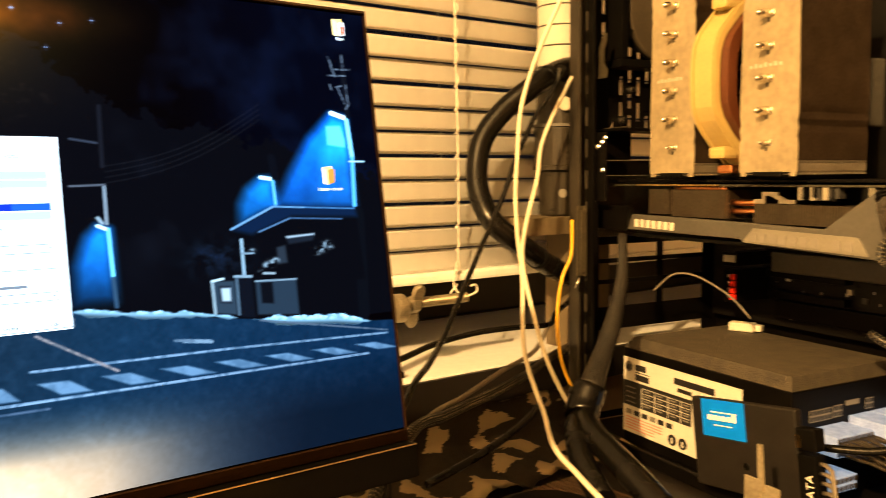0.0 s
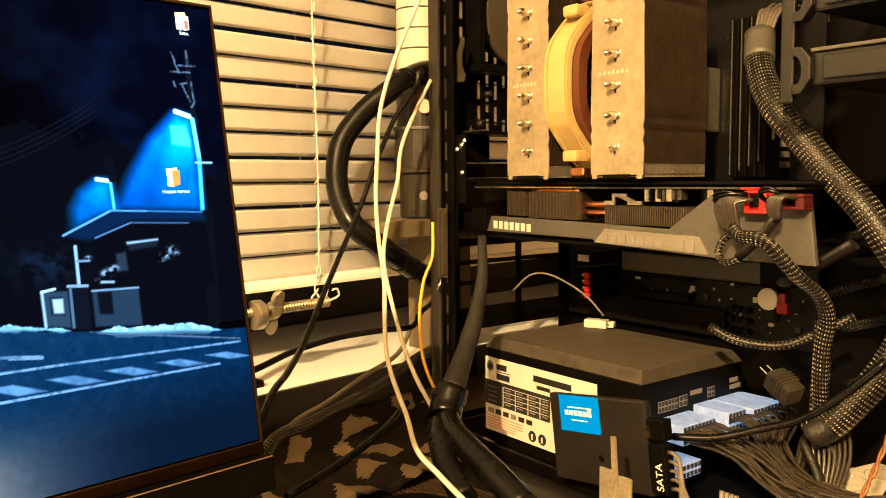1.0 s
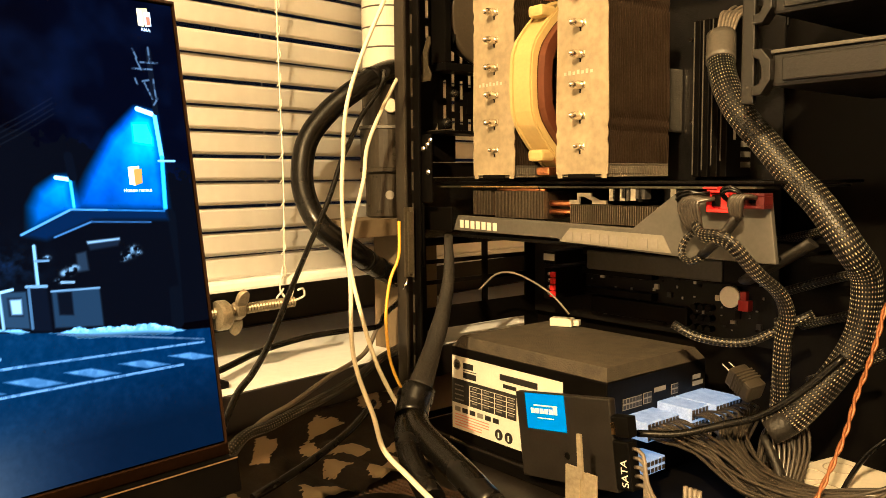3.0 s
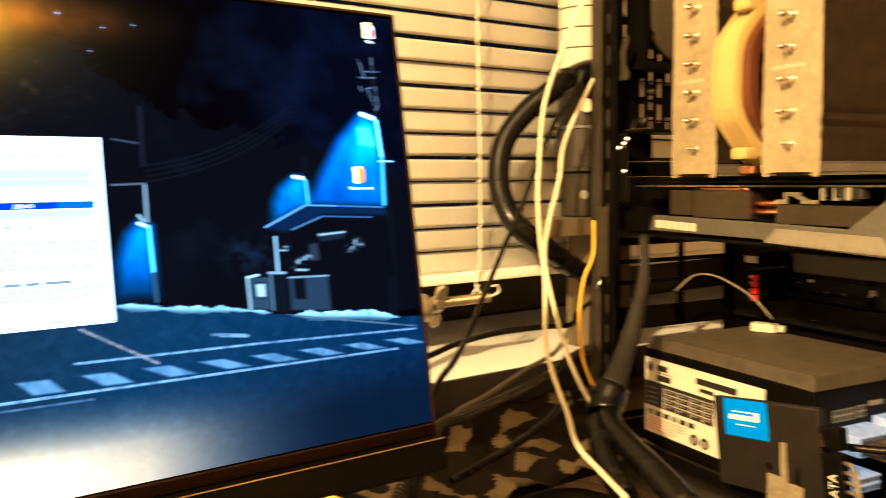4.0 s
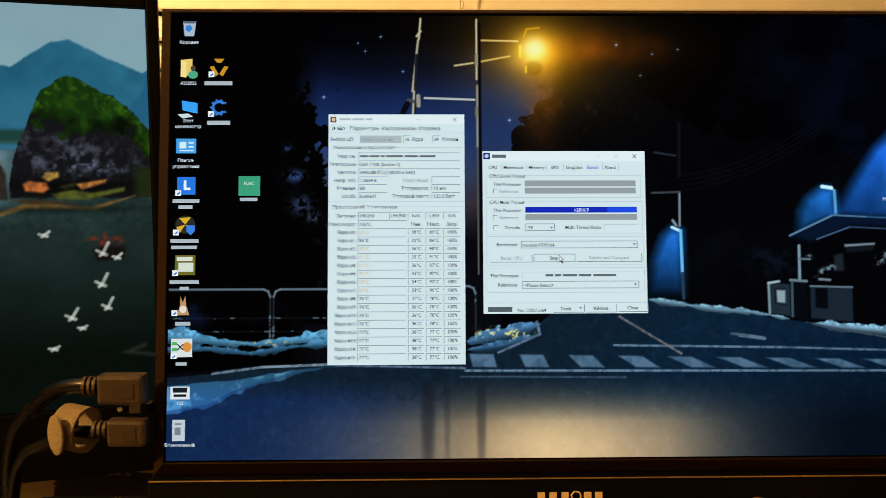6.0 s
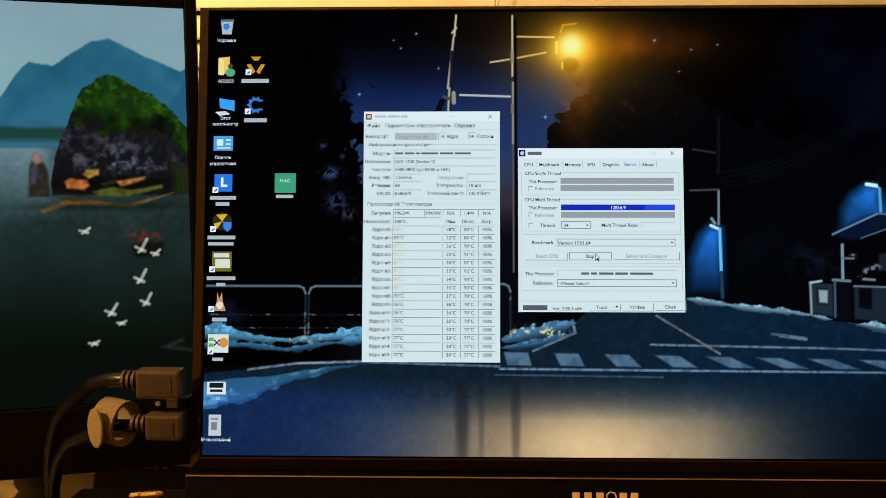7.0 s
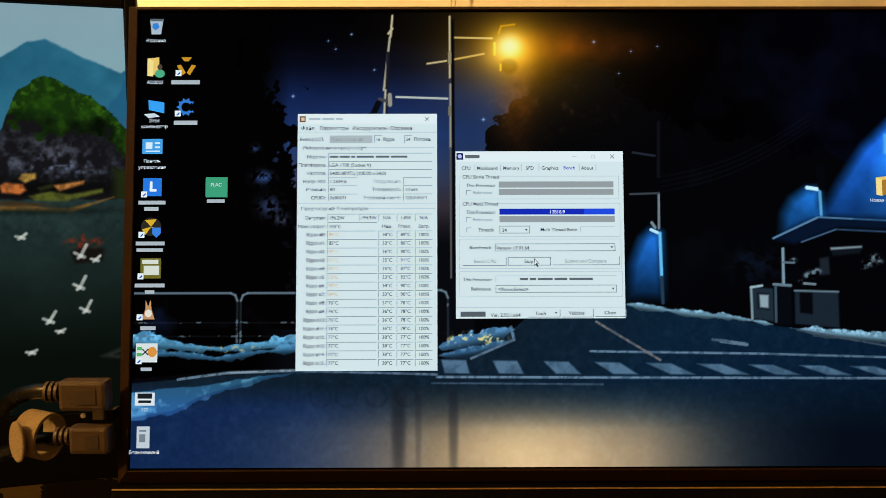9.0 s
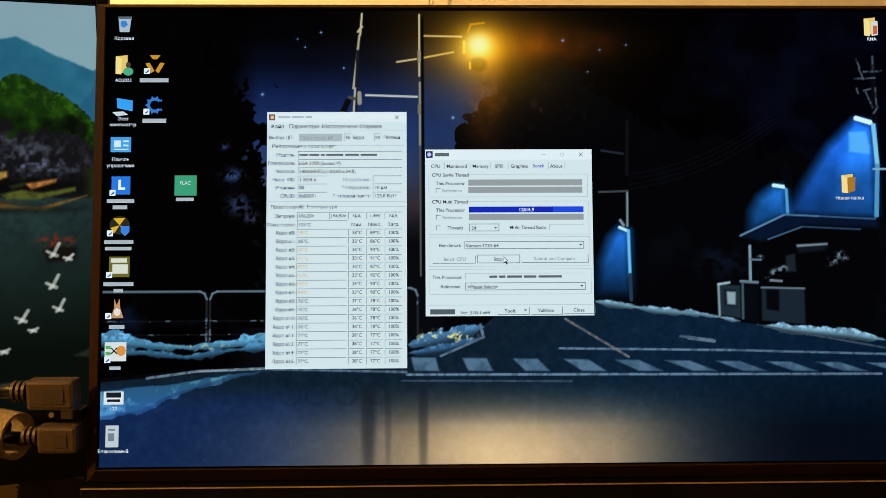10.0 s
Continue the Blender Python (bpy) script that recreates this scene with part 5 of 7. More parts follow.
for a, z in ((0.162, 1.078), (0.159, 1.152), (0.166, 1.058)):
    part("mount_screw", lathe(B(), [(0.0035, 0), (0.0035, 0.004), (0.002, 0.006), (0.002, 0.012)], 14, Matrix.Translation((a, 0.158, z)) @ pose(0, 0, 0, 90, 0, 0)), nickel, board)

# twin-tower cooler
cooler = thing("cpu_cooler", "twin-tower metal processor cooler with a cream and brown fan", "cooler", CASE, (0.105, 0.16, 1.03))


def tower_outline(a0, a1, z0, z1, wob):
    pts, n = [], 30
    left, right = [], []
    for k in range(n + 1):
        t = k / n
        z = z0 + (z1 - z0) * t
        w = wob * math.sin(t * math.pi * 2 + 0.4) * 0.5 + wob * (1 - abs(2 * t - 1)) * 0.4
        tooth = 0.0013 if (0.10 < t < 0.24 or 0.78 < t < 0.92) and k % 2 else 0.0
        left.append((a0 - w + tooth, z))
        right.append((a1 + w - tooth, z))
    return right + left[::-1]


def plates(name, parent, a0, a1, material, b0, n, pitch, thick, z0, z1, wob=0.0012):
    bm = B()
    pts = tower_outline(a0, a1, z0, z1, wob)
    for k in range(n):
        prism(bm, pts, b0 + k * pitch, b0 + k * pitch + thick, 1)
    return tagged(part(name, bm, material, parent, "stack of thin metal fins"), kind="stuff")


FZ0, FZ1 = 1.029, 1.192
for a0, a1 in ((0.0275, 0.081), (0.1315, 0.1850)):
    top = part("top_plate", prism(B(), tower_outline(a0, a1, FZ0 + 0.002, FZ1, 0.0012), -0.0008, 0.0, 1), alu_plate, cooler, "brushed pale metal top plate")
    prong = B()
    for x in (a0 + 0.001, a1 - 0.006):
        box(prong, (x, -0.0008, FZ0 - 0.0012), (x + 0.005, 0.0002, FZ0 + 0.0026), 0.0003)
    part("plate_prong", prong, alu_plate, top)
    # same fins twice: shaded tone for most, lit tone along the lower end
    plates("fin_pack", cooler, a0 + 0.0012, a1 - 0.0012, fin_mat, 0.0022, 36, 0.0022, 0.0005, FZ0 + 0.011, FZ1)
    plates("fin_pack", cooler, a0 + 0.0012, a1 - 0.0012, pale_metal, 0.0022, 36, 0.0022, 0.0007, FZ0, FZ0 + 0.0105, 0.0)
    # black block added inside the stack, so the fin gaps read as deep shade
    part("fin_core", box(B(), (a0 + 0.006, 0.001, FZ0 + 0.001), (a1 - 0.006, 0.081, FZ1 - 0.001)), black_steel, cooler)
    part("shadow_gap", box(B(), (a0 + 0.013, -0.0014, FZ0 - 0.0006), (a1 - 0.012, -0.0009, FZ0 + 0.0024)), black_plastic, top)
    mid = (a0 + a1) / 2 + (0.0015 if a0 < 0.1 else -0.0015)
    for k in range(6):
        z = 1.0535 + 0.0243 * k
        s = 0.62 if k == 0 else 1.0
        tip = part("heat_pipe_tip", lathe(B(), [(0.0036 * s, 0), (0.0038 * s, 0.003), (0.0036 * s, 0.0068 * s), (0.0024 * s, 0.0112 * s), (0.0006 * s, 0.0135 * s)], 16, Matrix.Translation((mid, -0.0008, z)) @ pose(0, 0, 0, 90, 0, 0)), nickel, cooler, smooth=True)
        part("pipe_slot", box(B(), (mid - 0.0008, -0.0011, z - 0.0062), (mid + 0.0008, -0.00085, z - 0.0031)), black_plastic, tip)
        part("pipe_collar", prism(B(), [(mid + 0.002, z - 0.0018), (mid + 0.0056, z - 0.0028), (mid + 0.0056, z + 0.0028), (mid + 0.002, z + 0.0018)], -0.0016, -0.00085, 1), nickel, tip)
    for k in range(7):
        part("print_bar", box(B(), (a0 + 0.008 + k * 0.0046, -0.00105, 1.111), (a0 + 0.0105 + k * 0.0046, -0.00085, 1.1135 + 0.001 * (k % 2))), mat("etched_print", (0.50, 0.45, 0.36), 0.6, 0.3, 0.1, 60, 0), cooler)
part("base_block", box(B(), (0.07, 0.12, 1.07), (0.135, 0.1712, 1.13), 0.002), nickel, cooler)
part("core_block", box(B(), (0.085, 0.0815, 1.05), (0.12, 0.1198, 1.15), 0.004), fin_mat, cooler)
# fan between the towers: its round frame seen from outside, blades within
FC = (0.060, 1.108)


def blunt(t):
    """How far an eight-sided outline with blunt corners reaches at angle t."""
    d = (t + math.pi / 8) % (math.pi / 4) - math.pi / 8
    return 0.6 * min(math.cos(math.pi / 8) / math.cos(d), 0.968) + 0.4 * 0.95


def ring(a0, a1, r0, r1, seg=120):
    bm = B()
    loops = []
    for a, r in ((a0, r1), (a1, r1), (a1, r0), (a0, r0)):
        loops.append([bm.verts.new((a, FC[0] + r * 1.045 * blunt(math.tau * k / seg) * math.cos(math.tau * k / seg), FC[1] + r * 1.045 * blunt(math.tau * k / seg) * math.sin(math.tau * k / seg))) for k in range(seg)])
    for i in range(4):
        p, q = loops[i], loops[(i + 1) % 4]
        for k in range(seg):
            bm.faces.new((p[k], q[k], q[(k + 1) % seg], p[(k + 1) % seg]))
    bmesh.ops.recalc_face_normals(bm, faces=bm.faces)
    return bm


fan = part("fan_frame", ring(0.0905, 0.1165, 0.0705, 0.0765), cream_plastic, cooler, "cream plastic eight-sided fan frame")
for a in (0.0915, 0.1125):
    part("frame_rib", ring(a, a + 0.003, 0.0766, 0.0785), cream_plastic, fan)
for sz in (-1, 1):
    part("mount_tab", box(B(), (0.0985, FC[0] - 0.062, FC[1] + sz * 0.0605 - 0.005), (0.1155, FC[0] - 0.045, FC[1] + sz * 0.0605 + 0.005), 0.003), cream_plastic, fan)
    part("corner_pad", box(B(), (0.1045, FC[0] - 0.058, FC[1] + sz * 0.074 - 0.0035), (0.1205, FC[0] - 0.040, FC[1] + sz * 0.074 + 0.0035), 0.002), copper, fan)
part("hub", rod(B(), (0.088, FC[0], FC[1]), (0.108, FC[0], FC[1]), 0.022, seg=28), brown_plastic, fan)
for k in range(7):
    bm = B()
    g = []
    for i in range(5):
        r = 0.021 + 0.047 * i / 4
        for s in (0, 1):
            ang = 2 * math.pi * k / 7 + (0.55 + 0.10 * i / 4) * s + 0.1 * i
            g.append(bm.verts.new((0.092 + 0.014 * s, FC[0] + r * math.cos(ang), FC[1] + r * math.sin(ang))))
    for i in range(4):
        bm.faces.new((g[2 * i], g[2 * i + 1], g[2 * i + 3], g[2 * i + 2]))
    bmesh.ops.solidify(bm, geom=bm.faces[:], thickness=0.0012)
    part("blade", bm, brown_plastic, fan, smooth=False)
part("fan_inner", ring(0.1168, 0.1240, 0.060, 0.0700), brown_plastic, fan, "brown inner ring of the fan")

# rear case fan
rear_fan = thing("case_fan", "black round case fan fixed inside the rear wall", "fan", CASE, (-0.058, 0.085, 1.13))
RC = (0.088, 1.2)
bm = B()
for b0, b1, z0, z1 in ((0.026, 0.15, 1.138, 1.146), (0.026, 0.15, 1.254, 1.2615), (0.026, 0.034, 1.146, 1.254), (0.142, 0.15, 1.146, 1.254)):
    box(bm, (-0.0705, b0, z0), (-0.046, b1, z1), 0.001)
part("frame", bm, black_plastic, rear_fan)
part("hub", lathe(B(), [(0.050, 0.004), (0.052, 0.012)] + [(0.051 - 0.0022 * k, 0.0135 + 0.0006 * k + (0.0006 if k % 2 else 0)) for k in range(14)] + [(0.018, 0.021), (0.016, 0.026), (0.004, 0.027)], 36, Matrix.Translation((-0.066, RC[0] + 0.004, RC[1] - 0.004)) @ pose(0, 0, 0, 0, 90, 0)), mat("fan_plastic", (0.045, 0.036, 0.024), 0.32, 0, 0.2, 60, 0.05), rear_fan, smooth=True)
for k in range(9):
    bm = B()
    g = []
    for i in range(4):
        r = 0.029 + 0.028 * i / 3
        for s in (0, 1):
            ang = 2 * math.pi * k / 9 + 0.62 * s + 0.12 * i
            g.append(bm.verts.new((-0.064 + 0.012 * s, RC[0] + r * math.cos(ang), RC[1] + r * math.sin(ang))))
    for i in range(3):
        bm.faces.new((g[2 * i], g[2 * i + 1], g[2 * i + 3], g[2 * i + 2]))
    bmesh.ops.solidify(bm, geom=bm.faces[:], thickness=0.001)
    part("blade", bm, black_plastic, rear_fan)

# graphics card
card = thing("graphics_card", "thick grey and black graphics card with bare heatsink fins", "graphics card", CASE, (0.15, 0.09, 0.97))
part("backplate", box(B(), (-0.045, 0.022, 1.0228), (0.310, 0.160, 1.0252), 0.0006), black_steel, card)
part("circuit_board", box(B(), (-0.045, 0.018, 1.0196), (0.300, 0.160, 1.0212)), mat("green_black_board", (0.03, 0.028, 0.018), 0.4, 0, 0.3, 150, 0.2), card)
part("board_edge", box(B(), (-0.012, 0.0168, 1.0198), (0.0925, 0.0179, 1.0211)), brass, card, "gilded board edge")
part("shroud", prism(B(), [(-0.020, 0.9775), (-0.0125, 0.9925), (0.10, 0.9908), (0.199, 0.9885), (0.2405, 1.0180), (0.312, 1.0165), (0.318, 0.9690), (0.243, 0.9690), (0.128, 0.9735), (0.119, 0.9765)], 0.013, 0.0175, 1, 0.0009), grey_metal, card, "grey metal shroud side")
part("shroud_under", box(B(), (-0.018, 0.018, 0.9705), (0.315, 0.150, 0.9735), 0.0008), black_plastic, card)
part("bracket", box(B(), (-0.0700, 0.012, 0.967), (-0.0686, 0.165, 1.0295)), nickel, card)
part("bracket_foot", box(B(), (-0.0684, 0.012, 0.976), (-0.0205, 0.0135, 1.0), 0.0006), black_steel, card)
for n, a0, a1, z0, z1 in ((12, 0.0035, 0.030, 0.9935, 1.0165), (34, 0.0345, 0.0985, 0.992, 1.0165), (46, 0.1285, 0.2330, 0.990, 1.0055)):
    bm = B()
    for k in range(n):
        a = a0 + (a1 - a0) * k / n
        box(bm, (a, 0.0195, z0), (a + 0.0007, 0.145, z1))
    tagged(part("fin_block", bm, card_fin, card, "row of thin heatsink fins"), kind="stuff")
    # darker fill behind the fin edges stands in for shade between them
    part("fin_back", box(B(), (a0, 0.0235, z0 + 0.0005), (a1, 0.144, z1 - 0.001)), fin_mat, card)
part("heat_pipe", tube(B(), [(0.036, 0.0225, 1.0178), (0.06, 0.0215, 1.0181), (0.097, 0.0225, 1.0178)], 0.0017, 10, 0.01), copper, card)
for z in (0.9985, 1.006):
    part("heat_pipe", tube(B(), [(0.0985, 0.028, z), (0.113, 0.026, z), (0.128, 0.028, z)], 0.0027, 12, 0.006), copper, card)
bm = B()
prism(bm, [(0.1285, 1.006), (0.1285, 1.0095), (0.137, 1.0095), (0.137, 1.0155), (0.152, 1.0155), (0.152, 1.0095), (0.168, 1.0095), (0.168, 1.0065), (0.1535, 1.0065), (0.1535, 1.0125), (0.1395, 1.0125), (0.1395, 1.006)], 0.0185, 0.0205, 1)
part("clip_frame", bm, pale_metal, card, "pale stamped metal frame")
rs = random.Random(4)
for k in range(16):
    a = rs.uniform(0.165, 0.238)
    part("component", box(B(), (a, 0.02, 1.012 - rs.uniform(0, 0.003)), (a + rs.uniform(0.002, 0.006), 0.028, 1.0194), 0.0003), rs.choice((chip, solder, black_plastic)), card)
for k in range(7):
    part("logo_bar", box(B(), (-0.0085 + k * 0.0079, 0.0122, 0.9805 - 0.00022 * k), (-0.0032 + k * 0.0079, 0.0127, 0.9880 - 0.00025 * k)), mat("logo_white", (0.62, 0.58, 0.5), 0.5, 0, 0.05, 60, 0) if k == 0 else MATS["logo_white"], card)
part("logo_field", prism(B(), [(0.123, 0.9742), (0.135, 0.9862), (0.228, 0.9842), (0.236, 0.9712)], 0.0121, 0.0127, 1), mat("shroud_print", (0.20, 0.185, 0.15), 0.6, 0.2, 0.1, 60, 0), card)
for k in range(10):
    if k != 7:
        part("logo_bar", box(B(), (0.132 + k * 0.0095, 0.0114, 0.9752 - 0.0002 * k), (0.1385 + k * 0.0095, 0.0120, 0.9828 - 0.0002 * k)), grey_dark, card)
# second plug's red is darkened to carry the shadow it sits in
shaded_red = mat("shaded_red_plastic", (0.06, 0.004, 0.0025), 0.4, 0, 0.1, 60, 0.02)
for k, (a, w, z0, z1, rm) in enumerate(((0.2718, 0.0170, 1.0035, 1.0195, red_plastic), (0.3000, 0.0150, 1.0065, 1.0170, shaded_red))):
    bm = B()
    box(bm, (a, 0.001, z0), (a + w, 0.0125, z0 + 0.0022), 0.0005)
    box(bm, (a, 0.001, z1 - 0.0022), (a + w, 0.0125, z1), 0.0005)
    box(bm, (a, 0.0012, z0 + 0.0023), (a + 0.0022, 0.0125, z1 - 0.0023))
    box(bm, (a + w - 0.0058, 0.0012, z0 + 0.0023), (a + w, 0.0125, z1 - 0.0023))
    box(bm, (a + 0.0023, 0.0080, z0 + 0.0023), (a + w - 0.0059, 0.0125, z1 - 0.0023))
    sock = part("power_plug", bm, rm, card, "red open-sided power plug")
    part("plug_core", box(B(), (a + 0.0026, 0.004, z0 + 0.0040), (a + w - 0.0062, 0.0079, z1 - 0.0040)), black_plastic, sock)
part("latch", box(B(), (0.2700, -0.0008, 1.0197), (0.2810, 0.010, 1.0212), 0.0005), red_plastic, card)

# power supply
psu = thing("power_supply", "dusty black power supply with a printed paper label", "power supply", CASE, (0.09, 0.075, DESK_Z + 0.0075))
PZ0, PZ1 = DESK_Z + 0.0075, 0.8745
part("body", box(B(), (-0.008, 0.0, PZ0), (0.186, 0.138, PZ1 - 0.010), 0.0012), black_steel, psu)
bm = B()
lo = [(-0.0075, 0.0005), (0.1855, 0.0005), (0.1855, 0.1375), (-0.0075, 0.1375)]
hi = [(-0.0015, 0.0075), (0.1795, 0.0075), (0.1795, 0.1305), (-0.0015, 0.1305)]
a = [bm.verts.new((x, y, PZ1 - 0.0098)) for x, y in lo]
b = [bm.verts.new((x, y, PZ1)) for x, y in hi]
bm.faces.new(a[::-1])
bm.faces.new(b)
for i in range(4):
    bm.faces.new((a[i], a[(i + 1) % 4], b[(i + 1) % 4], b[i]))
part("cover", bm, psu_top, psu, "dust-covered textured top")
lab = part("label", box(B(), (-0.0065, -0.0007, 0.7835), (0.139, -0.0001, 0.8560)), label_white, psu, "cream paper rating label with dark tables")


def on_label(name, u0, v0, u1, v1, m, d=0.0010):
    return part(name, box(B(), (-0.0065 + 0.1455 * u0, -d, 0.8560 - 0.0725 * v1), (-0.0065 + 0.1455 * u1, -d + 0.00025, 0.8560 - 0.0725 * v0)), m, lab)


part("label_mark", lathe(B(), [(0.0052, 0), (0.0052, 0.0003)], 24, Matrix.Translation((0.0010, -0.0007, 0.8475)) @ pose(0, 0, 0, 90, 0, 0)), grey_dark, lab)
on_label("print_bar", 0.02, 0.09, 0.075, 0.16, ink)
for u0, v0, u1, v1 in ((0.115, 0.07, 0.215, 0.15), (0.115, 0.20, 0.245, 0.28), (0.47, 0.09, 0.80, 0.17), (0.50, 0.21, 0.62, 0.26)):
    on_label("print_bar", u0, v0, u1, v1, ink)
on_label("print_bar", 0.115, 0.17, 0.25, 0.18, ink)
on_label("table", 0.0, 0.31, 0.62, 0.64, ink)
for k in range(4):
    on_label("table_line", 0.18, 0.36 + 0.065 * k, 0.61, 0.366 + 0.065 * k, label_white, 0.0013)
for u in (0.18, 0.30, 0.42, 0.53):
    on_label("table_line", u, 0.36, u + 0.005, 0.63, label_white, 0.0013)
for r in range(4):
    for k, u in enumerate((0.03, 0.205, 0.32, 0.44, 0.55)):
        on_label("print_bar", u, 0.385 + 0.065 * r, u + (0.09 if k == 0 else 0.05), 0.402 + 0.065 * r, grey_dark, 0.0012)
for k in range(6):
    on_label("print_bar", 0.03 + 0.075 * k, 0.69, 0.085 + 0.075 * k, 0.755, ink if k % 3 else grey_dark)
for r in range(5):
    on_label("print_bar", 0.03, 0.79 + 0.037 * r, 0.37 if r < 3 else 0.30, 0.803 + 0.037 * r, red_ink)
for u in (0.46, 0.55):
    part("label_mark", lathe(B(), [(0.0052, 0), (0.0052, 0.0003)], 24, Matrix.Translation((-0.0065 + 0.1455 * u, -0.0007, 0.7915)) @ pose(0, 0, 0, 90, 0, 0)), ink, lab)
    on_label("print_bar", u - 0.006, 0.86, u + 0.006, 0.93, label_white, 0.0014)
# printed diagrams over the sockets, then the lit clear plugs
for b0, b1, z0, z1 in ((0.020, 0.045, 0.838, 0.8475), (0.047, 0.058, 0.8385, 0.848), (0.086, 0.096, 0.840, 0.849)):
    pr = part("socket_print", box(B(), (0.1861, b0, z0), (0.1864, b1, z1)), grey_dark, psu)
    n = max(2, int((b1 - b0) / 0.004))
    for i in range(n):
        for j in range(2):
            s = (b1 - b0) / n
            part("print_cell", box(B(), (0.1863, b0 + s * i + 0.0005, z0 + 0.0008 + j * (z1 - z0) / 2), (0.1866, b0 + s * (i + 1) - 0.0004, z0 + (j + 1) * (z1 - z0) / 2 - 0.0006)), ink, pr)
for b0, z0, w in ((0.062, 0.846, 0.016), (0.118, 0.848, 0.012), (0.118, 0.842, 0.016)):
    part("print_bar", box(B(), (0.1861, b0, z0), (0.1864, b0 + w, z0 + 0.004)), grey_dark, psu)
PLUGS = ((0.018, 0.060, 0.818, 0.834, 0.026), (0.066, 0.090, 0.817, 0.838, 0.034), (0.092, 0.132, 0.820, 0.838, 0.040), (0.1335, 0.1375, 0.822, 0.837, 0.030), (0.020, 0.045, 0.790, 0.802, 0.024))
for b0, b1, z0, z1, l in PLUGS:
    pl = part("socket_plug", box(B(), (0.1862, b0, z0), (0.1862 + l, b1, z1), 0.001), clear_plug, psu, "clear plug lit white from inside")
    n = max(2, int((b1 - b0) / 0.0046))
    for i in range(n):
        s = (b1 - b0) / n
        for j in range(2):
            h = (z1 - z0) / 2
            part("plug_cell", box(B(), (0.1862 + l, b0 + s * i + 0.0008, z0 + h * j + 0.0012), (0.1868 + l, b0 + s * (i + 1) - 0.0008, z0 + h * (j + 1) - 0.0012)), wire_grey, pl)

# solid-state drive leaning before the power supply
SSD = CASE @ pose(0.1295, -0.034, 0.7822, 0, -8.0, 0)
drive = thing("solid_state_drive", "small black solid-state drive with a blue sticker, leaning on edge", "drive", SSD, (0.05, 0, 0))
part("body", box(B(), (0, -0.0035, 0), (0.1, 0.0035, 0.070), 0.0016), ssd_case, drive)
st = part("sticker", box(B(), (0.0115, -0.0040, 0.0405), (0.0545, -0.0036, 0.0695)), sticker_blue, drive, "square blue sticker")
for k in range(6):
    part("logo_bar", box(B(), (0.0175 + k * 0.0050, -0.0044, 0.0535), (0.0213 + k * 0.0050, -0.0041, 0.0575 + (0.0025 if k == 5 else 0))), sticker_white, st)
part("logo_bar", box(B(), (0.021, -0.0044, 0.0595), (0.047, -0.0041, 0.0605)), sticker_white, st)
part("logo_bar", box(B(), (0.024, -0.0044, 0.0495), (0.042, -0.0041, 0.0503)), sticker_white, st)
for z in (0.012, 0.022):
    part("case_dimple", lathe(B(), [(0.003, 0), (0.0026, 0.0003)], 16, Matrix.Translation((0.052, -0.0035, z)) @ pose(0, 0, 0, 90, 0, 0)), black_plastic, drive)
plug = thing("sata_plug", "black plug lettered SATA on the drive's end", "plug", SSD, (0.105, 0, 0.02))
part("shell", box(B(), (0.1005, -0.0060, 0.004), (0.1155, 0.0045, 0.040), 0.0012), black_plastic, plug)
part("shell", box(B(), (0.1005, -0.0055, 0.0425), (0.1165, 0.0045, 0.058), 0.0012), black_plastic, plug)
part("latch", box(B(), (0.1015, -0.0066, 0.0445), (0.1045, -0.0057, 0.0535)), brass, plug)
vs, fs = letter_mesh("SATA", 0.0085)
bm = B()
out = [bm.verts.new((0.1125 - v.y, -0.0063, 0.0065 + v.x)) for v in vs]
for f in fs:
    bm.faces.new([out[k] for k in f])
part("lettering", bm, label_white, plug)

# bright metal bracket before the drive, with a pin
CB = CASE
br = thing("metal_bracket", "upright bright metal bracket standing before the drive", "bracket", CB, (0.236, -0.085, DESK_Z))
part("plate", box(B(), (0.2215, -0.088, DESK_Z + 0.0002), (0.2345, -0.086, 0.829), 0.0006), mat("raw_steel", (0.42, 0.36, 0.25), 0.4, 0.6, 0.2, 50, 0.15), br)
part("plate", box(B(), (0.2395, -0.088, DESK_Z + 0.0002), (0.2495, -0.086, 0.8275), 0.0006), MATS["raw_steel"], br)
part("web", box(B(), (0.2346, -0.0865, DESK_Z + 0.0002), (0.2394, -0.0855, 0.8265)), MATS["raw_steel"], br)
part("pin", prism(B(), [(0.2335, 0.822), (0.2375, 0.822), (0.2350, 0.853), (0.2318, 0.853)], -0.0885, -0.0862, 1), MATS["raw_steel"], br)

# wire bundle from the lit plugs
rs = random.Random(21)


def cw(a, b, z):
    return tuple(CASE @ Vector((a, b, z)))


n = 0
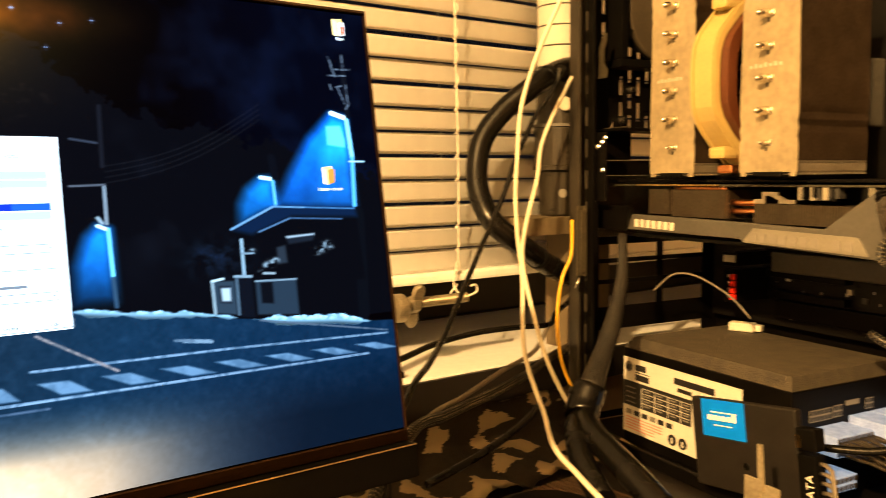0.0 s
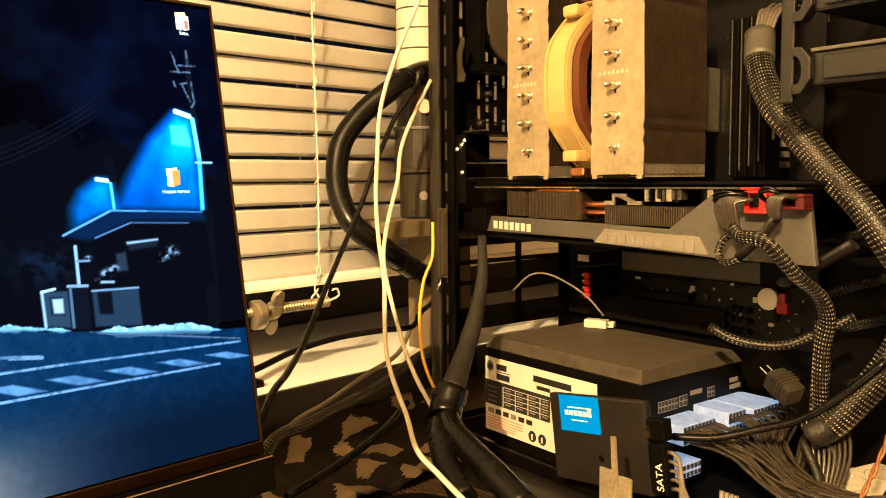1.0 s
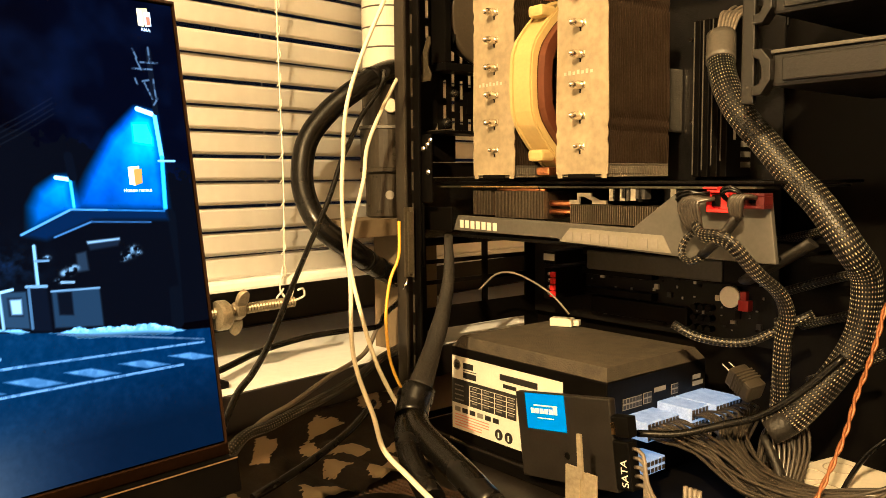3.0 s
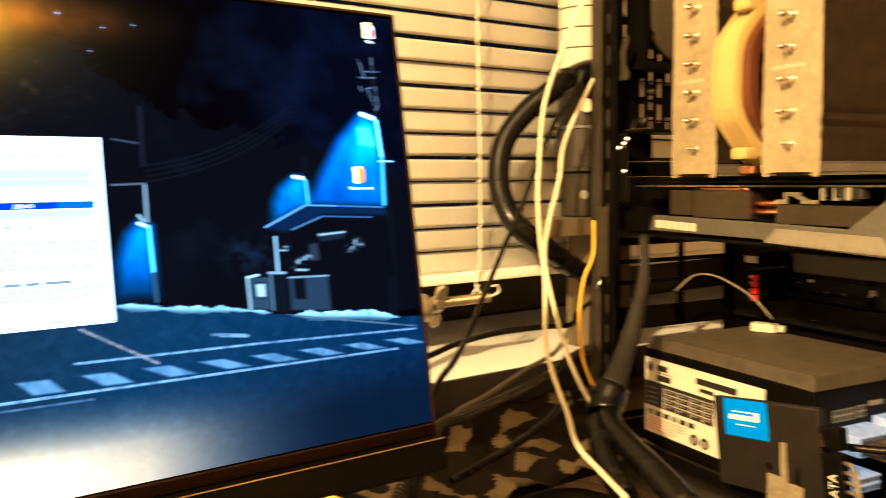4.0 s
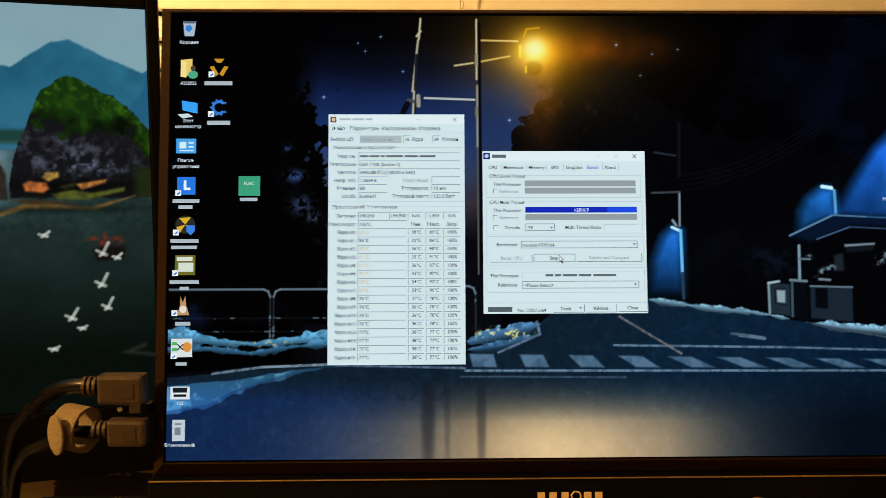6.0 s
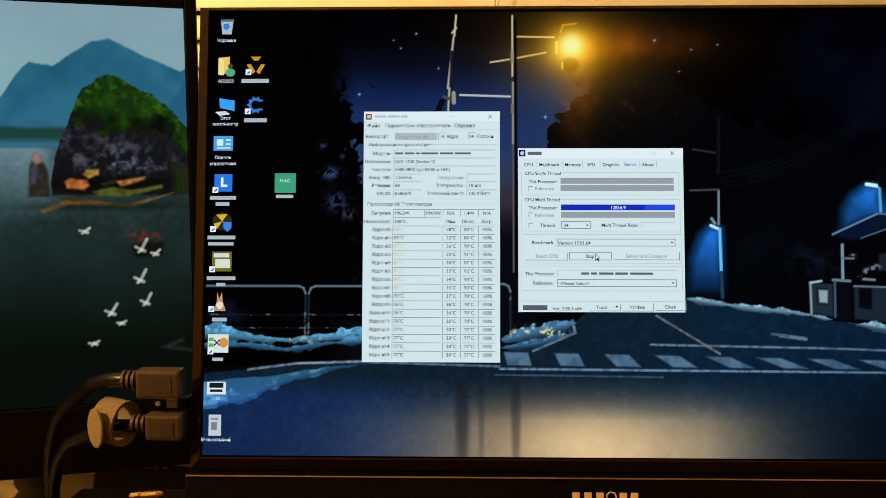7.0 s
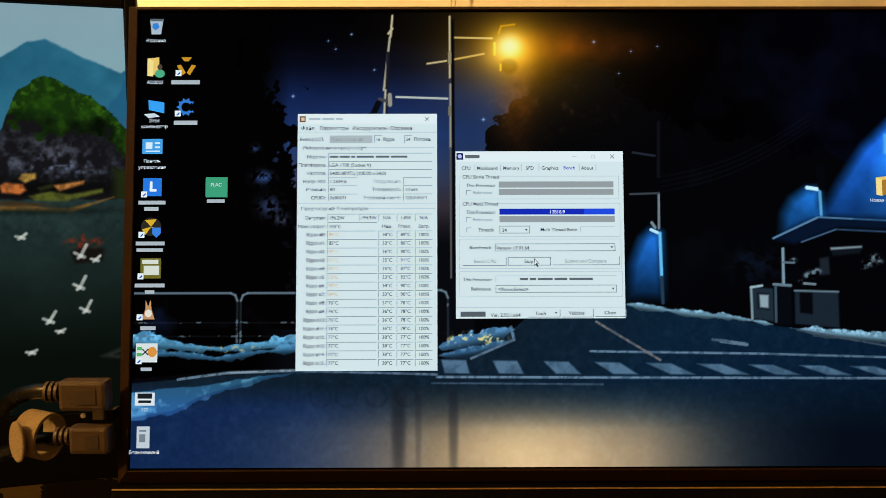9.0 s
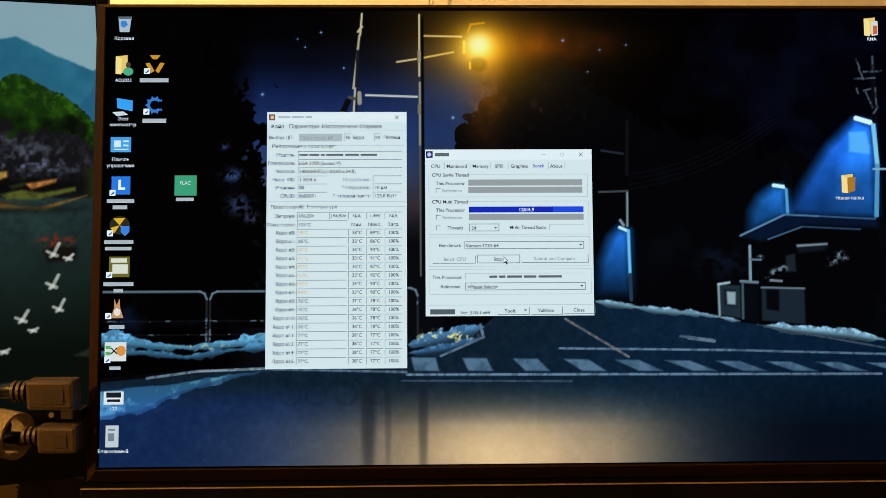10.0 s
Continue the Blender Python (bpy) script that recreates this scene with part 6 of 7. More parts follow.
for b0, b1, z0, z1, l in PLUGS[:4]:
    cols = max(3, int((b1 - b0) / 0.0046))
    for i in range(cols):
        for j in range(2):
            b, z = b0 + (b1 - b0) * (i + 0.5) / cols, z0 + (z1 - z0) * (0.28 + 0.45 * j)
            e = rs.uniform(-0.012, 0.012)
            pts = [cw(0.187 + l, b, z), cw(0.205 + l, b - 0.004, z + rs.uniform(-0.001, 0.002)), cw(0.262 + e, 0.010 + 0.45 * b, 0.820 + 0.10 * (z - 0.82) + rs.uniform(-0.008, 0.006)), cw(0.315 + e, -0.005 + 0.28 * b, 0.812 + rs.uniform(-0.008, 0.006)), cw(0.372, -0.012 + 0.2 * b, 0.822 + rs.uniform(-0.006, 0.008)), cw(0.405, 0.0 + 0.2 * b, 0.838 + rs.uniform(-0.006, 0.008))]
            cable("wire", pts, 0.00135, wire_grey, "thin grey wire of a bundle from the power supply", "wire", seg=6, step=0.008, group="power supply wires")
for i in range(8):
    e = rs.uniform(-0.004, 0.004)
    pts = [cw(0.285 + e, 0.05 + 0.004 * i, 0.808), cw(0.288 + e, 0.055 + 0.003 * i, 0.835), cw(0.296 + 0.002 * i, 0.05 + 0.003 * i, 0.848 + rs.uniform(-0.002, 0.002)), cw(0.306 + 0.0022 * i, 0.04 + 0.003 * i, 0.832), cw(0.310 + 0.0022 * i, 0.035, 0.806)]
    cable("wire", pts, 0.00135, wire_grey, "thin grey wire looping over the bundle", "wire", seg=6, step=0.006, group="power supply wires")
for i in range(5):
    z = 0.0 + 0.0044 * i
    s = SSD @ Vector((0.1155, -0.001, 0.008 + 0.0066 * i))
    pts = [tuple(s), tuple(SSD @ Vector((0.128, -0.006, 0.009 + 0.0058 * i))), cw(0.268, -0.056 + 0.0012 * i, 0.800 + 0.0027 * i), cw(0.312, -0.066, 0.789 + 0.0026 * i), cw(0.345, -0.074, 0.777 + 0.0024 * i)]
    cable("ribbon_wire", pts, 0.0016, grey_cable, "dull beige wire of the drive's flat cable", "wire", seg=6, step=0.006, group="drive power wires")
for i in range(4):
    pts = [cw(0.300 + 0.0035 * i, -0.06, 0.829), cw(0.301 + 0.0035 * i, -0.062, 0.80), cw(0.299 + 0.0035 * i, -0.064, DESK_Z + 0.001)]
    cable("ribbon_wire", pts, 0.0016, grey_cable, "dull beige wire standing up from the desk", "wire", seg=6, step=0.006, group="drive power wires")
# loose black plug behind the bundle
plug_grey = mat("plug_grey", (0.016, 0.013, 0.009), 0.5, 0, 0.2, 80, 0.1, 0.1)
lp = thing("loose_plug", "loose dusty dark power plug with two pins on the wires", "plug", CASE @ pose(0.2685, 0.060, 0.872, 10, 28, -12) @ Matrix.Scale(0.82, 4), (0, 0, 0))
part("body", box(B(), (-0.012, -0.010, -0.009), (0.018, 0.010, 0.010), 0.003), plug_grey, lp)
for k in range(4):
    part("rib", box(B(), (-0.004 + 0.0034 * k, -0.0108, -0.008), (-0.002 + 0.0034 * k, 0.0108, 0.0108), 0.0006), plug_grey, lp)
for y in (-0.004, 0.004):
    part("pin", rod(B(), (-0.012, y, 0.002), (-0.024, y, 0.002), 0.0013, seg=10), nickel, lp)
wp = thing("wire_connector", "milky white wire connector lying on the power supply", "connector", CASE @ pose(0.030, 0.118, PZ1 + 0.0048, 0, 0, 25), (0, 0, 0))
part("shell", box(B(), (-0.012, -0.006, -0.0044), (0.012, 0.006, 0.0044), 0.0016), milky, wp)
part("shell", box(B(), (0.0122, -0.0045, -0.003), (0.019, 0.0045, 0.003), 0.0012), milky, wp)

# ---- hoses and cables round the case ----
HOSE = [(0.752, 0.302, 1.143), (0.722, 0.297, 1.134), (0.692, 0.297, 1.118), (0.667, 0.31, 1.096), (0.646, 0.318, 1.068), (0.635, 0.315, 1.038), (0.63, 0.304, 1.011), (0.633, 0.286, 0.985), (0.66, 0.276, 0.963), (0.7, 0.288, 0.943), (0.746, 0.302, 0.925)]
hose = thing("rubber_hose", "thick black rubber hose bent in a wide loop", "hose", base=HOSE[0])
part("hose", tube(B(), HOSE, 0.0108, 18), black_rubber, hose)
HOSE_LINE = smooth_path(HOSE, 0.003)
for at_k in (0.115, 0.80, 0.875):
    k = int(at_k * len(HOSE_LINE))
    part("band", tube(B(), [tuple(HOSE_LINE[k]), tuple(HOSE_LINE[k + 2])], 0.0113, 18, 0.003), black_plastic, hose, "dull black tie band")
cable("black_cable", [(0.722, 0.292, 1.138), (0.688, 0.26, 1.115), (0.664, 0.262, 1.087), (0.647, 0.259, 1.063), (0.631, 0.253, 1.045), (0.614, 0.249, 1.015), (0.597, 0.245, 0.99), (0.575, 0.235, 0.967), (0.537, 0.207, 0.942), (0.497, 0.18, 0.911), (0.462, 0.15, 0.9), (0.425, 0.118, 0.893), (0.395, 0.095, 0.86), (0.385, 0.09, 0.77)], 0.0023, black_rubber, "thin black cable hanging down to the desk")
cable("black_cable", [(0.3, 0.12, 0.86), (0.4, 0.175, 0.885), (0.482, 0.209, 0.892), (0.523, 0.224, 0.895), (0.571, 0.231, 0.897), (0.622, 0.235, 0.895), (0.666, 0.245, 0.891), (0.7, 0.272, 0.895), (0.75, 0.3, 0.9)], 0.0025, black_rubber, "black cable running along the window sill")
cable("braided_cable", [(0.36, 0.1, 0.8), (0.451, 0.163, 0.846), (0.508, 0.193, 0.845), (0.573, 0.215, 0.847), (0.634, 0.242, 0.848), (0.7, 0.28, 0.849), (0.75, 0.302, 0.85)], 0.0042, braid_fine, "black braided cable behind the monitor")
cable("grey_cable", [(0.36, 0.12, 0.79), (0.43, 0.17, 0.81), (0.501, 0.211, 0.838), (0.55, 0.225, 0.846), (0.601, 0.238, 0.857), (0.652, 0.25, 0.867), (0.7, 0.28, 0.885), (0.75, 0.304, 0.9)], 0.0022, grey_cable, "thin grey cable behind the monitor")
cable("black_cable", [(0.431, 0.109, 0.833), (0.479, 0.116, 0.84), (0.526, 0.126, 0.85), (0.565, 0.144, 0.858)], 0.0028, black_rubber, "black cable rising from the desk")
cable("white_cable", [(0.65, 0.211, 1.188), (0.632, 0.225, 1.135), (0.62, 0.232, 1.091), (0.615, 0.232, 1.047), (0.612, 0.231, 1.012), (0.611, 0.227, 0.976), (0.612, 0.222, 0.94), (0.587, 0.193, 0.896), (0.567, 0.163, 0.876), (0.551, 0.129, 0.854), (0.532, 0.098, 0.84), (0.519, 0.062, 0.834), (0.505, 0.027, 0.831)], 0.0019, white_cable, "white cable hanging down past the case", group="white cables")
cable("white_cable", [(0.786, 0.301, 1.169), (0.754, 0.294, 1.145), (0.685, 0.257, 1.093), (0.659, 0.249, 1.058), (0.64, 0.234, 1.027), (0.617, 0.223, 0.988), (0.613, 0.223, 0.955), (0.61, 0.205, 0.91), (0.608, 0.187, 0.876), (0.608, 0.17, 0.853), (0.609, 0.151, 0.832)], 0.0019, white_cable, "white cable hanging down past the case", group="white cables")
cable("yellow_wire", [(0.672, 0.222, 0.99), (0.669, 0.22, 0.958), (0.66, 0.222, 0.938), (0.653, 0.221, 0.908), (0.649, 0.215, 0.878), (0.648, 0.208, 0.859), (0.649, 0.198, 0.842)], 0.0015, yellow_wire, "bright yellow wire beside the case post")
sl = thing("hose_bundle", "dusty black cloth sleeve joining two black hoses by a coupling", "hose", base=(0.614, 0.142, 0.861))
part("sleeve", tube(B(), [(0.728, 0.212, 0.974), (0.706, 0.192, 0.939), (0.677, 0.175, 0.905), (0.647, 0.161, 0.878), (0.617, 0.146, 0.857)], 0.0042, 16, 0.006, 0.6, 2.3, 0.05), sleeve_mat, sl, "wrinkled dusty cloth sleeve")
part("coupling", tube(B(), [(0.614, 0.142, 0.861), (0.604, 0.14, 0.847), (0.597, 0.135, 0.84)], 0.0135, 20, 0.004), black_rubber, sl)
part("coupling_ring", tube(B(), [(0.611, 0.143, 0.855), (0.608, 0.143, 0.85)], 0.0150, 20, 0.002), black_rubber, sl)
part("hose", tube(B(), [(0.599, 0.134, 0.842), (0.581, 0.109, 0.838), (0.568, 0.077, 0.833), (0.556, 0.045, 0.828), (0.545, 0.011, 0.819)], 0.0098, 16), black_rubber, sl)
part("hose", tube(B(), [(0.599, 0.141, 0.839), (0.573, 0.117, 0.836), (0.551, 0.088, 0.827), (0.534, 0.053, 0.815)], 0.0090, 16), black_rubber, sl)
atx = thing("main_power_cable", "thick black braided power cable curving past the drive cage", "cable", base=(0.829, -0.017, 1.162))
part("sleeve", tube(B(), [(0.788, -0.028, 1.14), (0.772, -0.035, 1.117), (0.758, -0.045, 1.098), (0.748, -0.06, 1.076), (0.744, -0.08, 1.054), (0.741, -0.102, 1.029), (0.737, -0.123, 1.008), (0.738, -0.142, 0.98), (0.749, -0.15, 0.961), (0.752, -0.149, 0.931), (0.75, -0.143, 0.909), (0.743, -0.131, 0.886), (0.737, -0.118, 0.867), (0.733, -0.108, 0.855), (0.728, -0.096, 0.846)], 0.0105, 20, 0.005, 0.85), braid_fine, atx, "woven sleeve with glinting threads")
part("collar", tube(B(), [(0.788, -0.028, 1.14), (0.772, -0.035, 1.117)], 0.0115, 20, 0.005, 0.85), mat("shrink_collar", (0.07, 0.062, 0.05), 0.5, 0, 0.15, 60, 0.1), atx, "grey shrink collar")
part("collar", tube(B(), [(0.733, -0.108, 0.855), (0.728, -0.096, 0.846)], 0.0113, 20, 0.005, 0.85), sleeve_mat, atx)
for k in range(6):
    part("wire", tube(B(), [(0.786 + 0.0022 * k, -0.0255 - 0.0012 * k, 1.1375), (0.806 + 0.0026 * k, -0.020 - 0.002 * k, 1.160), (0.838 + 0.003 * k, -0.012 - 0.003 * k, 1.168), (0.862 + 0.004 * k, -0.008 - 0.005 * k, 1.176), (0.888, -0.004 - 0.006 * k, 1.172)], 0.0016, 6), grey_cable, atx)
part("plug", box(B(), (0.884, -0.046, 1.158), (0.905, 0.002, 1.18), 0.001), black_plastic, atx)
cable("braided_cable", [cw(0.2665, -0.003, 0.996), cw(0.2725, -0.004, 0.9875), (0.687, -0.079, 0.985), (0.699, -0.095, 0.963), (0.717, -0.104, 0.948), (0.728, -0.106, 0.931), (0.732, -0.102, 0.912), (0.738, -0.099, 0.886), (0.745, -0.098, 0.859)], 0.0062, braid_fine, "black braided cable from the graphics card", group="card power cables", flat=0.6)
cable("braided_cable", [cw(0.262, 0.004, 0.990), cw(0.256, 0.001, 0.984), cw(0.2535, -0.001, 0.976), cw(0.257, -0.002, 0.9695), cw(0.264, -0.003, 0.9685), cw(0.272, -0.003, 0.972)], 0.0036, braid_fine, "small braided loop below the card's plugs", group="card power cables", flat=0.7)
cable("flat_cable", [cw(0.298, 0.000, 1.003), cw(0.291, -0.003, 0.992), cw(0.282, -0.004, 0.982), cw(0.272, -0.003, 0.9735)], 0.0052, sleeve_mat, "flat dark lead below the card's second plug", flat=0.5, group="card power cables")
for k in range(7):
    e = 0.0024 * k
    cable("wire", [cw(0.2725 + 0.0012 * k, -0.001, 1.0130), cw(0.264 + 0.5 * e, -0.006, 1.0150 - 0.0006 * k), cw(0.2555 + e, -0.0075, 1.009), cw(0.2565 + e, -0.006, 1.000), cw(0.2600 + 0.75 * e, -0.003, 0.991)], 0.0016, wire_grey, "thin grey wire bent down from a red plug", "wire", seg=6, step=0.004, group="card plug wires")
for k in range(5):
    cable("wire", [cw(0.3015 + 0.002 * k, 0.001, 1.0140), cw(0.297 + 0.002 * k, -0.006, 1.0155), cw(0.2945 + 0.002 * k, -0.007, 1.009), cw(0.2955 + 0.0012 * k, -0.003, 0.999)], 0.0016, wire_grey, "thin grey wire bent down from the second plug", "wire", seg=6, step=0.004, group="card plug wires")
for k in range(2):
    cable("black_wire", [cw(0.275, 0.0, 1.0150 + 0.002 * k), cw(0.263, -0.0085, 1.0185 - 0.002 * k), cw(0.2525, -0.006, 1.0155 - 0.003 * k), cw(0.256, -0.003, 1.010 - 0.002 * k)], 0.0013, black_rubber, "glossy black wire looped beside the red plug", "wire", seg=6, step=0.004, group="card plug wires")
    cable("black_wire", [cw(0.2905, -0.001, 1.0115), cw(0.289, -0.008, 1.0165 + 0.002 * k), cw(0.296, -0.009, 1.0195 + 0.002 * k), cw(0.3025, -0.005, 1.0165), cw(0.301, -0.002, 1.011)], 0.0014, black_rubber, "glossy black wire looped beside the red plug", "wire", seg=6, step=0.004, group="card plug wires")
cable("flat_cable", [cw(0.332, 0.035, 0.9835), cw(0.314, 0.032, 0.971), cw(0.297, 0.031, 0.961), cw(0.284, 0.034, 0.953)], 0.0075, sleeve_mat, "grey flat sleeve slanting past the card's end", flat=0.45, group="card power cables")
cable("braided_cable", [cw(0.2995, 0.060, 0.925), cw(0.2998, 0.060, 0.905), cw(0.2995, 0.058, 0.880), cw(0.299, 0.056, 0.850)], 0.0062, braid_fine, "upright flat braided cable behind the bundle", flat=0.5)
cable("braided_cable", [(0.76, -0.005, 0.909), (0.763, -0.021, 0.901), (0.771, -0.041, 0.897), (0.778, -0.061, 0.899), (0.786, -0.08, 0.91), (0.796, -0.102, 0.923)], 0.0035, braid_fine, "thin black braided cable crossing the case")
cable("black_cable", [(0.699, -0.007, 0.833), (0.71, -0.036, 0.836), (0.721, -0.064, 0.846), (0.727, -0.087, 0.855), (0.729, -0.105, 0.868), (0.732, -0.123, 0.885), (0.735, -0.142, 0.906)], 0.0029, black_rubber, "smooth black cable over the wire bundle")
cable("fine_wire", [(0.821, 0.136, 0.894), (0.818, 0.153, 0.911), (0.812, 0.173, 0.924), (0.806, 0.193, 0.932), (0.8, 0.211, 0.93), (0.793, 0.228, 0.913)], 0.0011, grey_cable, "thin pale wire to the white connector", "wire", seg=6)
ORANGE = smooth_path([(0.702, -0.174, 0.949), (0.69, -0.173, 0.93), (0.677, -0.171, 0.912), (0.664, -0.169, 0.897), (0.652, -0.168, 0.881), (0.638, -0.165, 0.863), (0.623, -0.161, 0.845)], 0.003)
tw = thing("twisted_cord", "copper-coloured twisted cord hanging before the case", "cord", base=tuple(ORANGE[0]))
for ph in (0.0, math.pi):
    pts = []
    for k, p in enumerate(ORANGE):
        an = k * 0.9 + ph
        pts.append(tuple(p + Vector((math.cos(an) * 0.0009, math.sin(an) * 0.0009, math.cos(an) * 0.0004))))
    part("strand", tube(B(), pts, 0.00095, 7, 0.003), orange_cord, tw)

# dark cable ends crowding the front of the case
CL = [[(0.86, -0.06, 0.93), (0.85, -0.10, 0.945), (0.835, -0.135, 0.955)], [(0.87, -0.07, 0.90), (0.85, -0.11, 0.915), (0.84, -0.15, 0.93)], [(0.80, -0.10, 0.87), (0.79, -0.13, 0.885), (0.775, -0.16, 0.905)], [(0.88, -0.02, 0.965), (0.865, -0.06, 0.975), (0.84, -0.10, 0.985)]]
for k, pts in enumerate(CL):
    cable("braided_cable", pts, 0.0055, braid_fine, "short dark braided cable end at the case front", flat=0.7, group="cable ends")
cable("flat_cable", [(0.735, -0.09, 0.84), (0.728, -0.105, 0.815), (0.71, -0.115, 0.79), (0.69, -0.12, 0.768)], 0.0072, sleeve_mat, "flat dull cable bending down to the desk", flat=0.5)
cable("flat_cable", [cw(0.306, 0.060, 0.842), cw(0.312, 0.058, 0.830), cw(0.317, 0.055, 0.815), cw(0.322, 0.05, 0.7975), cw(0.324, 0.045, 0.785)], 0.0085, sleeve_mat, "flat dull strap hanging before the printed box", flat=0.35)
cable("flat_cable", [cw(0.372, 0.07, 0.852), cw(0.360, 0.064, 0.838), cw(0.350, 0.060, 0.818), cw(0.345, 0.058, 0.803), cw(0.342, 0.056, 0.785)], 0.0042, black_rubber, "narrow dark strap hanging over the printed sheets", flat=0.4)

# ---- window sill: canister on a small shelf, clamp ----
can_plastic = mat("canister_plastic", (0.022, 0.018, 0.012), 0.3, 0, 0.25, 50, 0.06, 0.05, spec=0.4)
ped = thing("small_shelf", "small dull wooden shelf standing on the sill", "shelf", base=(0.756, 0.317, SILL_Z))
part("board", box(B(), (0.676, 0.289, 0.9705), (0.800, 0.346, 0.988), 0.001), card_beige, ped)
part("support", box(B(), (0.752, 0.292, SILL_Z), (0.798, 0.343, 0.9703), 0.001), card_beige, ped)
can = thing("canister", "black pump canister with a clear ribbed cylinder on top", "canister", base=(0.753, 0.319, 0.988))
at = Matrix.Translation((0.753, 0.319, 0))
part("lower_body", lathe(B(), [(0.022, 0.988), (0.0245, 0.990), (0.0245, 1.034), (0.028, 1.036)], 40, at), can_plastic, can, smooth=False)
part("mark_ring", lathe(B(), [(0.0046, 0), (0.0046, 0.0004)], 20, Matrix.Translation((0.7365, 0.3005, 1.012)) @ pose(0, 0, 0, 90, 0, -45)), grey_dark, can)
part("body", lathe(B(), [(0.0305, 1.0362), (0.0305, 1.040), (0.0295, 1.041), (0.0295, 1.080)], 40, at), can_plastic, can)
part("rim", lathe(B(), [(0.0310, 1.0805), (0.0310, 1.0835)], 40, at), grey_metal, can)
part("head", lathe(B(), [(0.027, 1.084), (0.027, 1.125), (0.025, 1.128)], 40, at), can_plastic, can)
part("knob", lathe(B(), [(0.0072, 0), (0.0072, 0.004), (0.0064, 0.005)], 24, Matrix.Translation((0.7365, 0.2975, 1.103)) @ pose(0, 0, 0, 90, 0, -42)), mat("pale_knob", (0.5, 0.44, 0.34), 0.5, 0, 0.1, 60, 0.05), can, "pale round knob")
cyl = part("cylinder", lathe(B(), [(0.0262, 1.1285), (0.0262, 1.33)], 48, at), clear_tube, can, "clear plastic cylinder")
for k in range(8):
    part("ring", lathe(B(), [(0.0264, 1.142 + 0.0205 * k), (0.0270, 1.1428 + 0.0205 * k), (0.0264, 1.1436 + 0.0205 * k)], 48, at), grey_metal, cyl)
part("lid", lathe(B(), [(0.0275, 1.3305), (0.0275, 1.345)], 40, at), black_plastic, can)

cl = thing("screw_clamp", "steel screw clamp with a cream wing nut on the sill", "clamp", base=(0.545, 0.32, SILL_Z))
part("foot", box(B(), (0.525, 0.31, SILL_Z), (0.545, 0.335, SILL_Z + 0.006), 0.001), black_steel, cl)
part("upright", box(B(), (0.528, 0.317, SILL_Z + 0.006), (0.536, 0.327, 0.925), 0.001), black_steel, cl)
bm = B()
prof = []
for k in range(60):
    prof.append((0.0052 if k % 2 else 0.0040, 0.0016 * k))
lathe(bm, prof, 14, Matrix.Translation((0.530, 0.32, 0.912)) @ pose(0, 0, 0, 0, 90, 0))
part("threaded_rod", bm, mat("dull_steel", (0.25, 0.21, 0.14), 0.45, 0.8, 0.2, 80, 0.1), cl, "dull threaded rod")
steel = mat("worn_steel", (0.36, 0.31, 0.22), 0.35, 0.75, 0.25, 70, 0.15)
part("hub", lathe(B(), [(0.007, 0), (0.0125, 0.001), (0.0135, 0.004), (0.0135, 0.010), (0.011, 0.013), (0.007, 0.014)], 28, Matrix.Translation((0.539, 0.32, 0.909)) @ pose(0, 0, 0, 0, 90, 0)), steel, cl, "round worn steel collar")
for an in (25, 205):
    bm = B()
    prism(bm, [(-0.004, 0.006), (0.005, 0.006), (0.0070, 0.014), (0.0060, 0.021), (0.001, 0.024), (-0.004, 0.020), (-0.005, 0.014)], -0.0028, 0.0028, 1, 0.0016)
    bmesh.ops.transform(bm, matrix=Matrix.Translation((0.5630, 0.32, 0.909)) @ pose(0, 0, 0, an, 0, 0), verts=bm.verts)
    part("wing", bm, steel, cl, "bent steel wing of the nut")
part("nut", lathe(B(), [(0.0062, 0), (0.0085, 0.001), (0.0085, 0.008), (0.0062, 0.010)], 6, Matrix.Translation((0.5580, 0.32, 0.911)) @ pose(0, 0, 0, 0, 90, 0)), steel, cl)
hk = thing("cord_hook", "small pale wire hook at the end of the blind's cord", "hook", base=(0.640, 0.335, 0.912))
bm = B()
tube(bm, [(0.624, 0.338, 0.920), (0.630, 0.335, 0.910), (0.640, 0.335, 0.9105), (0.650, 0.335, 0.914), (0.648, 0.335, 0.921), (0.642, 0.335, 0.920)], 0.0011, 8, 0.003)
tube(bm, [(0.628, 0.337, 0.914), (0.622, 0.336, 0.908), (0.617, 0.336, 0.914), (0.624, 0.337, 0.920), (0.632, 0.345, 0.9215)], 0.0010, 8, 0.003)
part("wire", bm, cord_mat, hk)

# ---- on the desk behind the monitor ----
bm = B()
uv = bm.loops.layers.uv.verify()
nx, nz = 150, 14
grid = []
for j in range(nz + 1):
    row = []
    for i in range(nx + 1):
        x = -0.42 + 1.15 * i / nx
        t = j / nz
        wave = 0.006 * math.sin(i * 0.75 + 1.2 * math.sin(j * 0.5)) + 0.003 * math.sin(i * 1.9)
        y, z = (0.288 - 0.10 * (1 - t / 0.55) if t < 0.55 else 0.286 - 0.004 * (t - 0.55)), (DESK_Z + 0.004 + 0.010 * t if t < 0.55 else DESK_Z + 0.0095 + 0.080 * (t - 0.55))
        row.append(bm.verts.new((x, y - abs(wave) * (0.4 if t > 0.55 else 0.2), z + (wave if t < 0.55 else wave * 0.4) * 0.6 + 0.004)))
    grid.append(row)
for j in range(nz):
    for i in range(nx):
        bm.faces.new((grid[j][i], grid[j][i + 1], grid[j + 1][i + 1], grid[j + 1][i])).smooth = True
bmesh.ops.solidify(bm, geom=bm.faces[:], thickness=0.002)
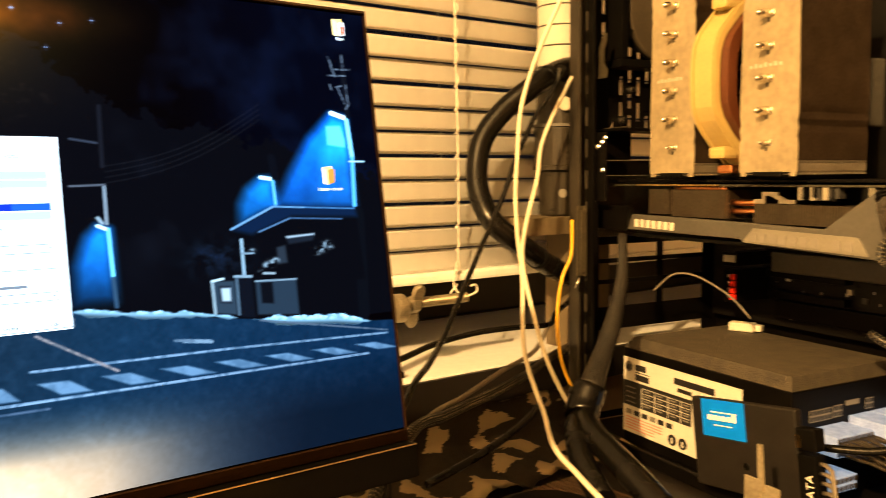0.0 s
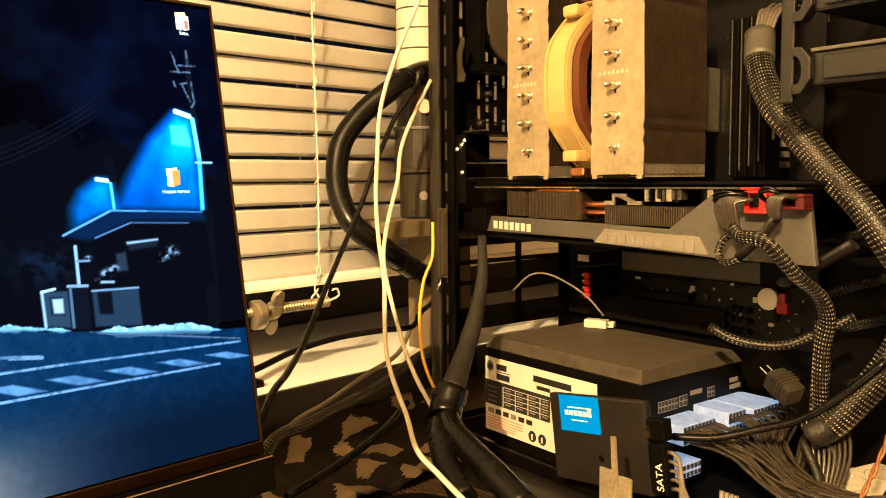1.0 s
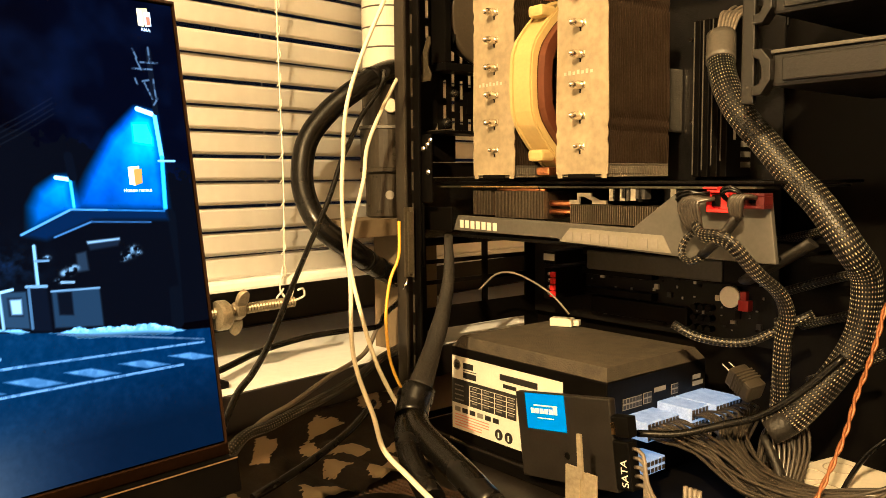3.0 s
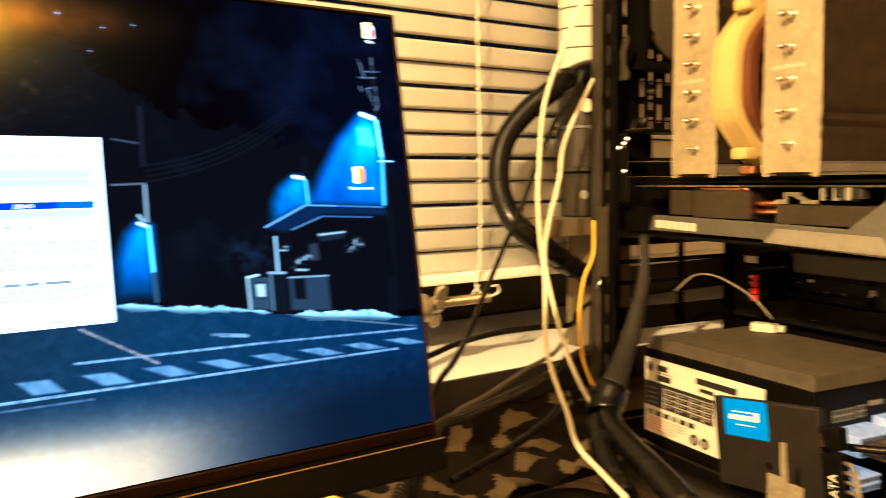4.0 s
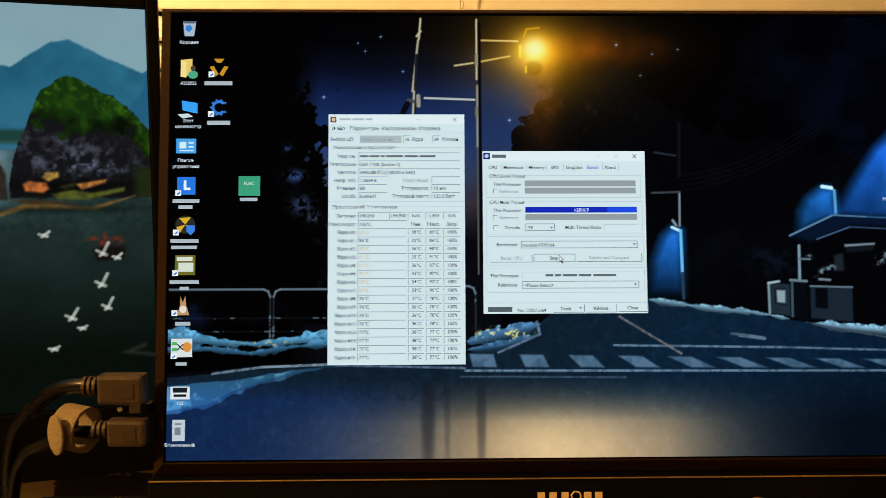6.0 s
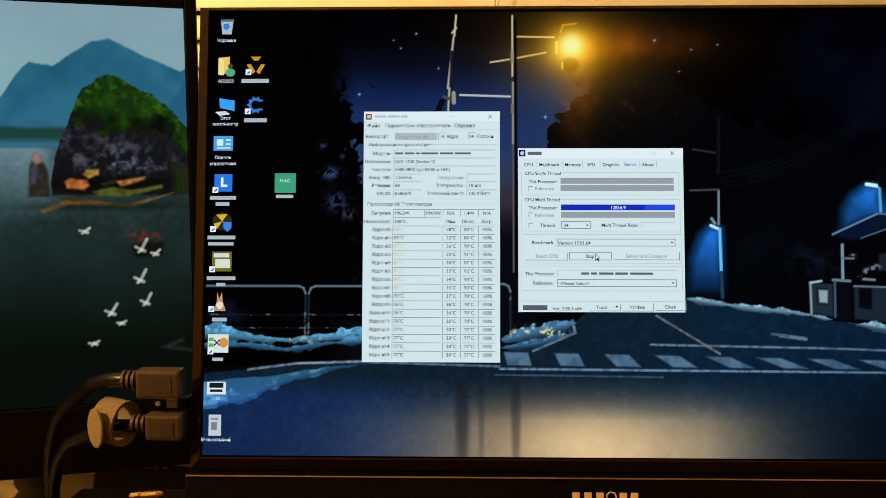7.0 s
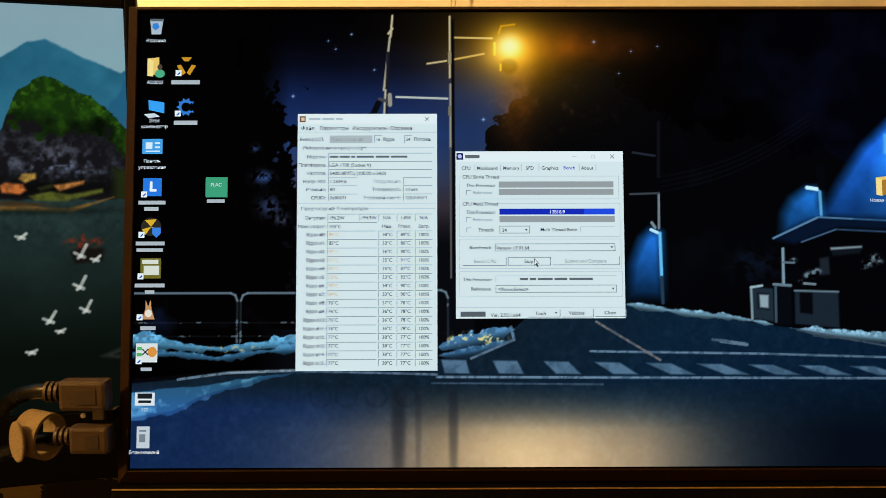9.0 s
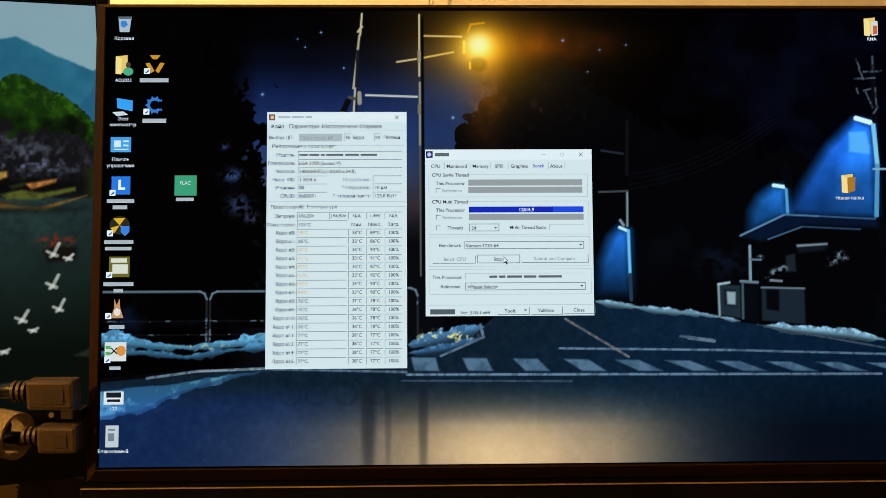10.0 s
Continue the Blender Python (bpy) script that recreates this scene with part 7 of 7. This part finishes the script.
solo("blotched_cloth", bm, cloth, "dark brown cloth with pale blotches bunched under the sill", "cloth", base=(0.52, 0.27, DESK_Z), smooth=True)

mat_thing = thing("ribbed_mat", "brown ribbed mat lying on the desk", "mat", base=(0.52, 0.18, DESK_Z))
part("sheet", box(B(), (0.40, 0.075, DESK_Z), (0.645, 0.186, DESK_Z + 0.002)), rib_mat, mat_thing)
me = None
for k in range(44):
    x = 0.402 + k * 0.0055
    if me is None:
        bm = B()
        box(bm, (0, 0, 0), (0.0032, 0.108, 0.003), 0.0009, 1)
        me = bpy.data.meshes.new("rib")
        bm.to_mesh(me)
        bm.free()
        me.materials.append(rib_mat)
    r = link_mesh("rib", me, mat_thing)
    r.location = Vector((x, 0.0765, DESK_Z + 0.0018)) - BASE[mat_thing.name]
pk = thing("black_disc", "flat black round cap lying on the desk", "disc", base=(0.50, 0.12, DESK_Z + 0.005))
part("cap", lathe(B(), [(0.045, DESK_Z + 0.005), (0.047, DESK_Z + 0.012), (0.044, DESK_Z + 0.026), (0.030, DESK_Z + 0.032), (0.010, DESK_Z + 0.033)], 40, Matrix.Translation((0.53, 0.10, 0))), black_plastic, pk, smooth=True)

sheet = thing("printed_sheets", "creased printed paper sheets on the desk before the case", "paper", CASE, (0.33, -0.06, DESK_Z))
for k, (a, b, w, h, r) in enumerate(((0.30, -0.07, 0.10, 0.07, 12), (0.36, -0.05, 0.09, 0.08, -18), (0.27, -0.10, 0.06, 0.05, 30))):
    p = part("page", box(B(), (-w / 2, -h / 2, 0), (w / 2, h / 2, 0.0012), 0.0, m=Matrix.Translation((a, b, DESK_Z + 0.0003 + 0.0016 * k)) @ pose(0, 0, 0, 0, 0, r)), paper, sheet)
    for i in range(5):
        part("print_bar", box(B(), (-w / 2 + 0.008, -h / 2 + 0.008 + i * 0.01, 0), (w / 2 - 0.012 - 0.006 * (i % 3), -h / 2 + 0.0105 + i * 0.01, 0.0002), 0.0, m=Matrix.Translation((a, b, DESK_Z + 0.0016 + 0.0016 * k)) @ pose(0, 0, 0, 0, 0, r)), grey_dark, p)

carton = thing("printed_box", "flat pale beige carton with round printed marks", "box", CASE @ pose(0.318, 0.095, DESK_Z, 0, 0, -11), (0, 0, 0))
part("body", box(B(), (-0.030, -0.052, 0.0003), (0.075, 0.052, 0.034), 0.0015), paper, carton)
part("lid_edge", box(B(), (-0.0306, -0.0526, 0.0270), (0.0756, 0.0526, 0.0352), 0.0012), paper, carton)
faint = mat("faint_print", (0.36, 0.31, 0.22), 0.7, 0, 0.1, 60, 0.02)
for u, v, r in ((-0.012, -0.030, 0.011), (-0.014, -0.002, 0.013), (0.012, -0.016, 0.009), (-0.010, 0.030, 0.012)):
    ring = [(u + r * math.cos(math.tau * i / 24), v + r * math.sin(math.tau * i / 24), 0.0353) for i in range(25)]
    part("round_mark", tube(B(), ring, 0.0005, 6, 0.004), faint, carton)
leaflet = thing("leaflet", "creased pale leaflet with grey printed lines", "paper", CASE @ pose(0.325, 0.245, DESK_Z + 0.012, 3, 2, 9), (0, 0, 0))
part("page", box(B(), (-0.085, -0.080, 0), (0.09, 0.085, 0.0010)), paper, leaflet)
part("page", box(B(), (-0.080, -0.070, -0.010), (0.095, 0.09, -0.0004)), paper, leaflet)
rs = random.Random(17)
for k in range(16):
    u = -0.078 + 0.0092 * k
    v = -0.072 + rs.uniform(0, 0.02)
    while v < 0.06:
        w = rs.uniform(0.006, 0.024)
        part("print_bar", box(B(), (u, v, 0.00102), (u + rs.choice((0.0016, 0.0022, 0.0034)), v + w, 0.0012)), rs.choice((grey_dark, faint)), leaflet)
        v += w + rs.uniform(0.003, 0.016)

# ---- stand under the portable monitor ----
stand = thing("monitor_stand", "black monitor stand with two upright brass pegs", "stand", MON, (SW / 2, 0.01, -0.03))
part("ledge", box(B(), (0.06, -0.016, -0.0290), (0.30, 0.018, -0.0232), 0.001), black_steel, stand)
for x in (572, 1392):
    part("peg", lathe(B(), [(0.0026, 0), (0.0026, 0.0098), (0.0031, 0.0100), (0.0031, 0.0128), (0.0026, 0.0134), (0.0018, 0.0134), (0.0018, 0.0125)], 20, Matrix.Translation((x * PX, -0.0105, -0.0288))), brass, stand, "short brass peg")
part("back_rest", box(B(), (0.09, 0.0112, -0.0230), (0.27, 0.0165, 0.10), 0.001), black_steel, stand)
up = MON.inverted()
part("column", box(B(), (0.155, -0.006, -0.148), (0.190, 0.012, -0.0292), 0.002), black_steel, stand)
bm = B()
box(bm, (0.07, -0.06, DESK_Z), (0.27, 0.10, DESK_Z + 0.008), 0.002)
bmesh.ops.transform(bm, matrix=up, verts=bm.verts)
part("foot", bm, black_steel, stand)
pad = solo("yellow_pad", box(B(), (1425 * PX, -0.036, -0.0228), (1590 * PX, -0.0115, -0.0192), 0.0008), yellow_paper, "small bright yellow pad on the stand's ledge", "pad", MON, (1500 * PX, -0.02, -0.0228))
part("pad_rest", box(B(), (1400 * PX, -0.038, -0.0290), (1610 * PX, -0.0162, -0.0232), 0.0008), black_steel, stand)
rodt = solo("brass_rod", lathe(B(), [(0.0012, 0), (0.0017, 0.001), (0.0017, 0.004), (0.0013, 0.005), (0.0017, 0.006), (0.0017, 0.012), (0.001, 0.0145)], 14, Matrix.Translation((-0.032, 0.0, 0.8965)) @ pose(0, 0, 0, 0, 86, 0)), brass, "short turned brass rod beside the stand", "rod", base=(-0.025, 0.0, 0.895))
part_rest = thing("rod_rest", "dark block under the brass rod", "block", base=(-0.02, 0.0, DESK_Z))
part("block", box(B(), (-0.06, -0.012, DESK_Z), (0.01, 0.014, 0.8945), 0.002), chin_mat, part_rest)

# ---- cables at the monitor's side ----
def plug_cable(name, label, x0, x1, z, h, d, y, path, r):
    t = thing(name, label, "cable", base=(x1, y, z))
    p = part("plug", box(B(), (x0, y - d / 2, z - h / 2), (x1, y + d / 2, z + h / 2), 0.0016), MATS["plug_plastic"], t, "worn brown-black plug")
    part("plug_panel", box(B(), (x0 + 0.007, y - d / 2 - 0.0003, z - h * 0.27), (x1 - 0.004, y - d / 2 + 0.0004, z + h * 0.22)), MATS["plug_relief"], p)
    for i in range(3):
        xx = x0 - 0.0012 - i * 0.0022
        part("relief_rib", rod(B(), (xx - 0.0006, y, z + 0.001), (xx + 0.0006, y, z + 0.001), r * 1.3, seg=16), MATS["plug_plastic"], p)
    part("cord", tube(B(), [(x0 + 0.001, y, z + 0.001)] + path, r, 14), black_rubber, t)
    return t


mat("plug_plastic", (0.040, 0.022, 0.010), 0.5, 0, 0.3, 200, 0.2)
mat("plug_relief", (0.026, 0.014, 0.007), 0.6, 0, 0.2, 200, 0.2)
plug_cable("display_cable", "thick black display cable plugged into the monitor's side", -0.0256, -0.0063, 0.9472, 0.0124, 0.008, -0.002, [(-0.036, 0.000, 0.948), (-0.048, 0.007, 0.944), (-0.062, 0.018, 0.934), (-0.08, 0.032, 0.915), (-0.09, 0.045, 0.87), (-0.092, 0.06, DESK_Z + 0.004)], 0.0033)
plug_cable("charging_cable", "black charging cable plugged into the monitor's side", -0.0226, -0.0063, 0.9284, 0.0114, 0.0075, -0.0015, [(-0.030, 0.000, 0.9275), (-0.039, 0.004, 0.9265), (-0.055, 0.012, 0.919), (-0.072, 0.02, 0.906), (-0.085, 0.035, 0.86), (-0.088, 0.05, DESK_Z + 0.004)], 0.0028)
vt = thing("cable_tie", "worn beige hook-and-loop tie round the charging cable", "cable tie", base=(-0.04, 0.004, 0.928))
bm = B()
rings = []
for a0, rr in ((-0.0058, 1.0), (0.0058, 1.0), (0.0058, 0.86), (-0.0058, 0.86)):
    rings.append([bm.verts.new((0.0088 * rr * math.cos(2 * math.pi * k / 36), a0, 0.0098 * rr * math.sin(2 * math.pi * k / 36))) for k in range(36)])
for i in range(4):
    p, q = rings[i], rings[(i + 1) % 4]
    for k in range(36):
        bm.faces.new((p[k], q[k], q[(k + 1) % 36], p[(k + 1) % 36]))
bmesh.ops.recalc_face_normals(bm, faces=bm.faces)
bmesh.ops.transform(bm, matrix=Matrix.Translation((-0.0385, 0.0035, 0.9285)) @ pose(0, 0, 0, 4, 6, 70), verts=bm.verts)
part("band", bm, velcro, vt)
part("tail", lathe(B(), [(0.0070, 0), (0.0074, 0.0004), (0.0074, 0.0011), (0.0068, 0.0015)], 32, Matrix.Translation((-0.0425, -0.0052, 0.9285)) @ pose(0, 0, 0, 90, 0, -34) @ Matrix.Diagonal((0.72, 1.15, 1, 1))), velcro, vt, "rough textured tie end")
st_ = thing("usb_stick", "tiny black receiver with a pale end in the monitor's side", "receiver", base=(-0.012, 0.004, 0.936))
part("body", box(B(), (-0.0101, 0.001, 0.9350), (-0.0063, 0.008, 0.9395), 0.0008), black_plastic, st_)
part("end", box(B(), (-0.0153, 0.001, 0.9352), (-0.0103, 0.008, 0.9392), 0.0008), grey_dark, st_)
part("tip", box(B(), (-0.0208, 0.0012, 0.9356), (-0.0155, 0.008, 0.9388), 0.0008), black_plastic, st_)
part("led", lathe(B(), [(0.0011, 0), (0.0011, 0.0006), (0.0006, 0.0009)], 12, Matrix.Translation((-0.0188, 0.0014, 0.9372)) @ pose(0, 0, 0, 90, 0, 0)), sticker_white, st_)

# ---- second monitor behind ----
MON2 = pose(-0.0525, 0.15, 0.897, 0, 0, 16)
W2, H2 = 0.415, 0.2335


def island_painting():
    c = Canvas(720, 405, 1600, 900, 8)
    X, Y = c.X, c.Y
    n1, n2, n3, n4 = c.noise(200), c.noise(70), c.noise(24), c.noise(10, 3)
    sx = lambda px: 1593 - (327 - px) * 1.168
    sy = lambda py: (py - 12) * 1.27
    P = lambda pts: [(sx(x), sy(y)) for x, y in pts]
    c.C += np.stack([np.interp(Y, [0, 160, 330], v) for v in ([132, 132, 116], [160, 166, 160], [170, 172, 166])], -1)
    c.add((n1 - 0.5), (16, 16, 14))

    def ridge(pts, rough):
        return np.interp(X, [sx(x) for x, _ in pts], [sy(y) for _, y in pts]) + rough * (n3 - 0.5) + rough * 0.4 * (n4 - 0.5)

    # far mountains with pale mist at their feet
    far = ridge([(-400, 260), (-200, 190), (-60, 200), (0, 176), (30, 135), (55, 111), (95, 118), (120, 100), (145, 86), (165, 74), (195, 69), (215, 75), (240, 88), (280, 104), (310, 116), (325, 120), (340, 110)], 7)
    m = np.clip((Y - far) / 5, 0, 1)
    c.fill(m, (32, 98, 122))
    c.add(m * (n2 - 0.45) * np.clip((far + 200 - Y) / 200, 0, 1), (34, 48, 50))
    c.fill(m * np.clip((Y - far - 40 - 60 * n2) / 130, 0, 1) * 0.55, (66, 122, 144))
    c.fill(np.clip((Y - ridge([(-400, 250), (0, 215), (60, 205), (110, 214), (290, 190), (320, 150), (340, 112)], 18)) / 16, 0, 1) * 0.45, (20, 76, 112))
    c.fill(np.clip((Y - sy(205)) / 40, 0, 1) * 0.5, (54, 112, 134))
    shore = np.clip((Y - sy(221) - 10 * (n2 - 0.5)) / 8, 0, 1) * np.clip((sy(252) - Y) / 10, 0, 1)
    c.fill(shore, (26, 62, 56))
    c.fill(shore * np.clip((sy(262) - Y) / 30, 0, 1) * np.clip((Y - sy(240)) / 14, 0, 1) * 0.7, (70, 112, 104))
    # water, pale near the far shore, dark towards the front
    w = np.clip((Y - sy(256)) / 8, 0, 1)
    c.fill(w, (34, 52, 50))
    c.fill(w * np.interp(Y, [sy(258), sy(310), sy(390)], [0.9, 0.6, 0]) * np.clip((sx(120) - X) / 60, 0, 1), (112, 142, 152))
    c.add(w * (n2 - 0.5) * 0.8, (22, 30, 26))
    c.add(w * (n4 - 0.5) * np.clip((sy(460) - Y) / 80, 0, 1), (16, 20, 18))
    c.fill(np.clip((Y - sy(360)) / 330, 0, 1) * w, (7, 13, 9))
    # the island: rock with pale streaks, dark foot, trees over it
    top = ridge([(78, 350), (84, 310), (92, 275), (103, 240), (118, 215), (132, 180), (146, 155), (165, 143), (180, 132), (195, 129), (212, 136), (230, 146), (250, 158), (270, 163), (290, 178), (312, 200), (330, 222), (345, 236)], 16)
    isl = np.clip((Y - top) / 4, 0, 1) * np.clip((sy(345) + 10 * (n3 - 0.5) - Y) / 6, 0, 1) * np.clip((X - sx(77) - 8 * n3) / 6, 0, 1)
    c.fill(isl, (20, 19, 22))
    streak = np.clip((c.noise(30) * 0.4 + 0.22 * np.interp((X + 0.35 * Y + 60 * n2) % 46, [0, 12, 23, 36, 46], [0.3, 0.75, 0.4, 0.7, 0.3]) + 0.9 * (n3 - 0.5) + 0.5 * (n4 - 0.5) - 0.22) * 3, 0, 1)
    c.add(isl * streak * c.spot(sx(195), sy(268), 130, 58), (46, 48, 54))
    c.add(isl * np.clip((n3 - 0.5) * 4, 0, 1) * c.spot(sx(120), sy(262), 50, 60), (34, 36, 44))
    c.add(isl * np.clip((n4 - 0.5) * 4, 0, 1) * c.spot(sx(230), sy(290), 90, 30), (40, 46, 60))
    c.fill(isl * c.spot(sx(200), sy(322), 190, 24), (8, 8, 8))
    edge = ridge([(110, 212), (150, 218), (190, 236), (220, 232), (250, 232), (280, 225), (300, 236), (330, 275), (345, 290)], 60)
    g = isl * np.clip((edge - Y) / 12, 0, 1)
    c.fill(g, (20, 46, 12))
    c.fill(g * np.clip((n3 - 0.42) * 3, 0, 1), (34, 72, 14))
    c.fill(g * np.clip((n4 - 0.5) * 5, 0, 1) * np.clip((top + 60 - Y) / 60, 0, 1), (52, 96, 22))
    c.fill(g * np.clip((n2 - 0.52) * 5, 0, 1), (5, 14, 4))
    c.fill(g * np.clip((Y - edge + 46) / 40, 0, 1) * 0.6, (6, 12, 5))
    c.fill(isl * np.clip((Y - ridge([(290, 260), (310, 285), (345, 290)], 20)) / 14, 0, 1) * np.clip((X - sx(296)) / 20, 0, 1) * 0.8, (34, 44, 16))
    # rafts, huts and a jetty at the foot
    for pts, col in (([(106, 318), (116, 313), (146, 316), (151, 326), (140, 333), (110, 330)], (198, 106, 52)), ([(139, 306), (146, 298), (168, 297), (168, 306), (150, 313)], (184, 138, 62)), ([(198, 318), (252, 310), (250, 316), (208, 328)], (190, 118, 58)), ([(155, 336), (190, 328), (225, 334), (284, 324), (284, 331), (215, 346), (165, 344)], (84, 88, 34)), ([(170, 322), (196, 315), (196, 322), (176, 328)], (40, 44, 20)),
                     ([(60, 368), (105, 352), (150, 350), (180, 356), (222, 358), (304, 339), (230, 364), (180, 362), (110, 360), (66, 373)], (140, 96, 46)), ([(88, 346), (120, 344), (200, 352), (120, 354)], (66, 44, 24)), ([(42, 345), (46, 292), (56, 268), (66, 272), (78, 300), (80, 345)], (44, 36, 30))):
        c.fill(c.poly(P(pts), 3) * (0.7 + 0.3 * np.clip((n4 - 0.3) * 4, 0, 1)), col)
    c.fill(c.poly(P([(50, 280), (56, 266), (66, 270), (70, 284), (58, 288)]), 4), (150, 112, 104))
    c.fill(c.poly(P([(48, 300), (54, 290), (60, 302), (56, 322), (48, 320)]), 4) * 0.7, (70, 70, 96))
    c.fill(c.spot(sx(190), sy(362), 190, 9) * w * 0.6, (12, 18, 14))
    # a torn red sail, then the white birds
    for pts in ([(211, 418), (226, 410), (232, 418), (244, 402), (252, 420), (262, 414), (284, 412), (270, 428), (236, 432)],):
        c.fill(c.poly(P(pts), 6) * np.clip((n4 - 0.3) * 3, 0, 1), (128, 40, 24))
    c.fill(c.poly(P([(222, 436), (238, 428), (282, 430), (278, 452), (230, 456)]), 4), (20, 16, 14))
    for x, y, k, lift in ((138, 407, 1.0, 6), (240, 442, 1.2, 16), (266, 450, 0.9, 8), (236, 498, 1.2, 16), (245, 540, 1.1, 16), (180, 556, 1.2, 14), (198, 575, 0.9, 4), (146, 610, 1.0, 4)):
        for dx, dy, r in ((-9, -0.3 * lift, 2.6), (9, -lift, 3.0), (5, 2, 3.6), (-4, 3, 3.0)):
            c.fill(c.line(sx(x), sy(y), sx(x + dx * k), sy(y + dy * k), r * k * 0.6, 3) * (0.6 + 0.4 * n4), (196, 196, 186))
    c.fill(c.poly(P([(268, 624), (312, 608), (314, 614), (292, 622), (344, 632), (344, 636)]), 5) * 0.6, (62, 60, 54))
    return c


mon2 = thing("desk_monitor", "larger black desk monitor showing an island painting", "monitor", MON2, (-W2 / 2, 0.02, -0.13))
me = island_painting().mesh("screen", (tuple(Vector((-W2, 0, H2)) - BASE[mon2.name]), (W2, 0, 0), (0, 0, -H2)), (0.0001, 0.0001, 0.0001))
me.materials.append(light_mat("second_display_light", 1.0 * DISPLAY))
link_mesh("screen", me, mon2, "lit display with an island in a bay")
bm = B()
box(bm, (-W2 - 0.007, -0.002, -0.042), (-W2 - 0.0005, 0.012, H2 + 0.008), 0.001)
box(bm, (0.0005, -0.002, -0.042), (0.0072, 0.012, H2 + 0.008), 0.001)
box(bm, (-W2 - 0.0004, -0.002, H2 + 0.0005), (0.0004, 0.012, H2 + 0.008), 0.001)
box(bm, (-W2 - 0.0004, -0.002, -0.042), (0.0004, 0.012, -0.0005), 0.001)
part("bezel", bm, chin_mat, mon2)
part("back", box(B(), (-W2 - 0.006, 0.0121, -0.041), (0.006, 0.030, H2 + 0.007), 0.004), black_plastic, mon2)
part("neck", box(B(), (-W2 / 2 - 0.025, 0.0305, -0.128), (-W2 / 2 + 0.025, 0.042, 0.10), 0.003), black_plastic, mon2)
part("foot", box(B(), (-W2 / 2 - 0.10, -0.04, -0.1318), (-W2 / 2 + 0.10, 0.07, -0.124), 0.003), black_plastic, mon2)
